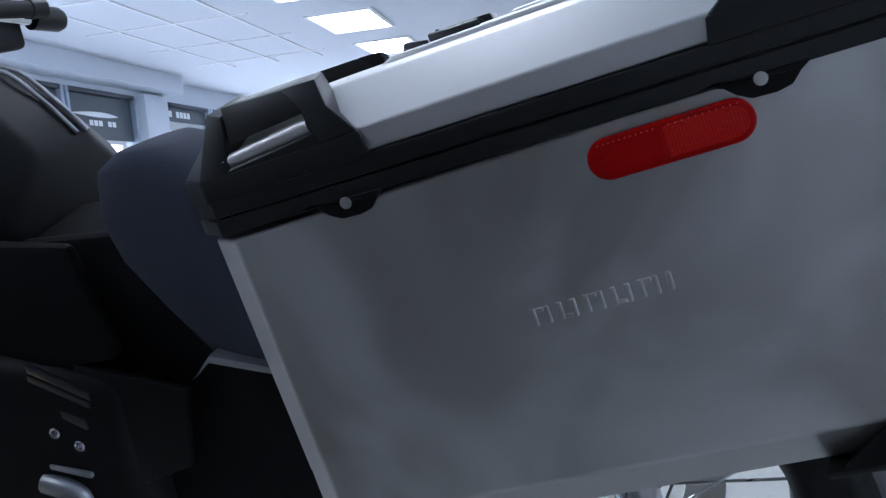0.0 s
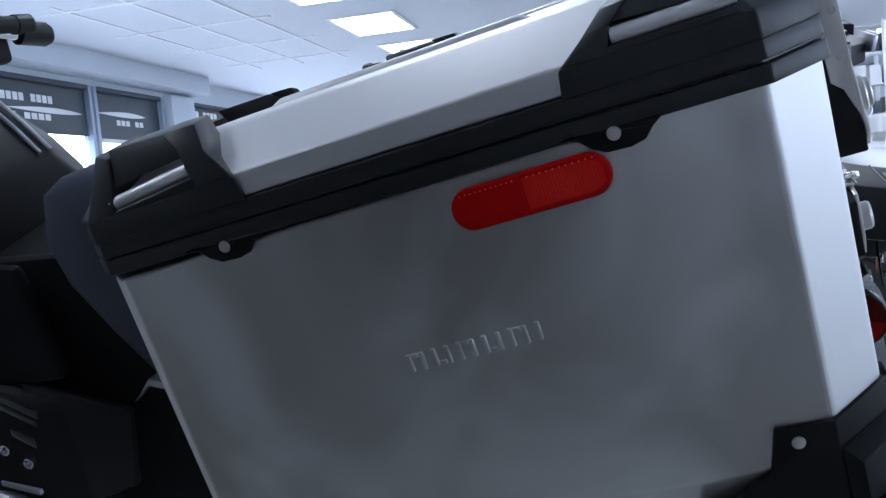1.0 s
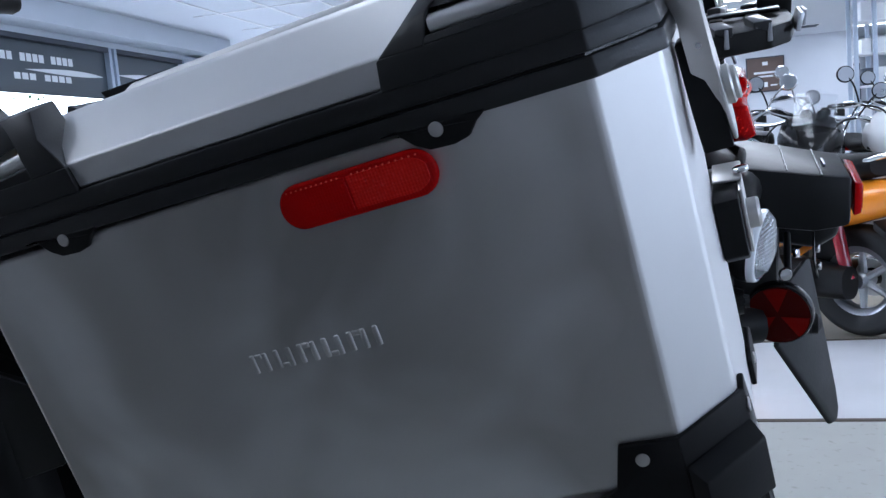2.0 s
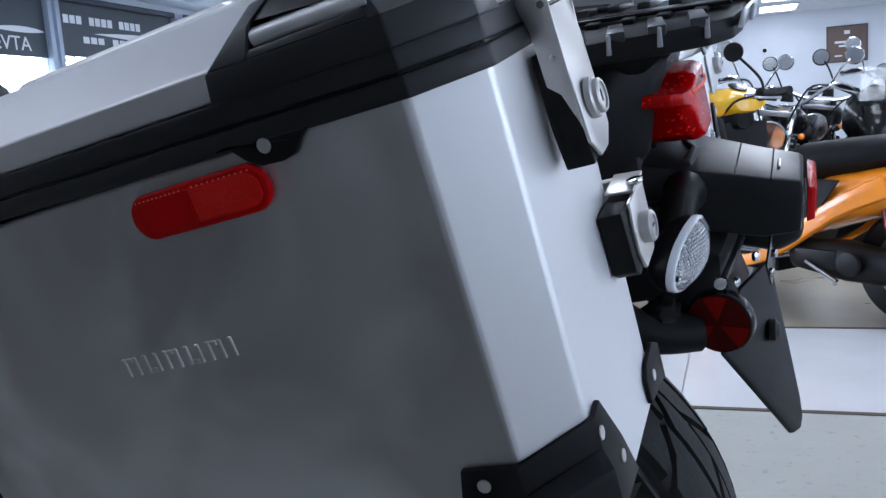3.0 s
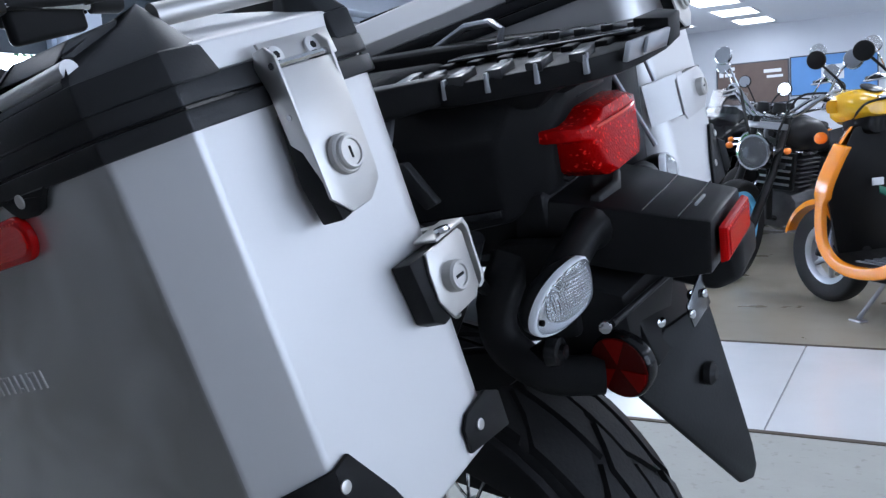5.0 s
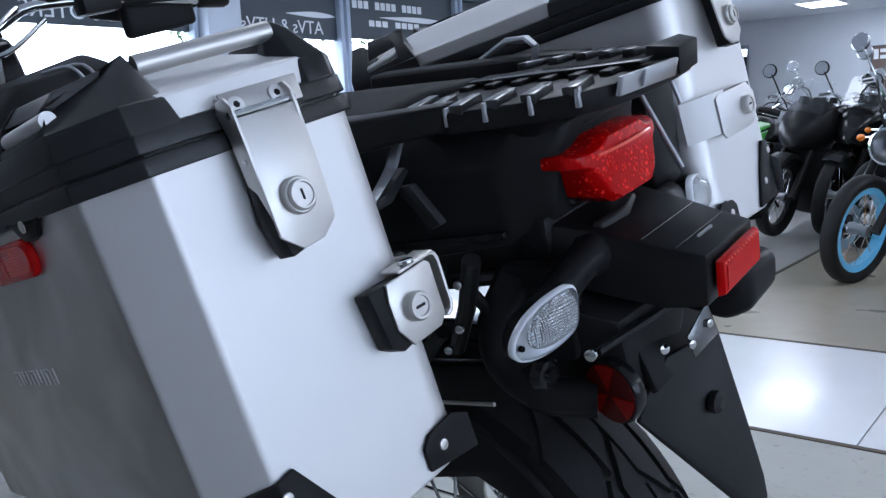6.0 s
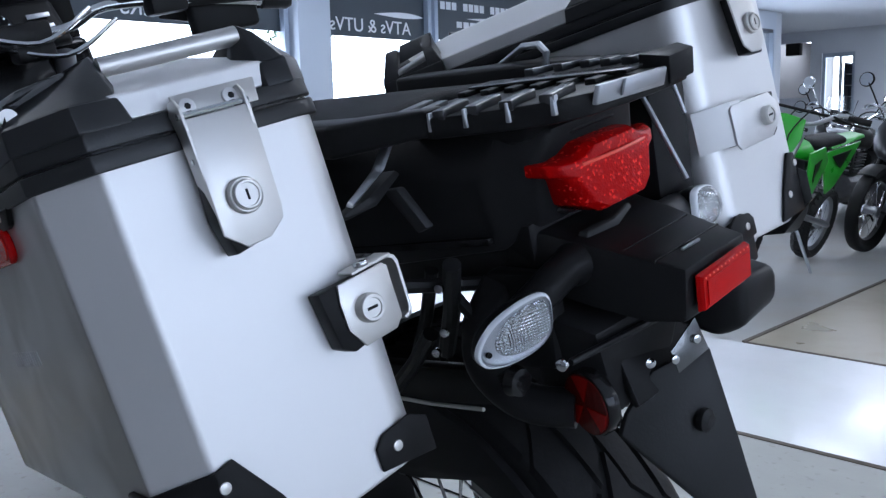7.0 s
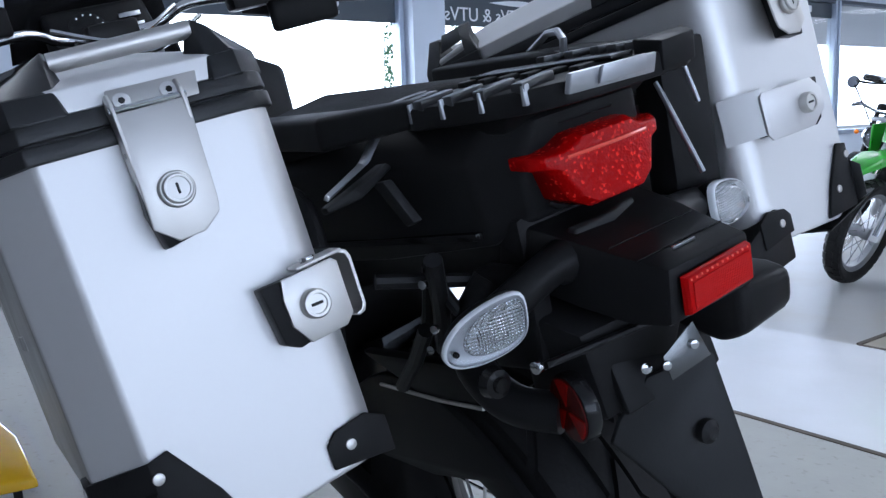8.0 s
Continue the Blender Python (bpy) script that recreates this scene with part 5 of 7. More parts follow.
    part("bracket_body", bevel(loft([[(0.500, -0.062, 0.60), (0.500, 0.060, 0.60), (0.500, 0.085, 0.72), (0.500, -0.070, 0.72)], [(0.566, -0.040, 0.615), (0.572, 0.030, 0.625), (0.575, 0.070, 0.70), (0.566, -0.055, 0.70)]]), 0.006), PLASTIC, mc, "black plate bracket body")
    part("hanger_arm", tube(smooth_path([(0.470, -0.060, 0.735), (0.462, -0.088, 0.700), (0.470, -0.098, 0.668), (0.505, -0.092, 0.640), (0.545, -0.070, 0.632)], 5), [0.020] * 6 + [0.018] * 10 + [0.018] * 5, 12), PLASTIC, mc, "black cast hanger arm")
    part("signal_bracket", bevel(prism([(0.462, -0.074, 0.752), (0.530, -0.066, 0.752), (0.526, -0.066, 0.662), (0.466, -0.074, 0.655), (0.450, -0.076, 0.700)], (0, 0.022, 0)), 0.006), PLASTIC, mc, "black signal bracket plate")
    part("bracket_rod", tube([(0.571, -0.096, 0.694), (0.579, 0.019, 0.688)], 0.0034, 8), SATIN, mc)
    part("rod_end", disc_on((0.568, -0.100, 0.6945), (0.2, -1, 0.05), 0.0055, 0.006, 12, 0.001), CHROME, mc)
    part("pivot", lathe([(0.0, 0.014), (0.006, 0.014), (0.007, 0.010), (0.012, 0.009), (0.014, 0.0), (0.0, -0.02)], 18, "X", (0.524, -0.118, 0.677)), GLOSS, mc)
    for p in ((0.588, 0.049, 0.656), (0.572, 0.004, 0.648)):
        part("bolt", disc_on(p, (0.9, -0.5, 0.2), 0.0052, 0.004, 12, 0.001), CHROME, mc)
    tab = part("bracket_tab", bevel(prism([(0.600, -0.002, 0.668), (0.604, 0.033, 0.687), (0.606, 0.046, 0.651), (0.604, 0.000, 0.647)], (0.002, -0.001, 0)), 0.0006), mat("polished_dark_plate", (0.16, 0.165, 0.17), rough=0.22, metal=1.0, var=0.1, scale=30.0), mc, "polished dark metal plate tab")
    for p in ((0.606, 0.028, 0.668), (0.604, -0.004, 0.662)):
        part("tab_bolt", disc_on(p, (0.95, -0.3, 0.1), 0.0042, 0.004, 12, 0.001), CHROME, tab)
    fl_pts = [(0.000, 0.643), (0.046, 0.650), (0.054, 0.648), (0.058, 0.600), (0.062, 0.550), (0.066, 0.490), (0.065, 0.466), (0.058, 0.455), (0.044, 0.457), (-0.040, 0.594), (-0.030, 0.612)]
    fp = [Vector((0.601 + (y - 0.032) * 0.478 - (z - 0.584) * 0.124, y, z)) for y, z in fl_pts]
    flap = part("mud_flap", bevel(prism(fp, (-0.006, 0, -0.001)), 0.002), FLAP, mc, "dark rubber mud flap")
    part("flap_stud", lathe([(0.0, 0.0), (0.011, 0.0), (0.011, 0.006), (0.006, 0.010), (0.0, 0.010)], 18, "X", (0.601, 0.032, 0.584)), RUBBER, flap)
    dc = Vector((0.563, -0.079, 0.644))
    dd = Vector((-0.20, -0.98, 0.0)).normalized()
    ref = part("round_reflector", disc_on(dc - dd * 0.016, dd, 0.0300, 0.014, 32, 0.003), GLOSS, mc, "round side reflector with segments painted lit red")
    part("reflector_face", disc_on(dc - dd * 0.002, dd, 0.0275, 0.001, 32), DEEP_RED, ref)
    a_, c_ = frame_at(dc, dd)
    # three segments coloured as if they threw light back
    for k in range(3):
        seg_pts = [dc + a_ * 0.003 * math.cos(k * 2.094 + 0.6) + c_ * 0.003 * math.sin(k * 2.094 + 0.6)]
        for j in range(7):
            an = k * 2.094 + 0.20 + j * 0.135
            seg_pts.append(dc + a_ * 0.0265 * math.cos(an) + c_ * 0.0265 * math.sin(an))
        part("lit_red_segment", prism([p - dd * 0.0008 for p in seg_pts], dd * 0.0012), SEGMENT, ref)
    part("reflector_arm", tube(smooth_path([dc - dd * 0.008, (0.552, -0.045, 0.648), (0.556, 0.0, 0.655)], 3), 0.008, 8), SATIN, mc)
    part("splash_guard", bevel(prism([(0.16, -0.070, 0.60), (0.30, -0.070, 0.622), (0.44, -0.062, 0.640), (0.475, -0.056, 0.628), (0.44, -0.060, 0.600), (0.30, -0.070, 0.575)], (0, 0.020, 0)), 0.006), PLASTIC, mc, "black plastic splash guard over the wheel")
    # seat and front half
    seat = part("seat", bevel(loft([
        [(-0.62, -0.02, 0.76), (-0.62, 0.08, 0.76), (-0.62, 0.10, 0.80), (-0.62, 0.03, 0.82), (-0.62, -0.04, 0.80)],
        [(-0.40, -0.10, 0.68), (-0.40, 0.16, 0.68), (-0.40, 0.16, 0.77), (-0.40, 0.03, 0.79), (-0.40, -0.10, 0.77)],
        [(-0.20, -0.09, 0.75), (-0.20, 0.15, 0.75), (-0.20, 0.14, 0.79), (-0.20, 0.03, 0.80), (-0.20, -0.08, 0.79)],
        [(-0.10, -0.10, 0.80), (-0.10, 0.16, 0.80), (-0.10, 0.15, 0.835), (-0.10, 0.03, 0.850), (-0.10, -0.09, 0.835)],
        [(0.04, -0.115, 0.84), (0.04, 0.175, 0.84), (0.04, 0.16, 0.880), (0.04, 0.03, 0.898), (0.04, -0.10, 0.880)],
        [(0.20, -0.115, 0.85), (0.20, 0.175, 0.85), (0.20, 0.155, 0.884), (0.20, 0.03, 0.900), (0.20, -0.095, 0.884)],
        [(0.325, -0.085, 0.865), (0.325, 0.145, 0.865), (0.32, 0.13, 0.890), (0.32, 0.03, 0.898), (0.32, -0.07, 0.890)]]), 0.016, 4), VINYL, mc, "black stepped vinyl seat", sharp=60)
    pad = []
    for z, cx, hx, hy in ((0.878, -0.226, 0.014, 0.110), (0.872, -0.230, 0.036, 0.145), (0.855, -0.236, 0.058, 0.168), (0.80, -0.226, 0.082, 0.182), (0.75, -0.204, 0.088, 0.188), (0.69, -0.163, 0.088, 0.188), (0.63, -0.120, 0.086, 0.184)):
        pad.append([(cx + hx * math.cos(a), -0.055 + hy * 0.5 * math.copysign(abs(math.sin(a)) ** 0.7, math.sin(a)), z) for a in [2 * math.pi * j / 28 for j in range(28)]])
    part("seat_bolster", loft(pad), PAD, seat, "rounded blue-grey seat bolster", sharp=70)
    part("tank", bevel(loft([
        [(-0.420, -0.11, 0.66), (-0.420, 0.17, 0.66), (-0.420, 0.165, 0.80), (-0.420, 0.09, 0.872), (-0.420, -0.03, 0.872), (-0.420, -0.105, 0.80)],
        [(-0.465, -0.14, 0.66), (-0.465, 0.20, 0.66), (-0.465, 0.195, 0.84), (-0.465, 0.09, 0.928), (-0.465, -0.03, 0.928), (-0.465, -0.13, 0.84)],
        [(-0.520, -0.16, 0.66), (-0.520, 0.22, 0.66), (-0.520, 0.22, 0.88), (-0.520, 0.10, 0.974), (-0.520, -0.04, 0.972), (-0.520, -0.15, 0.88)],
        [(-0.66, -0.22, 0.66), (-0.66, 0.28, 0.66), (-0.66, 0.28, 0.93), (-0.66, 0.16, 0.996), (-0.66, -0.06, 0.966), (-0.66, -0.21, 0.90)],
        [(-0.85, -0.25, 0.74), (-0.85, 0.31, 0.74), (-0.85, 0.30, 0.92), (-0.85, 0.16, 0.962), (-0.85, -0.10, 0.950), (-0.85, -0.24, 0.90)],
        [(-1.03, -0.20, 0.76), (-1.03, 0.26, 0.76), (-1.03, 0.24, 0.88), (-1.03, 0.12, 0.92), (-1.03, -0.06, 0.92), (-1.03, -0.18, 0.88)]]), 0.012, 3), TANK, mc, "satin black fuel tank", sharp=60)
    for y in (0.064, 0.086):
        part("tank_trim", tube(smooth_path([(-0.424, y, 0.882), (-0.468, y, 0.936), (-0.522, y, 0.979), (-0.62, y - 0.008, 0.977)], 4), 0.0030, 8), CASTING, mc, "pale tank trim line")
    part("side_cover", bevel(loft([[(-0.52, -0.15, 0.62), (-0.52, -0.11, 0.62), (-0.55, -0.10, 0.80), (-0.55, -0.14, 0.80)], [(-0.30, -0.15, 0.64), (-0.30, -0.12, 0.64), (-0.33, -0.12, 0.78), (-0.33, -0.14, 0.78)]]), 0.01), TANK, mc)
    part("frame_cover", bevel(prism([(-0.56, -0.105, 0.78), (-0.08, -0.105, 0.78), (0.08, -0.095, 0.74), (0.10, -0.095, 0.60), (0.00, -0.10, 0.45), (-0.20, -0.11, 0.36), (-0.40, -0.11, 0.36), (-0.56, -0.11, 0.45)], (0, 0.03, 0)), 0.01), TANK, mc, "black plastic frame cover")
    part("engine", bevel(loft([[(-0.30, -0.16, 0.30), (-0.30, 0.20, 0.30), (-0.30, 0.20, 0.62), (-0.30, -0.16, 0.62)], [(-0.62, -0.18, 0.24), (-0.62, 0.22, 0.24), (-0.62, 0.22, 0.70), (-0.62, -0.18, 0.70)], [(-0.95, -0.12, 0.28), (-0.95, 0.16, 0.28), (-0.95, 0.16, 0.72), (-0.95, -0.12, 0.72)]]), 0.03, 3), SATIN, mc)
    part("frame_plate", bevel(prism([(-0.36, -0.150, 0.46), (-0.24, -0.150, 0.50), (-0.22, -0.150, 0.60), (-0.36, -0.150, 0.64)], (0, 0.012, 0)), 0.003), SATIN, mc)
    for x0, z0, x1, z1, hh in ((-0.411, 0.648, -0.336, 0.608, 0.010), (-0.413, 0.636, -0.340, 0.597, 0.009), (-0.410, 0.606, -0.351, 0.574, 0.014)):
        part("foot_guard_slat", bevel(prism([(x0, -0.165, z0), (x1, -0.165, z1), (x1, -0.165, z1 - hh), (x0, -0.165, z0 - hh)], (0, 0.010, 0)), 0.002), RIB, mc, "worn grey foot guard slat")
    for p in ((-0.394, -0.164, 0.561), (-0.365, -0.164, 0.543)):
        part("bolt", join(lathe([(0.0040, 0.0), (0.0072, 0.0), (0.0072, -0.006), (0.0062, -0.007), (0.0040, -0.006)], 18, "Y", p, True), disc_on((p[0], p[1] - 0.001, p[2]), (0, -1, 0), 0.0042, 0.001, 6)), CHROME, mc)
    peg = part("foot_peg", bevel(prism([(-0.416, -0.170, 0.519), (-0.362, -0.170, 0.505), (-0.362, -0.170, 0.498), (-0.416, -0.170, 0.512)], (0, 0.050, 0)), 0.002), CASTING, mc, "grey metal foot peg bracket")
    part("peg_tube", tube(smooth_path([(-0.430, -0.165, 0.492), (-0.400, -0.170, 0.486), (-0.385, -0.165, 0.470), (-0.395, -0.160, 0.440)], 4), 0.014, 12), CASTING, peg)
    part("peg_rubber", bevel(box(-0.425, -0.385, -0.245, -0.175, 0.452, 0.472, 0.004), 0), RUBBER, peg)
    part("passenger_peg_arm", bevel(loft([[(-0.206, -0.156, 0.614), (-0.200, -0.156, 0.618), (-0.200, -0.144, 0.618), (-0.206, -0.144, 0.614)], [(-0.176, -0.162, 0.638), (-0.173, -0.162, 0.646), (-0.173, -0.140, 0.646), (-0.176, -0.140, 0.638)], [(-0.100, -0.162, 0.620), (-0.100, -0.162, 0.628), (-0.100, -0.140, 0.628), (-0.100, -0.140, 0.620)]]), 0.0015), CASTING, mc, "grey metal passenger peg arm")
    part("exhaust", tube(smooth_path([(-0.30, 0.16, 0.34), (-0.05, 0.19, 0.38), (0.12, 0.23, 0.47), (0.33, 0.26, 0.56)], 5), [0.024] * 6 + [0.045] * 10, 16), CASTING, mc, "grey metal silencer")
    # front: forks, fairing, screen, instruments, bars, mirrors
    for y in (CY - 0.10, CY + 0.10):
        part("fork_leg", tube([(-1.31, y, 0.335), (-1.02, y, 1.03)], [0.028, 0.024], 14), CASTING, mc)
    part("front_fairing", bevel(loft([[(-1.30, -0.02, 0.80), (-1.30, 0.08, 0.80), (-1.32, 0.10, 0.98), (-1.32, -0.04, 0.98)], [(-1.12, -0.14, 0.76), (-1.12, 0.20, 0.76), (-1.16, 0.20, 1.06), (-1.16, -0.14, 1.06)], [(-1.02, -0.16, 0.80), (-1.02, 0.22, 0.80), (-1.04, 0.20, 1.06), (-1.04, -0.14, 1.06)]]), 0.02, 3), GLOSS, mc)
    part("screen", bevel(loft([[(-1.14, -0.16, 1.06), (-1.18, 0.03, 1.07), (-1.14, 0.22, 1.06)], [(-1.06, -0.13, 1.26), (-1.10, 0.03, 1.30), (-1.06, 0.19, 1.26)], [(-1.055, -0.13, 1.26), (-1.095, 0.03, 1.30), (-1.055, 0.19, 1.26)], [(-1.135, -0.16, 1.06), (-1.175, 0.03, 1.07), (-1.135, 0.22, 1.06)]]), 0.0), GLOSS, mc)
    dash = part("instrument_panel", bevel(loft([[(-1.02, -0.10, 1.04), (-1.02, 0.16, 1.04), (-1.07, 0.15, 1.15), (-1.07, -0.09, 1.15)], [(-0.99, -0.09, 1.05), (-0.99, 0.15, 1.05), (-1.045, 0.14, 1.15), (-1.045, -0.08, 1.15)]]), 0.012, 3), PLASTIC, mc, "black instrument cluster")
    part("dial", disc_on((-1.013, 0.00, 1.10), (0.88, 0, 0.47), 0.042, 0.002, 24), GLOSS, dash)
    for k in range(9):
        a = -0.6 + k * 0.5
        c = Vector((-1.011, 0.00 + 0.034 * math.sin(a), 1.10 + 0.034 * math.cos(a) * 0.88))
        part("dial_mark", disc_on(c, (0.88, 0, 0.47), 0.0022, 0.002, 6), LETTER, dash)
    for z0 in (1.085, 1.110):
        part("display_bar", bevel(prism([(-1.0135 - (z0 - 1.1) * 0.5, 0.075, z0), (-1.0135 - (z0 - 1.1) * 0.5, 0.125, z0), (-1.0180 - (z0 - 1.1) * 0.5, 0.125, z0 + 0.010), (-1.0180 - (z0 - 1.1) * 0.5, 0.075, z0 + 0.010)], (0.003, 0, 0)), 0.0005), CASTING, dash)
    bar = smooth_path([(-0.80, -0.47, 1.055), (-0.85, -0.32, 1.085), (-0.91, -0.15, 1.105), (-0.94, -0.06, 1.075), (-0.94, 0.12, 1.075), (-0.91, 0.21, 1.105), (-0.85, 0.38, 1.085), (-0.80, 0.53, 1.055)], 5)
    hb = part("handlebar", tube(bar, 0.011, 12), CHROME, mc, "bent silver handlebar")
    for sgn in (-1, 1):
        yb = CY + sgn * 0.47
        part("switch_housing", bevel(box(-0.895, -0.835, min(CY + sgn * 0.25, CY + sgn * 0.34), max(CY + sgn * 0.25, CY + sgn * 0.34), 1.065, 1.13, 0.012), 0), SATIN, hb)
        part("fluid_cup", bevel(box(-0.93, -0.875, min(CY + sgn * 0.20, CY + sgn * 0.27), max(CY + sgn * 0.20, CY + sgn * 0.27), 1.105, 1.165, 0.008), 0), PLASTIC, hb)
        part("grip", tube([(-0.785, yb + sgn * 0.015, 1.0735), (-0.865, yb - sgn * 0.14, 1.0905)], 0.0165, 14), RUBBER, hb)
        part("bar_end", tube([(-0.780, yb + sgn * 0.045, 1.0725), (-0.787, yb + sgn * 0.012, 1.074)], [0.019, 0.019], 14), SATIN, hb)
        part("bar_weight", tube([(-0.800, yb + sgn * 0.030, 1.060), (-0.786, yb + sgn * 0.085, 1.050), (-0.783, yb + sgn * 0.095, 1.049)], [0.024, 0.024, 0.019], 16), SATIN, hb)
        part("lever", tube(smooth_path([(-0.90, yb - sgn * 0.16, 1.085), (-0.92, yb - sgn * 0.06, 1.07), (-0.89, yb + sgn * 0.01, 1.065)], 4), 0.006, 8, flat=1.6), CASTING, hb)
        part("hand_guard", bevel(loft([[(-0.93, yb - sgn * 0.17, 1.06), (-0.93, yb - sgn * 0.17, 1.13), (-0.92, yb - sgn * 0.17, 1.13), (-0.92, yb - sgn * 0.17, 1.06)], [(-0.96, yb - sgn * 0.06, 1.035), (-0.96, yb - sgn * 0.06, 1.135), (-0.95, yb - sgn * 0.06, 1.135), (-0.95, yb - sgn * 0.06, 1.035)], [(-0.86, yb + sgn * 0.055, 1.04), (-0.86, yb + sgn * 0.055, 1.105), (-0.85, yb + sgn * 0.055, 1.105), (-0.85, yb + sgn * 0.055, 1.04)]]), 0.003), PLASTIC, hb)
        part("lever_guard", bevel(loft([[(-0.90, yb - sgn * 0.12, 1.00), (-0.90, yb - sgn * 0.12, 1.08), (-0.87, yb - sgn * 0.12, 1.08), (-0.87, yb - sgn * 0.12, 1.00)], [(-0.85, yb + sgn * 0.03, 1.005), (-0.85, yb + sgn * 0.03, 1.06), (-0.82, yb + sgn * 0.03, 1.06), (-0.82, yb + sgn * 0.03, 1.005)]]), 0.012, 3), PLASTIC, hb)
        mr = part("mirror", tube(smooth_path([(-0.89, yb - sgn * 0.19, 1.10), (-0.90, yb - sgn * 0.15, 1.20), (-0.88, yb - sgn * 0.06, 1.255)], 4), 0.006, 8), SATIN, hb)
        part("mirror_head", bevel(loft([[(-0.885, yb - sgn * 0.08, 1.235), (-0.885, yb + sgn * 0.07, 1.245), (-0.885, yb + sgn * 0.06, 1.31), (-0.885, yb - sgn * 0.06, 1.305)], [(-0.865, yb - sgn * 0.085, 1.23), (-0.865, yb + sgn * 0.075, 1.24), (-0.865, yb + sgn * 0.065, 1.315), (-0.865, yb - sgn * 0.065, 1.31)]]), 0.006), PLASTIC, mr)
    for y0, y1, zz in ((-0.10, 0.17, 1.052), (-0.06, 0.22, 1.020)):
        part("brake_line", tube(smooth_path([(-0.90, y0, zz + 0.05), (-0.86, (y0 + y1) / 2, zz), (-0.90, y1, zz + 0.055)], 6), 0.0055, 8), CHROME, mc)
    part("handlebar_clamp", bevel(box(-0.97, -0.91, CY - 0.055, CY + 0.055, 1.05, 1.10, 0.008), 0), SATIN, mc)
    part("ignition_cover", bevel(box(-0.935, -0.87, CY - 0.04, CY + 0.04, 1.02, 1.055, 0.01), 0), SATIN, mc)
    # side stand
    part("side_stand", tube([(-0.42, -0.15, 0.33), (-0.36, -0.30, 0.075)], [0.014, 0.012], 10), SATIN, mc)
    part("stand_foot", bevel(box(-0.40, -0.32, -0.335, -0.275, 0.066, 0.076, 0.002), 0), SATIN, mc)
    return mc


motorcycle()

# ---------------------------------------------------------------- the other vehicles
def ell(c, rx, ry, rz, seg=18, rows=10):
    """A rounded pod."""
    rings = []
    for i in range(1, rows):
        a = math.pi * i / rows
        rings.append([(c[0] + rx * math.sin(a) * math.cos(2 * math.pi * j / seg), c[1] + ry * math.sin(a) * math.sin(2 * math.pi * j / seg), c[2] - rz * math.cos(a)) for j in range(seg)])
    return loft(rings)


def oval(x, y, z, hy, hz, n=14, flat=0.8):
    """A soft cross section across the bike."""
    r = []
    for j in range(n):
        a = 2 * math.pi * j / n
        c, s_ = math.cos(a), math.sin(a)
        r.append((x, y + hy * math.copysign(abs(c) ** flat, c), z + hz * math.copysign(abs(s_) ** flat, s_)))
    return r


def arc_fender(parent, name, cx, cz, r, a0, a1, w, material, label="", n=12):
    rings = []
    for i in range(n + 1):
        a = radians(a0 + (a1 - a0) * i / n)
        dx, dz = math.sin(a), math.cos(a)
        rings.append([(cx + dx * (r - 0.03), -w, cz + dz * (r - 0.03)), (cx + dx * (r - 0.006), -w * 0.85, cz + dz * (r - 0.006)), (cx + dx * r, 0, cz + dz * r), (cx + dx * (r - 0.006), w * 0.85, cz + dz * (r - 0.006)),
                      (cx + dx * (r - 0.03), w, cz + dz * (r - 0.03)), (cx + dx * (r - 0.010), w * 0.8, cz + dz * (r - 0.010)), (cx + dx * (r - 0.005), 0, cz + dz * (r - 0.005)), (cx + dx * (r - 0.010), -w * 0.8, cz + dz * (r - 0.010))])
    return part(name, loft(rings), material, parent, label, sharp=50)


def mirror_on(parent, base, mid, head, r, material, facing=(-1, 0, 0.1)):
    st = part("mirror_stalk", tube(smooth_path([base, mid, head], 5), 0.0055, 8), material, parent)
    f = Vector(facing).normalized()
    part("mirror_head", disc_on(Vector(head) - f * 0.008, f, r, 0.02, 22, 0.006), PLASTIC if material is not CHROME else CHROME, st)
    part("mirror_glass", disc_on(Vector(head) + f * 0.0125, f, r * 0.86, 0.001, 22), CHROME, st)


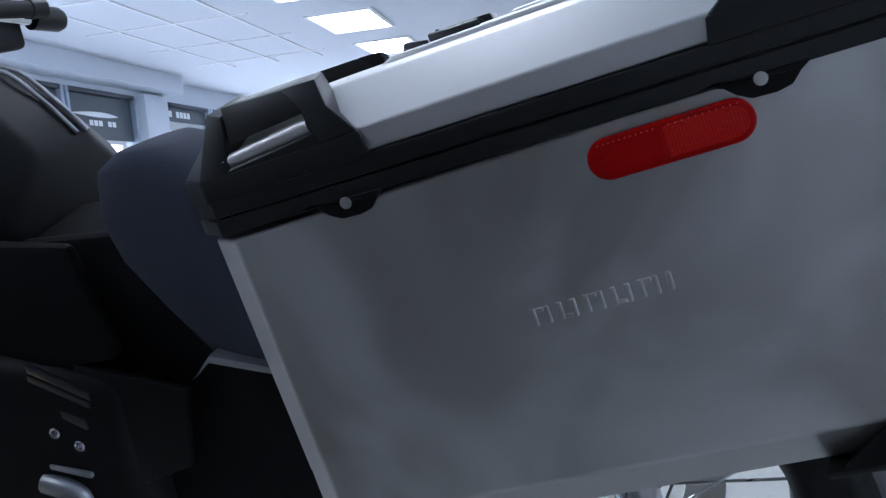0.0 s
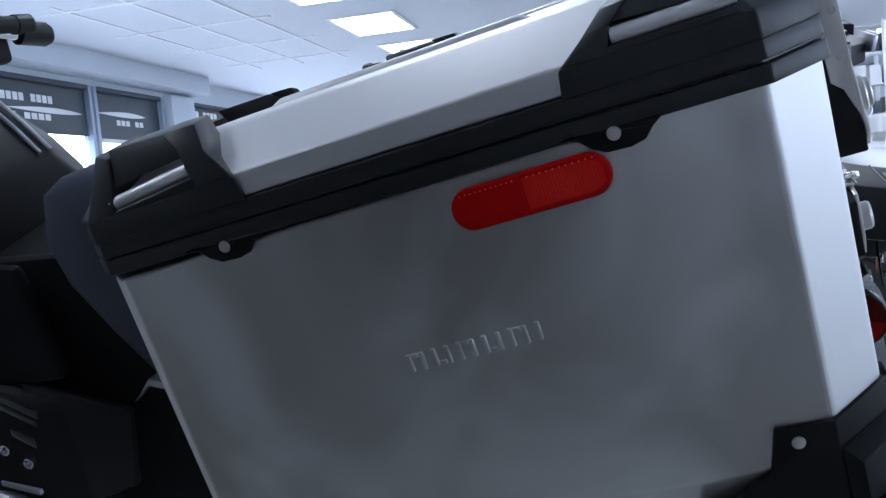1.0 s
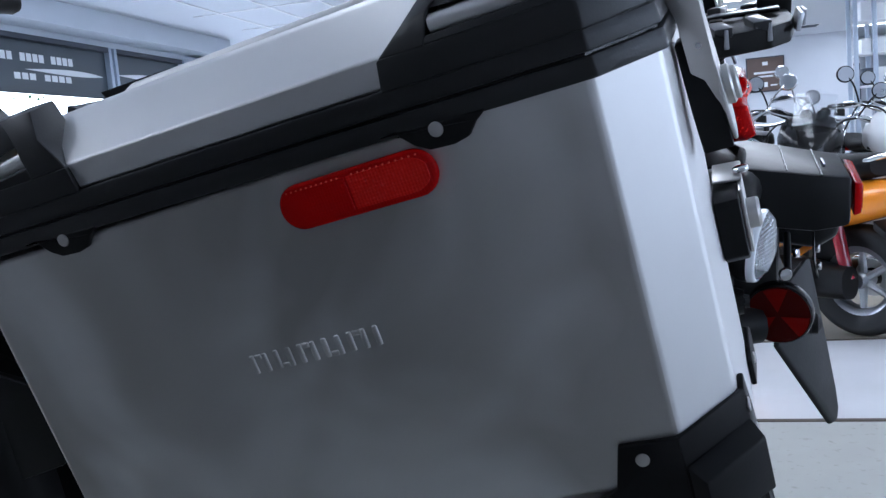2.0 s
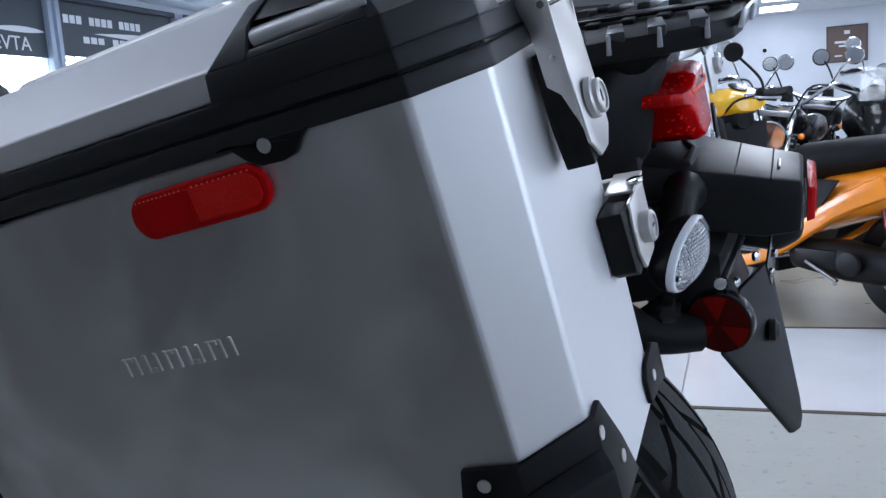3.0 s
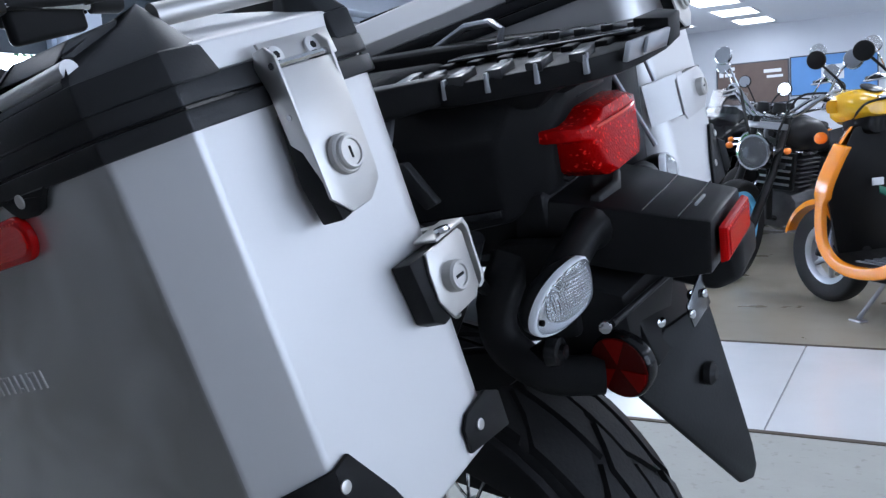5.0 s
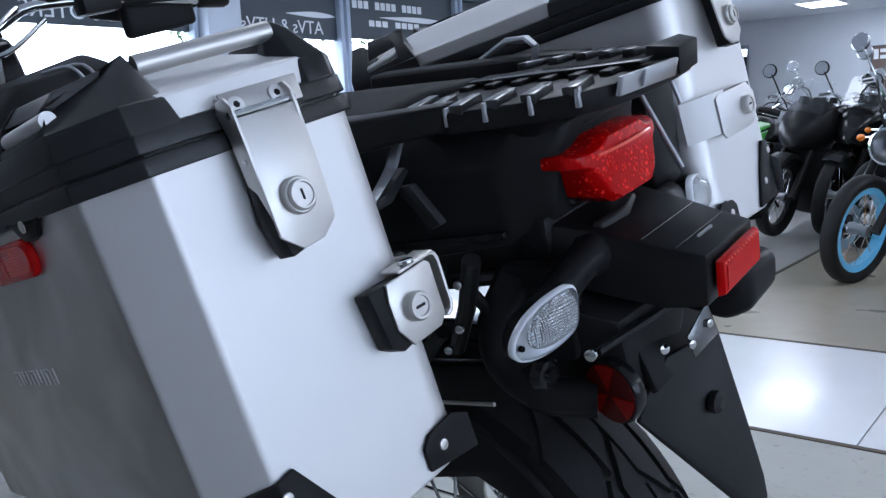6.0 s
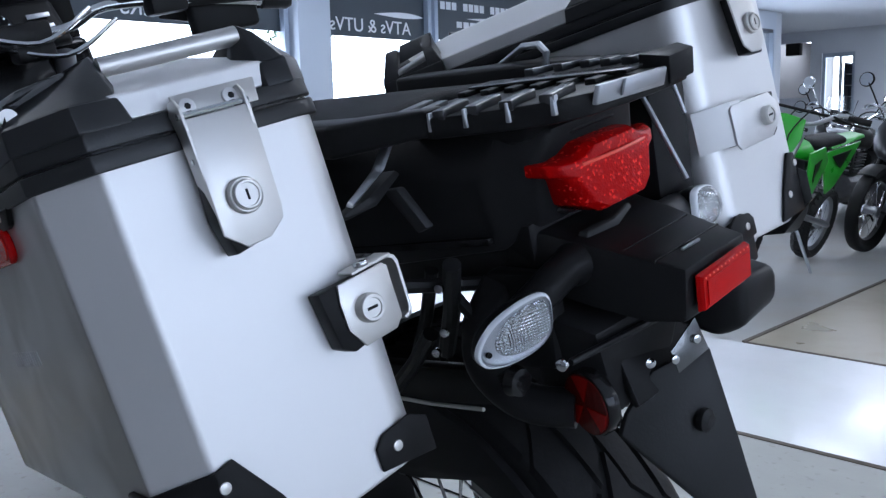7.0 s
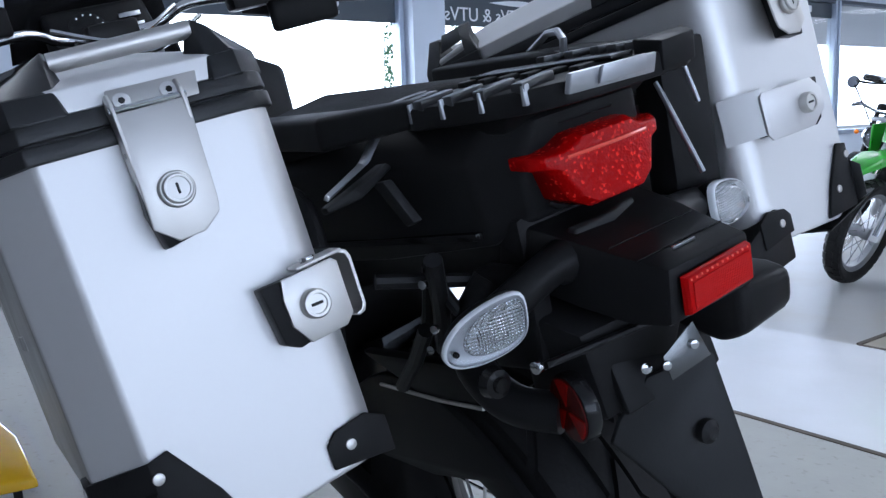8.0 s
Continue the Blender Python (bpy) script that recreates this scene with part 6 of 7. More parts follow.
def road_bike(m, paint, label, style="roadster", rim=CASTING, r=0.27):
    """A parked road motorcycle; x runs backwards from the front axle, y to its right."""
    b = thing("motorcycle", label, "motorcycle", m, group="parked motorcycles")
    fw = wheel(b, 0.0, r, r, 0.085, r * 0.78, 16, rim, RUBBER, 0.10, 0, name="front_wheel")
    if rim is BLUE_RIM:
        part("rim_band", lathe([(r * 0.785, -0.026), (r * 0.66, -0.020), (r * 0.66, 0.020), (r * 0.785, 0.026)], 40, "Y", (0, 0, r), True), rim, fw)
    wheel(b, 1.27, r, r, 0.14, r * 0.68, 16, rim, RUBBER, 0.12, 0, name="rear_wheel")
    hx, hz = 0.30, 0.80
    for y in (-0.085, 0.085):
        part("fork_leg", tube([(0.0, y, r), (0.19, y, 0.56), (hx, y, hz + 0.04)], [0.024, 0.020, 0.019], 12), CHROME if rim is CHROME else SATIN, b)
        part("shock", tube([(1.20, y * 1.5, r + 0.02), (1.03, y * 1.4, 0.58)], 0.024, 12), CHROME, b)
    part("triple_clamp", bevel(loft([[(hx - 0.05, -0.11, hz - 0.015), (hx - 0.05, 0.11, hz - 0.015), (hx - 0.05, 0.11, hz + 0.015), (hx - 0.05, -0.11, hz + 0.015)], [(hx + 0.05, -0.07, hz - 0.015), (hx + 0.05, 0.07, hz - 0.015), (hx + 0.05, 0.07, hz + 0.015), (hx + 0.05, -0.07, hz + 0.015)]]), 0.006), CASTING, b)
    if style != "cruiser":
        arc_fender(b, "front_fender", 0.0, r, r + 0.025, -35, 60, 0.065, paint)
    arc_fender(b, "rear_fender", 1.27, r, r + 0.04, -60, 75, 0.085, paint)
    lamp = part("headlight", lathe([(0.0, 0.10), (0.05, 0.095), (0.082, 0.055), (0.090, 0.010), (0.092, 0.0), (0.084, -0.002)], 28, "X", (hx - 0.175, 0, hz - 0.13)), CHROME, b, "round chrome headlight", sharp=60)
    part("headlight_lens", lathe([(0.083, 0.0), (0.070, -0.010), (0.040, -0.017), (0.0, -0.019)], 28, "X", (hx - 0.176, 0, hz - 0.13)), CLEAR, lamp, sharp=60)
    part("headlight_reflector", lathe([(0.0, 0.04), (0.04, 0.03), (0.07, 0.008), (0.072, 0.003), (0.04, 0.02), (0.0, 0.032)], 24, "X", (hx - 0.172, 0, hz - 0.13)), MIRROR_CUP, lamp)
    for y in (-0.16, 0.16) if style != "sport" else ():
        part("turn_signal", ell((hx - 0.13, y, hz - 0.11), 0.026, 0.018, 0.018), AMBER, b)
        part("signal_stalk", tube([(hx - 0.12, y, hz - 0.11), (hx - 0.05, y * 0.5, hz - 0.10)], 0.006, 6), CHROME, b)
    bh = 0.16 if style == "cruiser" else 0.07
    bar = smooth_path([(hx + 0.20, -0.38, hz + bh), (hx + 0.08, -0.27, hz + bh + 0.03), (hx + 0.02, -0.09, hz + 0.05), (hx + 0.02, 0.09, hz + 0.05), (hx + 0.08, 0.27, hz + bh + 0.03), (hx + 0.20, 0.38, hz + bh)], 5)
    hb = part("handlebar", tube(bar, 0.011, 10), CHROME, b)
    for s_ in (-1, 1):
        part("grip", tube([(hx + 0.21, s_ * 0.385, hz + bh), (hx + 0.115, s_ * 0.285, hz + bh + 0.026)], 0.017, 12), RUBBER, hb)
        part("lever", tube(smooth_path([(hx + 0.06, s_ * 0.24, hz + bh + 0.02), (hx + 0.08, s_ * 0.32, hz + bh), (hx + 0.16, s_ * 0.39, hz + bh - 0.01)], 3), 0.005, 6), CASTING, hb)
        mirror_on(hb, (hx + 0.07, s_ * 0.25, hz + bh + 0.03), (hx + 0.04, s_ * 0.30, hz + bh + 0.13), (hx + 0.06, s_ * 0.35, hz + bh + 0.19), 0.050, CHROME if style == "cruiser" else SATIN)
    for y in (-0.045, 0.045):
        part("gauge", lathe([(0.0, 0.05), (0.03, 0.045), (0.037, 0.0), (0.033, -0.004), (0.0, -0.004)], 20, "Z", (hx - 0.03, y, hz + 0.075)), SATIN, b)
    part("tank", bevel(loft([oval(hx + 0.08, 0, 0.74, 0.07, 0.055), oval(hx + 0.18, 0, 0.75, 0.135, 0.095), oval(hx + 0.34, 0, 0.74, 0.145, 0.10), oval(hx + 0.50, 0, 0.70, 0.10, 0.075), oval(hx + 0.56, 0, 0.675, 0.06, 0.045)]), 0.0), paint, b, sharp=60)
    part("filler_cap", disc_on((hx + 0.27, 0, 0.842), (0, 0, 1), 0.032, 0.01, 20, 0.003), CHROME, b)
    part("seat", bevel(loft([oval(hx + 0.53, 0, 0.665, 0.09, 0.035), oval(hx + 0.70, 0, 0.655, 0.135, 0.045), oval(hx + 0.88, 0, 0.68, 0.12, 0.05), oval(hx + 1.10, 0, 0.72, 0.08, 0.035)]), 0.0), VINYL, b, sharp=60)
    part("side_cover", bevel(loft([oval(hx + 0.50, 0, 0.55, 0.12, 0.07), oval(hx + 0.80, 0, 0.58, 0.11, 0.05)]), 0.004), paint, b)
    eng = part("crankcase", bevel(loft([oval(hx + 0.14, 0, 0.34, 0.12, 0.10), oval(hx + 0.30, 0, 0.33, 0.17, 0.14), oval(hx + 0.52, 0, 0.33, 0.16, 0.12), oval(hx + 0.62, 0, 0.36, 0.10, 0.08)]), 0.004), ENGINE, b, sharp=50)
    for k in range(7):
        z = 0.465 + k * 0.024
        part("cooling_fin", bevel(box(hx + 0.16 + k * 0.004, hx + 0.38 + k * 0.004, -0.105, 0.105, z, z + 0.010, 0.003, 1), 0), ENGINE, eng)
    part("cylinder_head", bevel(box(hx + 0.19, hx + 0.40, -0.095, 0.095, 0.632, 0.665, 0.012), 0), CHROME, eng)
    for s_ in (-1, 1):
        part("engine_cover", disc_on((hx + 0.38, s_ * 0.155, 0.33), (0, s_, 0), 0.085, 0.03, 24, 0.01), CHROME, eng)
    part("exhaust", tube(smooth_path([(hx + 0.15, 0.07, 0.60), (hx + 0.02, 0.10, 0.42), (hx + 0.12, 0.15, 0.22), (hx + 0.50, 0.18, 0.20), (hx + 1.15, 0.20, 0.28)], 5), [0.020] * 15 + [0.04] * 6, 14), CHROME, b, sharp=60)
    part("frame_tube", join(tube([(hx, 0, hz - 0.10), (hx + 0.08, 0, 0.30), (hx + 0.55, 0, 0.20)], 0.018, 10), tube([(hx, 0, hz - 0.04), (hx + 0.60, 0, 0.60), (hx + 1.05, 0, 0.66)], 0.018, 10)), SATIN, b)
    part("lower_clamp", bevel(box(hx - 0.10, hx - 0.02, -0.11, 0.11, hz - 0.215, hz - 0.185, 0.006), 0), SATIN, b)
    part("horn", disc_on((hx - 0.06, 0.05, hz - 0.26), (-1, 0, 0), 0.042, 0.03, 20, 0.006), SATIN, b)
    rad = part("oil_cooler", bevel(box(hx + 0.05, hx + 0.085, -0.12, 0.12, 0.46, 0.66, 0.006), 0), SATIN, b)
    for k in range(5):
        z = 0.485 + k * 0.036
        part("cooler_fin", box(hx + 0.042, hx + 0.052, -0.105, 0.105, z, z + 0.012, 0.002, 1), CASTING, rad)
    for s_ in (-1, 1):
        part("cable", tube(smooth_path([(hx + 0.06, s_ * 0.24, hz + bh + 0.02), (hx - 0.07, s_ * 0.15, hz + bh - 0.01), (hx - 0.08, s_ * 0.07, hz - 0.06), (hx + 0.06, s_ * 0.05, hz - 0.14)], 4), 0.006, 6), RUBBER, b)
        part("headlight_bracket", tube([(hx - 0.13, s_ * 0.088, hz - 0.13), (hx - 0.02, s_ * 0.092, hz - 0.10)], 0.010, 8), CHROME, b)
    for s_ in (-1, 1):
        part("swingarm", tube([(hx + 0.58, s_ * 0.09, 0.33), (1.27, s_ * 0.10, r)], 0.02, 8), SATIN, b)
    part("tail_lamp", ell((1.58, 0, 0.66), 0.03, 0.06, 0.035), TAIL, b)
    part("side_stand", tube([(hx + 0.40, -0.13, 0.24), (hx + 0.46, -0.25, 0.055)], 0.010, 8), SATIN, b)
    if style == "sport":
        part("front_cowl", bevel(loft([oval(hx - 0.24, 0, 0.66, 0.05, 0.06), oval(hx - 0.12, 0, 0.70, 0.15, 0.14), oval(hx + 0.05, 0, 0.74, 0.19, 0.17)]), 0.0), paint, b, sharp=60)
        part("screen", loft([[(hx - 0.13, -0.12, 0.82), (hx - 0.19, 0.0, 0.83), (hx - 0.13, 0.12, 0.82)], [(hx + 0.02, -0.12, 1.02), (hx - 0.03, 0.0, 1.05), (hx + 0.02, 0.12, 1.02)], [(hx + 0.024, -0.12, 1.02), (hx - 0.026, 0.0, 1.05), (hx + 0.024, 0.12, 1.02)], [(hx - 0.126, -0.12, 0.82), (hx - 0.186, 0.0, 0.83), (hx - 0.126, 0.12, 0.82)]]), CLEAR, b)
        part("side_fairing", bevel(loft([oval(hx - 0.02, 0, 0.48, 0.17, 0.16), oval(hx + 0.08, 0, 0.38, 0.20, 0.25), oval(hx + 0.30, 0, 0.33, 0.21, 0.25), oval(hx + 0.55, 0, 0.30, 0.17, 0.20)]), 0.0), paint, b, sharp=60)
    return b


def scooter(m):
    """A retro scooter; x runs backwards from the front axle, y to its right."""
    b = thing("scooter", "orange retro scooter with black seat on its side stand", "scooter", m)
    wheel(b, 0.0, 0.205, 0.205, 0.085, 0.125, 6, CASTING, RUBBER, 0.09, 0, cast=True, name="front_wheel")
    wheel(b, 1.02, 0.205, 0.205, 0.095, 0.125, 6, CASTING, RUBBER, 0.09, 0, cast=True, name="rear_wheel")
    arc_fender(b, "front_fender", 0.0, 0.205, 0.245, -70, 25, 0.065, ORANGE, "orange front mudguard")
    for y in (-0.06, 0.06):
        part("fork_leg", tube([(0.0, y, 0.205), (0.09, y, 0.46)], 0.018, 10), SATIN, b)
    # leg shield: orange outside, black inside
    sec = []
    for x, z, w in ((0.10, 0.30, 0.09), (0.085, 0.40, 0.15), (0.10, 0.52, 0.19), (0.13, 0.64, 0.16), (0.155, 0.74, 0.09)):
        sec.append([(x + 0.06, -w, z), (x + 0.005, -w * 0.6, z), (x - 0.02, 0, z), (x + 0.005, w * 0.6, z), (x + 0.06, w, z), (x + 0.072, w * 0.96, z), (x + 0.03, w * 0.55, z), (x + 0.012, 0, z), (x + 0.03, -w * 0.55, z), (x + 0.072, -w * 0.96, z)])
    part("leg_shield", bevel(loft(sec), 0.003), ORANGE, b, "glossy orange leg shield", sharp=50)
    part("inner_panel", bevel(loft([[(0.20, -0.135, 0.22), (0.20, 0.175, 0.22), (0.12, 0.09, 0.24), (0.12, -0.09, 0.24)], [(0.185, -0.183, 0.50), (0.185, 0.215, 0.50), (0.13, 0.10, 0.50), (0.13, -0.10, 0.50)], [(0.245, -0.095, 0.74), (0.245, 0.150, 0.74), (0.19, 0.06, 0.72), (0.19, -0.06, 0.72)]]), 0.008), PLASTIC, b)
    part("glove_label", bevel(box(0.205, 0.212, 0.02, 0.075, 0.50, 0.53, 0.002), 0), LETTER, b)
    part("green_tag", bevel(prism([(0.23, 0.03, 0.50), (0.27, 0.09, 0.47), (0.29, 0.085, 0.43), (0.24, 0.025, 0.47)], (0.004, 0, 0.002)), 0.001), mat("green_tag", (0.02, 0.16, 0.10), rough=0.4), b)
    # floor board
    fb = part("floor_board", bevel(loft([[(0.13, -0.11, 0.20), (0.13, 0.11, 0.20), (0.13, 0.11, 0.27), (0.13, -0.11, 0.27)], [(0.26, -0.175, 0.16), (0.26, 0.175, 0.16), (0.26, 0.175, 0.215), (0.26, -0.175, 0.215)], [(0.58, -0.175, 0.16), (0.58, 0.175, 0.16), (0.58, 0.175, 0.215), (0.58, -0.175, 0.215)]]), 0.01), PLASTIC, b, "dark grey ribbed floor board")
    for k in range(7):
        y = -0.13 + k * 0.042
        part("floor_rib", bevel(box(0.28, 0.56, y, y + 0.016, 0.2155, 0.222, 0.002, 1), 0), STRIP, fb)
    for s_ in (-1, 1):
        # one orange band runs from the shield's top down its edge and along the floor to the rear body
        way = smooth_path([(0.228, s_ * 0.140, 0.672), (0.212, s_ * 0.172, 0.600), (0.190, s_ * 0.200, 0.500), (0.165, s_ * 0.195, 0.370), (0.175, s_ * 0.185, 0.265), (0.270, s_ * 0.187, 0.198), (0.440, s_ * 0.188, 0.195), (0.600, s_ * 0.190, 0.265), (0.840, s_ * 0.184, 0.420), (1.020, s_ * 0.160, 0.500)], 5)
        if s_ > 0:
            way = way[22:]
        n_ = len(way)
        rings = []
        for i, p in enumerate(way):
            q = way[min(i + 1, n_ - 1)] - way[max(i - 1, 0)]
            q.normalize()
            up = Vector((-q.z, 0, q.x)).normalized()
            k_ = i if s_ < 0 else i + 22
            hh = 0.042 if k_ < 12 else 0.026 if k_ < 30 else 0.026 + 0.0012 * (k_ - 30)
            sd = Vector((0, s_ * 0.012, 0))
            rings.append([p + up * hh - sd, p + up * hh * 0.8 + sd, p - up * hh * 0.8 + sd, p - up * hh - sd])
        part("edge_band", bevel(loft(rings), 0.004), ORANGE, b, "glossy orange body edge", sharp=50)
    # head
    part("headset", bevel(loft([oval(0.08, 0, 0.80, 0.06, 0.045), oval(0.13, 0, 0.815, 0.12, 0.07), oval(0.22, 0, 0.822, 0.150, 0.062), oval(0.29, 0, 0.815, 0.08, 0.035)]), 0.0), YELLOW, b, "yellow-orange handlebar cover", sharp=60)
    part("headset_wing", bevel(loft([oval(0.20, -0.17, 0.82, 0.02, 0.025), oval(0.20, 0.17, 0.82, 0.02, 0.025)]), 0.0), YELLOW, b)
    part("speedometer", disc_on((0.225, 0, 0.880), (0.4, 0, 0.9), 0.042, 0.008, 22, 0.003), GLOSS, b)
    lamp = part("headlight", lathe([(0.0, 0.06), (0.06, 0.05), (0.072, 0.0), (0.066, -0.004), (0.04, -0.016), (0.0, -0.02)], 24, "X", (0.085, 0, 0.815)), CLEAR, b)
    # the steering stands on its lock
    ca, sa = math.cos(math.radians(74)), math.sin(math.radians(74))

    def turned(x, y, z):
        return (0.21 + (x - 0.21) * ca - y * sa, (x - 0.21) * sa + y * ca, z)

    bar = part("handlebar", tube([turned(0.245, -0.32, 0.850), turned(0.21, -0.16, 0.840), turned(0.21, 0.16, 0.840), turned(0.245, 0.32, 0.850)], 0.012, 10), CHROME, b)
    for s_ in (-1, 1):
        part("grip", tube([turned(0.248, s_ * 0.335, 0.851), turned(0.222, s_ * 0.215, 0.844)], 0.0175, 12), RUBBER, bar)
        part("lever", tube(smooth_path([turned(0.19, s_ * 0.19, 0.835), turned(0.17, s_ * 0.27, 0.83), turned(0.20, s_ * 0.35, 0.825)], 3), 0.006, 6), CASTING, bar)
        part("switch_pod", ell(turned(0.215, s_ * 0.19, 0.845), 0.026, 0.026, 0.028), PLASTIC, bar)
        bx, by, bz = turned(0.22, s_ * 0.20, 0.855)
        mirror_on(bar, (bx, by, bz), (bx - 0.012, by - 0.012, bz + 0.06), (bx - 0.08, by - 0.078, bz + 0.165), 0.039, SATIN, (-0.55, 0.8, 0.1))
        part("cable", tube(smooth_path([turned(0.19, s_ * 0.18, 0.84), turned(0.13, s_ * 0.13, 0.82), (0.17, s_ * 0.06, 0.74)], 4), 0.005, 6), RUBBER, bar)
    part("steering_neck", bevel(loft([oval(0.15, 0, 0.755, 0.07, 0.05), oval(0.21, 0, 0.755, 0.085, 0.055), oval(0.265, 0, 0.75, 0.05, 0.04)]), 0.0), PLASTIC, b, sharp=60)
    part("front_turn_signal", ell((0.10, -0.13, 0.70), 0.02, 0.03, 0.025), AMBER, b)
    part("front_turn_signal", ell((0.10, 0.13, 0.70), 0.02, 0.03, 0.025), AMBER, b)
    # rear body
    part("rear_body", bevel(loft([oval(0.60, 0, 0.38, 0.13, 0.10), oval(0.74, 0, 0.43, 0.170, 0.105), oval(0.98, 0, 0.485, 0.160, 0.085), oval(1.20, 0, 0.52, 0.09, 0.06), oval(1.26, 0, 0.54, 0.05, 0.035)]), 0.0), ORANGE, b, "glossy orange rear body", sharp=60)
    part("body_inset", bevel(loft([oval(0.575, 0, 0.36, 0.115, 0.13), oval(0.62, 0, 0.38, 0.14, 0.15)]), 0.004), PLASTIC, b)
    for s_ in (-1, 1):
        part("side_badge", bevel(box(0.80, 0.92, s_ * 0.176 - 0.003, s_ * 0.176 + 0.003, 0.42, 0.44, 0.002, 1), 0), CHROME, b)
        part("side_inset", bevel(prism([(0.50, s_ * 0.150, 0.53), (0.86, s_ * 0.176, 0.52), (0.70, s_ * 0.176, 0.32), (0.56, s_ * 0.150, 0.23)], (0, s_ * 0.012, 0)), 0.004), PLASTIC, b)
    part("seat", bevel(loft([oval(0.47, 0, 0.555, 0.09, 0.05), oval(0.62, 0, 0.575, 0.15, 0.075), oval(0.88, 0, 0.605, 0.15, 0.065), oval(1.12, 0, 0.625, 0.10, 0.04)]), 0.0), VINYL, b, "smooth black scooter seat", sharp=60)
    part("tail_rack", tube(smooth_path([(1.02, -0.09, 0.62), (1.18, -0.08, 0.66), (1.25, 0.0, 0.66), (1.18, 0.08, 0.66), (1.02, 0.09, 0.62)], 4), 0.009, 8), CHROME, b)
    part("tail_lamp", ell((1.265, 0, 0.575), 0.03, 0.055, 0.035), TAIL, b)
    for s_ in (-1, 1):
        part("rear_signal", ell((1.24, s_ * 0.10, 0.53), 0.03, 0.025, 0.022), RED, b)
    part("plate", bevel(prism([(1.27, -0.09, 0.44), (1.27, 0.09, 0.44), (1.25, 0.09, 0.34), (1.25, -0.09, 0.34)], (0.004, 0, 0)), 0.001), SATIN, b)
    part("number_bar", bevel(prism([(1.277, -0.07, 0.415), (1.277, 0.07, 0.415), (1.271, 0.07, 0.385), (1.271, -0.07, 0.385)], (0.002, 0, 0)), 0.0), LETTER, b)
    part("rear_mudguard", bevel(loft([[(1.10, -0.06, 0.40), (1.10, 0.06, 0.40), (1.10, 0.06, 0.43), (1.10, -0.06, 0.43)], [(1.28, -0.07, 0.25), (1.28, 0.07, 0.25), (1.29, 0.07, 0.27), (1.29, -0.07, 0.27)]]), 0.004), PLASTIC, b)
    part("engine", bevel(loft([oval(0.62, -0.10, 0.235, 0.06, 0.06), oval(0.85, -0.12, 0.225, 0.06, 0.075), oval(1.04, -0.11, 0.21, 0.05, 0.06)]), 0.0), SATIN, b, "black cast engine case", sharp=60)
    part("fan_cover", disc_on((0.90, -0.178, 0.225), (0, -1, 0), 0.045, 0.02, 22, 0.005), SATIN, b)
    part("belt_cover", bevel(box(0.66, 0.84, -0.180, -0.165, 0.195, 0.265, 0.006), 0), SATIN, b)
    part("kick_lever", tube([(0.72, -0.19, 0.22), (0.86, -0.20, 0.16), (0.88, -0.235, 0.16)], 0.008, 8), CHROME, b)
    part("silencer", tube(smooth_path([(0.66, 0.10, 0.17), (0.80, 0.14, 0.19), (1.16, 0.15, 0.25)], 4), [0.022] * 4 + [0.055] * 5, 16), SATIN, b)
    part("heat_shield", bevel(box(0.86, 1.10, 0.195, 0.205, 0.19, 0.26, 0.003), 0), CHROME, b)
    part("shock", tube([(1.02, -0.09, 0.22), (0.98, -0.09, 0.42)], 0.024, 12), RED_PAINT, b)
    stand = part("side_stand", tube([(0.42, -0.10, 0.17), (0.36, -0.19, 0.012)], 0.009, 8), CASTING, b)
    part("stand_foot", bevel(box(0.33, 0.39, -0.21, -0.17, 0.002, 0.010, 0.002, 1), 0), CASTING, stand)
    return b


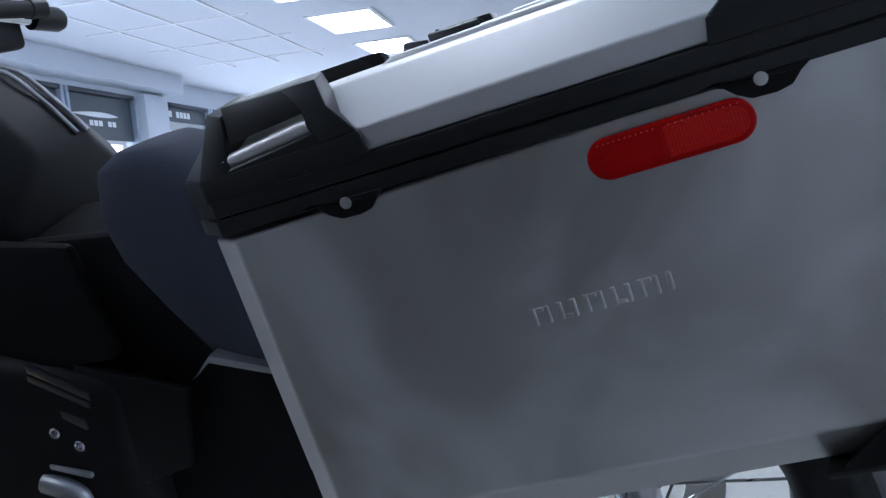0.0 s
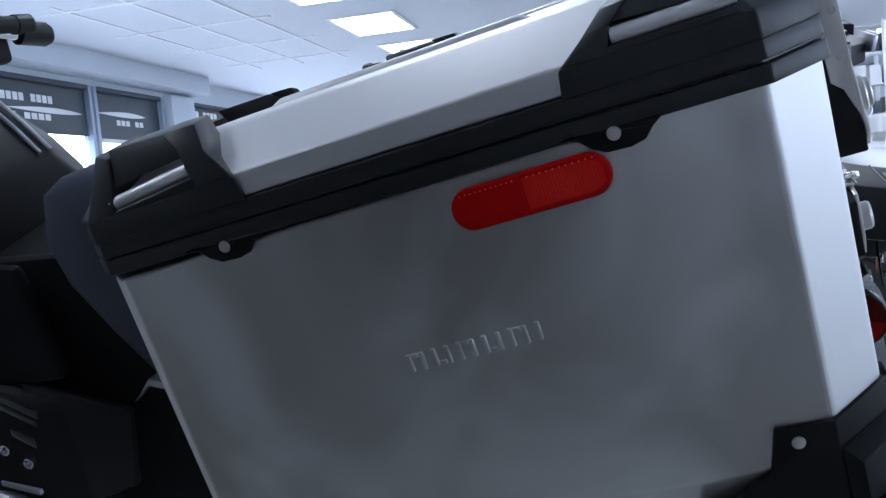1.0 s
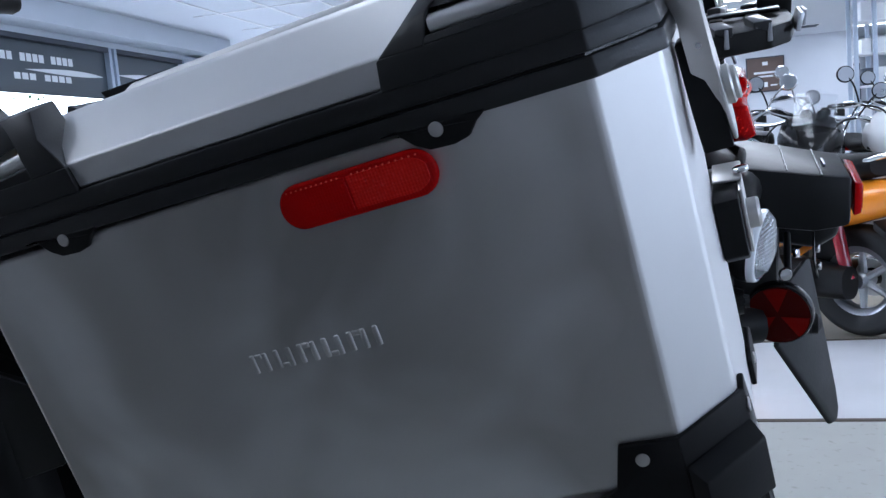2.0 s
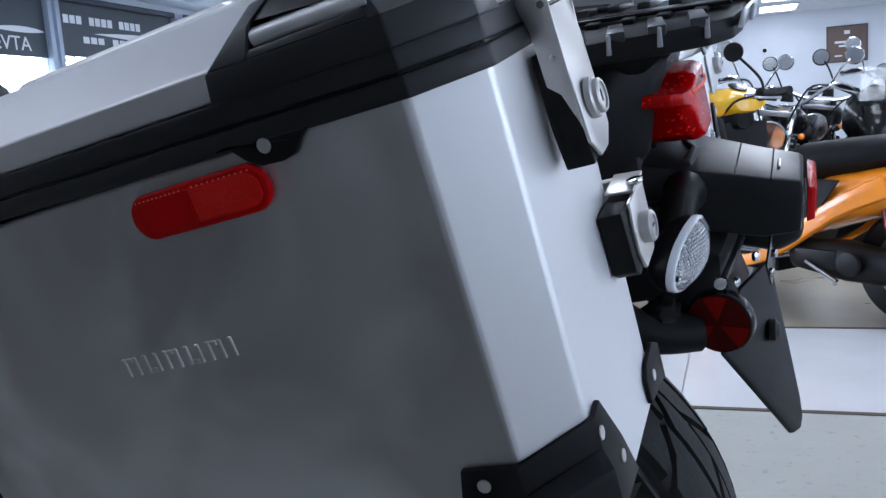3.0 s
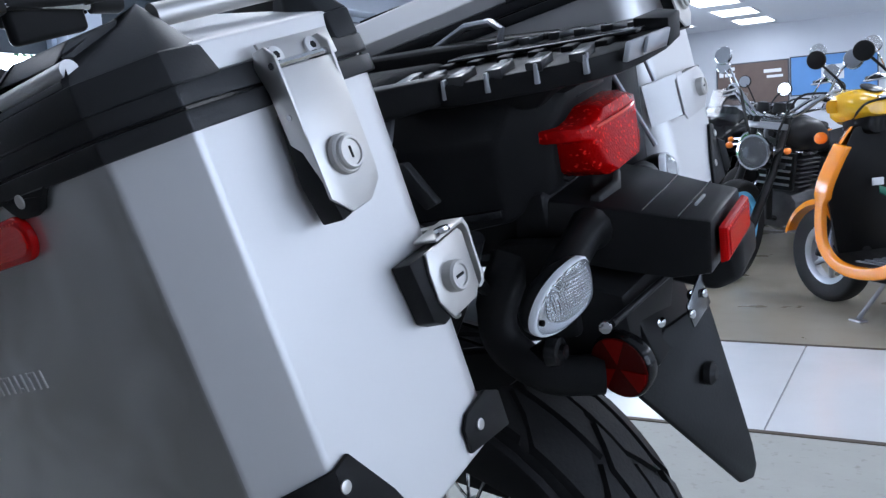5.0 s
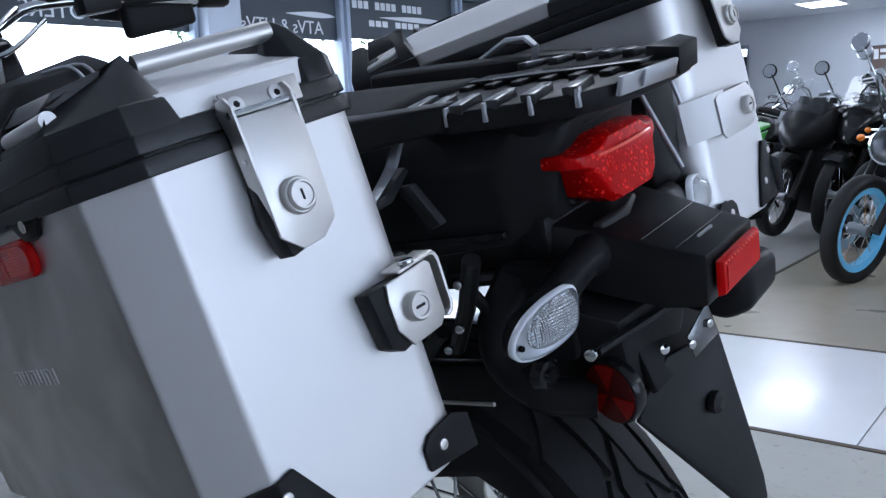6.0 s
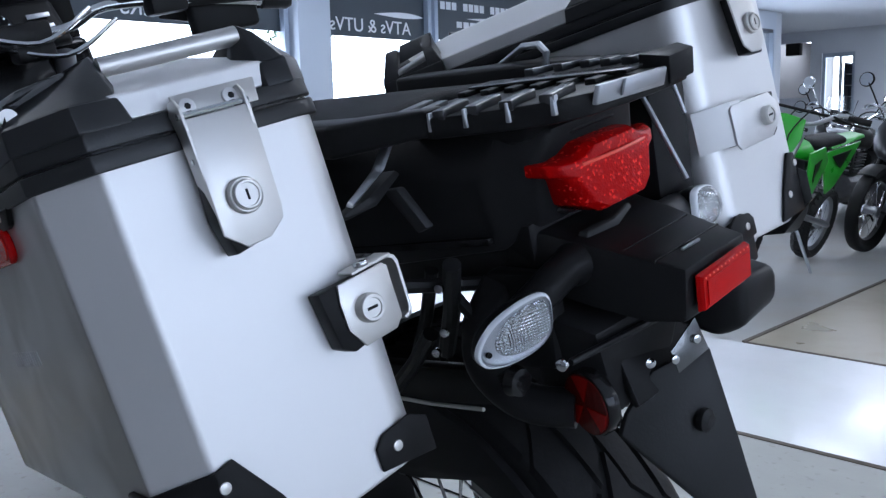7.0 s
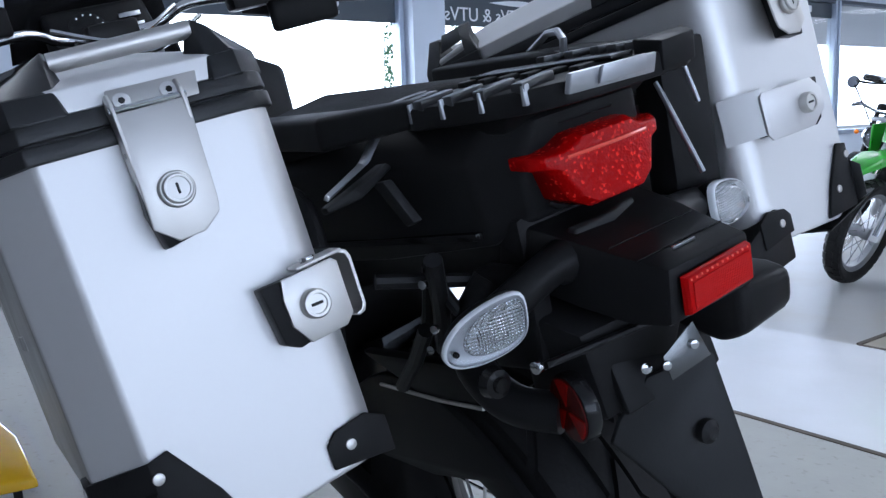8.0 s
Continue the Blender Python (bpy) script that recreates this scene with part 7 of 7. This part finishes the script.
def dirt_bike(m):
    """A youth off-road bike; x runs backwards from the front axle, y to its right."""
    b = thing("dirt_bike", "green and white off-road bike with knobbly tyres", "dirt bike", m)
    for x, r, w, nm in ((0.0, 0.26, 0.085, "front_wheel"), (1.07, 0.225, 0.100, "rear_wheel")):
        wheel(b, x, r, r - 0.008, w, r * 0.74, 18, CASTING, RUBBER, 0.09, 34, name=nm)
    for y in (-0.075, 0.075):
        part("fork_leg", tube([(0.0, y, 0.26), (0.13, y, 0.55)], [0.022, 0.026], 12), CHROME, b)
        part("fork_tube", tube([(0.125, y, 0.54), (0.235, y, 0.80)], 0.020, 12), CASTING, b)
        part("fork_guard", bevel(loft([[(-0.025, y - 0.022, 0.24), (-0.025, y + 0.022, 0.24), (0.0, y + 0.022, 0.24), (0.0, y - 0.022, 0.24)], [(0.085, y - 0.026, 0.52), (0.085, y + 0.026, 0.52), (0.105, y + 0.026, 0.52), (0.105, y - 0.026, 0.52)]]), 0.003), WHITE, b)
    part("front_fender", bevel(loft([[(-0.30, -0.05, 0.565), (-0.30, 0.05, 0.565), (-0.30, 0.04, 0.58), (-0.30, -0.04, 0.58)], [(-0.12, -0.08, 0.61), (-0.12, 0.08, 0.61), (-0.12, 0.05, 0.645), (-0.12, -0.05, 0.645)], [(0.12, -0.085, 0.60), (0.12, 0.085, 0.60), (0.12, 0.05, 0.645), (0.12, -0.05, 0.645)], [(0.30, -0.06, 0.50), (0.30, 0.06, 0.50), (0.30, 0.04, 0.53), (0.30, -0.04, 0.53)]]), 0.006), GREEN, b, "bright green high fender")
    part("number_plate", bevel(loft([[(0.12, -0.085, 0.67), (0.10, 0.0, 0.66), (0.12, 0.085, 0.67), (0.13, 0.085, 0.67), (0.11, 0.0, 0.66), (0.13, -0.085, 0.67)], [(0.16, -0.11, 0.79), (0.13, 0.0, 0.79), (0.16, 0.11, 0.79), (0.17, 0.11, 0.79), (0.14, 0.0, 0.79), (0.17, -0.11, 0.79)], [(0.20, -0.09, 0.88), (0.17, 0.0, 0.89), (0.20, 0.09, 0.88), (0.21, 0.09, 0.88), (0.18, 0.0, 0.89), (0.21, -0.09, 0.88)]]), 0.004), GREEN, b, "green front number board")
    bar = part("handlebar", tube(smooth_path([(0.33, -0.34, 0.92), (0.28, -0.22, 0.93), (0.24, -0.10, 0.86), (0.24, 0.10, 0.86), (0.28, 0.22, 0.93), (0.33, 0.34, 0.92)], 5), 0.011, 10), CASTING, b)
    part("cross_bar", tube([(0.27, -0.18, 0.915), (0.27, 0.18, 0.915)], 0.008, 8), SATIN, bar)
    for s_ in (-1, 1):
        part("grip", tube([(0.332, s_ * 0.35, 0.92), (0.295, s_ * 0.25, 0.927)], 0.017, 12), RUBBER, bar)
        part("lever", tube(smooth_path([(0.25, s_ * 0.20, 0.92), (0.24, s_ * 0.28, 0.905), (0.28, s_ * 0.36, 0.90)], 3), 0.006, 6), SATIN, bar)
        part("cable", tube(smooth_path([(0.25, s_ * 0.19, 0.93), (0.14, s_ * 0.14, 0.95), (0.12, s_ * 0.06, 0.80), (0.25, s_ * 0.04, 0.66)], 4), 0.004, 6), RUBBER, bar)
        part("radiator_shroud", bevel(prism([(0.17, s_ * 0.165, 0.73), (0.42, s_ * 0.140, 0.75), (0.58, s_ * 0.12, 0.66), (0.44, s_ * 0.14, 0.52), (0.30, s_ * 0.165, 0.42), (0.24, s_ * 0.17, 0.55)], (0, s_ * 0.012, 0)), 0.004), GREEN, b, "green radiator shroud")
        part("radiator", bevel(box(0.24, 0.28, s_ * 0.095 - 0.045, s_ * 0.095 + 0.045, 0.46, 0.68, 0.005), 0), SATIN, b)
        part("shroud_decal", prism([(0.27, s_ * 0.176, 0.67), (0.38, s_ * 0.162, 0.69), (0.36, s_ * 0.164, 0.64), (0.30, s_ * 0.174, 0.58)], (0, s_ * 0.004, 0)), SATIN, b)
        part("side_plate", bevel(prism([(0.56, s_ * 0.090, 0.69), (1.16, s_ * 0.075, 0.74), (1.02, s_ * 0.09, 0.62), (0.86, s_ * 0.10, 0.50), (0.74, s_ * 0.105, 0.46)], (0, s_ * 0.010, 0)), 0.003), GREEN, b, "green side panel")
        part("side_decal", prism([(0.70, s_ * 0.102, 0.675), (1.00, s_ * 0.092, 0.700), (0.86, s_ * 0.106, 0.600)], (0, s_ * 0.006, 0)), SATIN, b)
    part("tank", bevel(loft([oval(0.27, 0, 0.68, 0.06, 0.06), oval(0.38, 0, 0.70, 0.11, 0.07), oval(0.52, 0, 0.68, 0.07, 0.05)]), 0.0), GREEN, b, sharp=60)
    part("seat", bevel(loft([oval(0.42, 0, 0.745, 0.05, 0.025), oval(0.62, 0, 0.725, 0.075, 0.035), oval(0.95, 0, 0.745, 0.07, 0.025)]), 0.0), VINYL, b, sharp=60)
    part("rear_fender", bevel(loft([[(0.78, -0.07, 0.70), (0.78, 0.07, 0.70), (0.78, 0.05, 0.72), (0.78, -0.05, 0.72)], [(1.05, -0.07, 0.73), (1.05, 0.07, 0.73), (1.05, 0.05, 0.75), (1.05, -0.05, 0.75)], [(1.32, -0.05, 0.75), (1.32, 0.05, 0.75), (1.32, 0.04, 0.765), (1.32, -0.04, 0.765)]]), 0.005), GREEN, b)
    part("engine", bevel(loft([oval(0.38, 0, 0.36, 0.09, 0.09), oval(0.52, 0, 0.35, 0.12, 0.12), oval(0.66, 0, 0.36, 0.08, 0.08)]), 0.0), ENGINE, b, sharp=50)
    for k in range(6):
        part("cooling_fin", bevel(box(0.42, 0.58, -0.075, 0.075, 0.46 + k * 0.020, 0.469 + k * 0.020, 0.002, 1), 0), ENGINE, b)
    part("exhaust", tube(smooth_path([(0.42, 0.04, 0.54), (0.30, 0.08, 0.42), (0.38, 0.12, 0.27), (0.62, 0.12, 0.40), (0.80, 0.12, 0.56), (1.10, 0.13, 0.62)], 5), [0.018] * 16 + [0.034] * 10, 12), CASTING, b, sharp=60)
    part("frame_tube", join(tube([(0.22, 0, 0.76), (0.33, 0, 0.28), (0.62, 0, 0.24)], 0.017, 10), tube([(0.22, 0, 0.72), (0.60, 0, 0.62), (0.95, 0, 0.69)], 0.015, 10)), SATIN, b)
    for s_ in (-1, 1):
        part("swingarm", tube([(0.62, s_ * 0.06, 0.33), (1.06, s_ * 0.075, 0.235)], 0.018, 8), CASTING, b)
    part("shock", tube([(0.66, 0, 0.42), (0.74, 0, 0.62)], 0.028, 12), WHITE, b)
    part("side_stand", tube([(0.55, -0.09, 0.26), (0.58, -0.22, 0.055)], 0.009, 8), CASTING, b)
    return b


def stand_at(x, y, head, lean=0.0, scale=1.0):
    return Matrix.Translation((x, y, 0)) @ pose(0, 0, 0, lean, 0, head) @ Matrix.Scale(scale, 4)


scooter(stand_at(0.50, 4.27, -44.0))
road_bike(stand_at(-0.01, 4.66, 72.0, 8.0, 0.95), SATIN, "black custom motorcycle with bright blue front rim", "cruiser", BLUE_RIM)
road_bike(stand_at(0.70, 5.05, 80.0, 9.0, 0.95), GLOSS, "black roadster with a round chrome headlight", "cruiser", CHROME)
road_bike(stand_at(1.25, 5.25, 84.0, 9.0, 0.95), GLOSS, "black motorcycle with a smoked windscreen", "sport")
road_bike(stand_at(1.75, 5.10, 92.0, 9.0, 0.95), WHITE, "white sport motorcycle with black mirrors", "sport")
road_bike(stand_at(2.40, 5.30, 92.0, 9.0, 0.95), GLOSS, "black roadster parked in the row", "roadster", CASTING)
road_bike(stand_at(-0.20, 5.72, 78.0, 9.0, 0.95), GLOSS, "black cruiser with chrome fittings", "cruiser", SATIN)
road_bike(stand_at(-0.80, 6.02, 84.0, 9.0, 0.97), SATIN, "black faired motorcycle with chrome fittings in the back row", "sport", SATIN)
road_bike(stand_at(0.38, 5.62, 80.0, 9.0, 0.97), GLOSS, "black cruiser with tall chrome handlebar behind the scooter", "cruiser", SATIN)
road_bike(stand_at(1.00, 6.05, 82.0, 9.0, 0.97), SATIN, "matt black roadster in the second row", "roadster", SATIN)
road_bike(stand_at(1.52, 6.15, 86.0, 9.0, 0.97), GLOSS, "black cruiser with chrome engine in the second row", "cruiser", CHROME)
road_bike(stand_at(2.10, 6.25, 88.0, 9.0, 0.97), GLOSS, "black roadster with dark wheels in the second row", "roadster", SATIN)
road_bike(stand_at(-0.50, 6.15, 84.0, 9.0, 0.97), GLOSS, "glossy black faired motorcycle beside another in the back row", "sport", SATIN)
road_bike(stand_at(-0.25, 6.95, 82.0, 9.0, 0.97), SATIN, "matt black motorcycle with dark wheels in the third row", "roadster", SATIN)
road_bike(stand_at(-1.45, 6.80, 90.0, 9.0, 0.92), SATIN, "matt black cruiser in the back row", "cruiser", CHROME)
dirt_bike(stand_at(-0.97, 4.51, 91.0, 15.0, 1.0))
road_bike(stand_at(-2.05, 6.60, 92.0, 9.0, 0.92), GLOSS, "black motorcycle in the back row", "roadster", CASTING)
road_bike(stand_at(-1.75, 7.60, 96.0, 9.0, 0.97), SATIN, "black faired motorcycle with dark wheels in the far row", "sport", SATIN)
road_bike(stand_at(-1.10, 7.75, 94.0, 9.0, 0.97), GLOSS, "black cruiser with chrome handlebar in the far row", "cruiser", CASTING)



# ---------------------------------------------------------------- fittings on and near the walls
def framed_board(x0, x1, z0, z1, material, label, bars=()):
    b = thing("poster", label, "poster", Matrix.Translation(((x0 + x1) / 2, Y_NORTH - 0.001, (z0 + z1) / 2)))
    hx, hz = (x1 - x0) / 2, (z1 - z0) / 2
    part("board", box(-hx + 0.02, hx - 0.02, -0.018, -0.001, -hz + 0.02, hz - 0.02, 0.002, 1), material, b)
    fr = join(box(-hx, hx, -0.028, -0.0005, hz - 0.02, hz), box(-hx, hx, -0.028, -0.0005, -hz, -hz + 0.02), box(-hx, -hx + 0.02, -0.028, -0.0005, -hz + 0.02, hz - 0.02), box(hx - 0.02, hx, -0.028, -0.0005, -hz + 0.02, hz - 0.02))
    part("frame", fr, FRAME_DARK, b)
    for u0, u1, w0, w1 in bars:
        part("printed_bar", box(-hx + u0 * 2 * hx, -hx + u1 * 2 * hx, -0.021, -0.0185, -hz + w0 * 2 * hz, -hz + w1 * 2 * hz), LETTER, b)
    return b


framed_board(2.28, 2.98, 1.50, 2.17, POSTER_BROWN, "dark brown framed notice with pale writing", ((0.2, 0.8, 0.52, 0.58), (0.3, 0.7, 0.42, 0.47), (0.2, 0.38, 0.16, 0.20), (0.62, 0.80, 0.16, 0.20), (0.45, 0.55, 0.14, 0.28), (0.43, 0.57, 0.76, 0.86)))
framed_board(-1.44, 0.06, 1.10, 1.84, POSTER_BLUE, "large blue poster with a white shape", ((0.36, 0.62, 0.35, 0.72),))
framed_board(-2.80, -1.46, 1.00, 1.82, POSTER_BROWN, "brown display board with white printed shapes", ((0.04, 0.10, 0.70, 0.92), (0.12, 0.26, 0.84, 0.92), (0.12, 0.26, 0.70, 0.78), (0.66, 0.90, 0.72, 0.80), (0.70, 0.92, 0.60, 0.66)))
cctv = thing("wall_camera", "small white dome camera on the wall", "camera", Matrix.Translation((1.2, Y_NORTH, 1.85)))
part("mount", disc_on((0, -0.001, 0), (0, -1, 0), 0.05, 0.03, 18, 0.006), WHITE, cctv)
part("dome", ell((0, -0.06, -0.01), 0.04, 0.045, 0.04), GLOSS, cctv)
vent = thing("ceiling_vent", "dark slotted ceiling vent", "vent", Matrix.Translation((2.9, 16.4, CEIL)))
part("frame", box(-0.45, 0.45, -0.2, 0.2, -0.012, -0.002, 0.002, 1), GRID, vent)
for k in range(5):
    part("slat", box(-0.42, 0.42, -0.16 + k * 0.07, -0.13 + k * 0.07, -0.020, -0.0125), FRAME_DARK, vent)
spk = thing("loudspeaker", "black wall loudspeaker above the opening", "loudspeaker", Matrix.Translation((-6.2, Y_NORTH, 2.16)))
part("cabinet", box(-0.14, 0.14, -0.16, -0.001, -0.12, 0.12, 0.01), PLASTIC, spk)
part("grille", box(-0.12, 0.12, -0.166, -0.1605, -0.10, 0.10, 0.003, 1), SATIN, spk)

# white door light in the wall
solid("window_7", join(box(-5.68, -5.62, Y_NORTH + 0.05, Y_NORTH + 0.13, 0.9, 2.05), box(-5.11, -5.05, Y_NORTH + 0.05, Y_NORTH + 0.13, 0.9, 2.05), box(-5.36, -5.32, Y_NORTH + 0.05, Y_NORTH + 0.13, 0.9, 2.05), box(-5.62, -5.11, Y_NORTH + 0.052, Y_NORTH + 0.128, 1.97, 2.05)),
      FRAME, "white framed window to the yard", "window", "structure")
solid("backdrop", box(-5.66, -5.07, Y_NORTH + 0.6, Y_NORTH + 0.62, 0.8, 2.2), DAY, "bright daylight behind the small window", "backdrop", "structure")

yard = thing("shelf_unit", "dark shelf unit behind the small window", "shelf", Matrix.Translation((-5.215, Y_NORTH + 0.32, 0.0)))
for x in (-0.10, 0.10):
    part("side_panel", box(x - 0.012, x + 0.012, -0.10, 0.10, 0.0, 1.86, 0.002, 1), FRAME_DARK, yard)
part("back_panel", box(-0.087, 0.087, 0.088, 0.099, 0.002, 1.85), FRAME_DARK, yard)
for z in (0.9, 1.2, 1.42, 1.64, 1.84):
    part("shelf", box(-0.087, 0.087, -0.098, 0.086, z - 0.015, z, 0.002, 1), CASTING, yard)

# back room lamps seen through the opening
for x in (-6.65, -6.15):
    lamp = thing("ceiling_light", "long strip light in the back room", "ceiling light", Matrix.Translation((x, Y_NORTH + 1.5, CEIL)))
    part("frame", box(-0.16, 0.16, -0.7, 0.7, -0.05, -0.001, 0.004), GRID, lamp)
    part("diffuser", box(-0.14, 0.14, -0.68, 0.68, -0.056, -0.051), LAMP, lamp)


def display_rack():
    b = thing("display_rack", "tall pale metal display rack with hung goods", "display rack", Matrix.Translation((3.0, 12.0, 0)))
    for x in (0.0, 0.22, 0.75, 0.95):
        for y in (0.0, 0.4):
            part("upright", box(x - 0.025, x + 0.025, y - 0.02, y + 0.02, 0.0, 2.4, 0.004), FRAME if x < 0.5 else GRID, b)
    rng = random.Random(3)
    for z in (0.4, 0.8, 1.2, 1.6, 2.0, 2.34):
        part("shelf", box(0.03, 0.92, 0.03, 0.37, z, z + 0.02, 0.003), GRID, b)
        if z < 2.2:
            for k in range(5):
                x = 0.08 + k * 0.165
                h = rng.uniform(0.12, 0.28)
                part("goods_box", box(x, x + rng.uniform(0.09, 0.14), 0.06, 0.3, z + 0.0205, z + h, 0.004), rng.choice((WHITE, LETTER, GRID, FRAME_DARK, CASTING)), b)
    return b


display_rack()
pic = thing("picture_frame", "dark framed picture on the recess wall", "picture", Matrix.Translation((4.45, Y_NORTH + 1.6, 1.6)))
part("frame", join(box(-0.2, 0.2, -0.03, -0.001, 0.33, 0.37), box(-0.2, 0.2, -0.03, -0.001, -0.37, -0.33), box(-0.2, -0.16, -0.03, -0.001, -0.33, 0.33), box(0.16, 0.2, -0.03, -0.001, -0.33, 0.33)), FRAME_DARK, pic)
part("print", box(-0.158, 0.158, -0.02, -0.002, -0.328, 0.328), CASTING, pic)

# a yellow mudguard of another machine beside the case
yel = thing("fender", "bright yellow plastic fender of another machine", "fender", stand_at(-1.06, 0.85, 8.0) @ Matrix.Scale(0.50, 4))
part("panel", bevel(loft([[(-0.35, -0.16, 0.22), (-0.35, 0.10, 0.20), (-0.35, 0.08, 0.30), (-0.35, -0.14, 0.33)], [(0.0, -0.17, 0.20), (0.0, 0.10, 0.18), (0.0, 0.08, 0.27), (0.0, -0.14, 0.29)], [(0.26, -0.12, 0.10), (0.26, 0.08, 0.08), (0.26, 0.06, 0.14), (0.26, -0.10, 0.16)]]), 0.02, 3), YELLOW, yel)
part("edge_trim", tube(smooth_path([(-0.34, -0.145, 0.338), (0.0, -0.145, 0.298), (0.25, -0.105, 0.168)], 4), 0.008, 8), SATIN, yel)
part("stay", tube([(-0.2, 0, 0.22), (-0.22, 0, 0.002)], 0.02, 8), SATIN, yel)
part("stay", tube([(0.18, 0, 0.12), (0.2, 0, 0.002)], 0.02, 8), SATIN, yel)
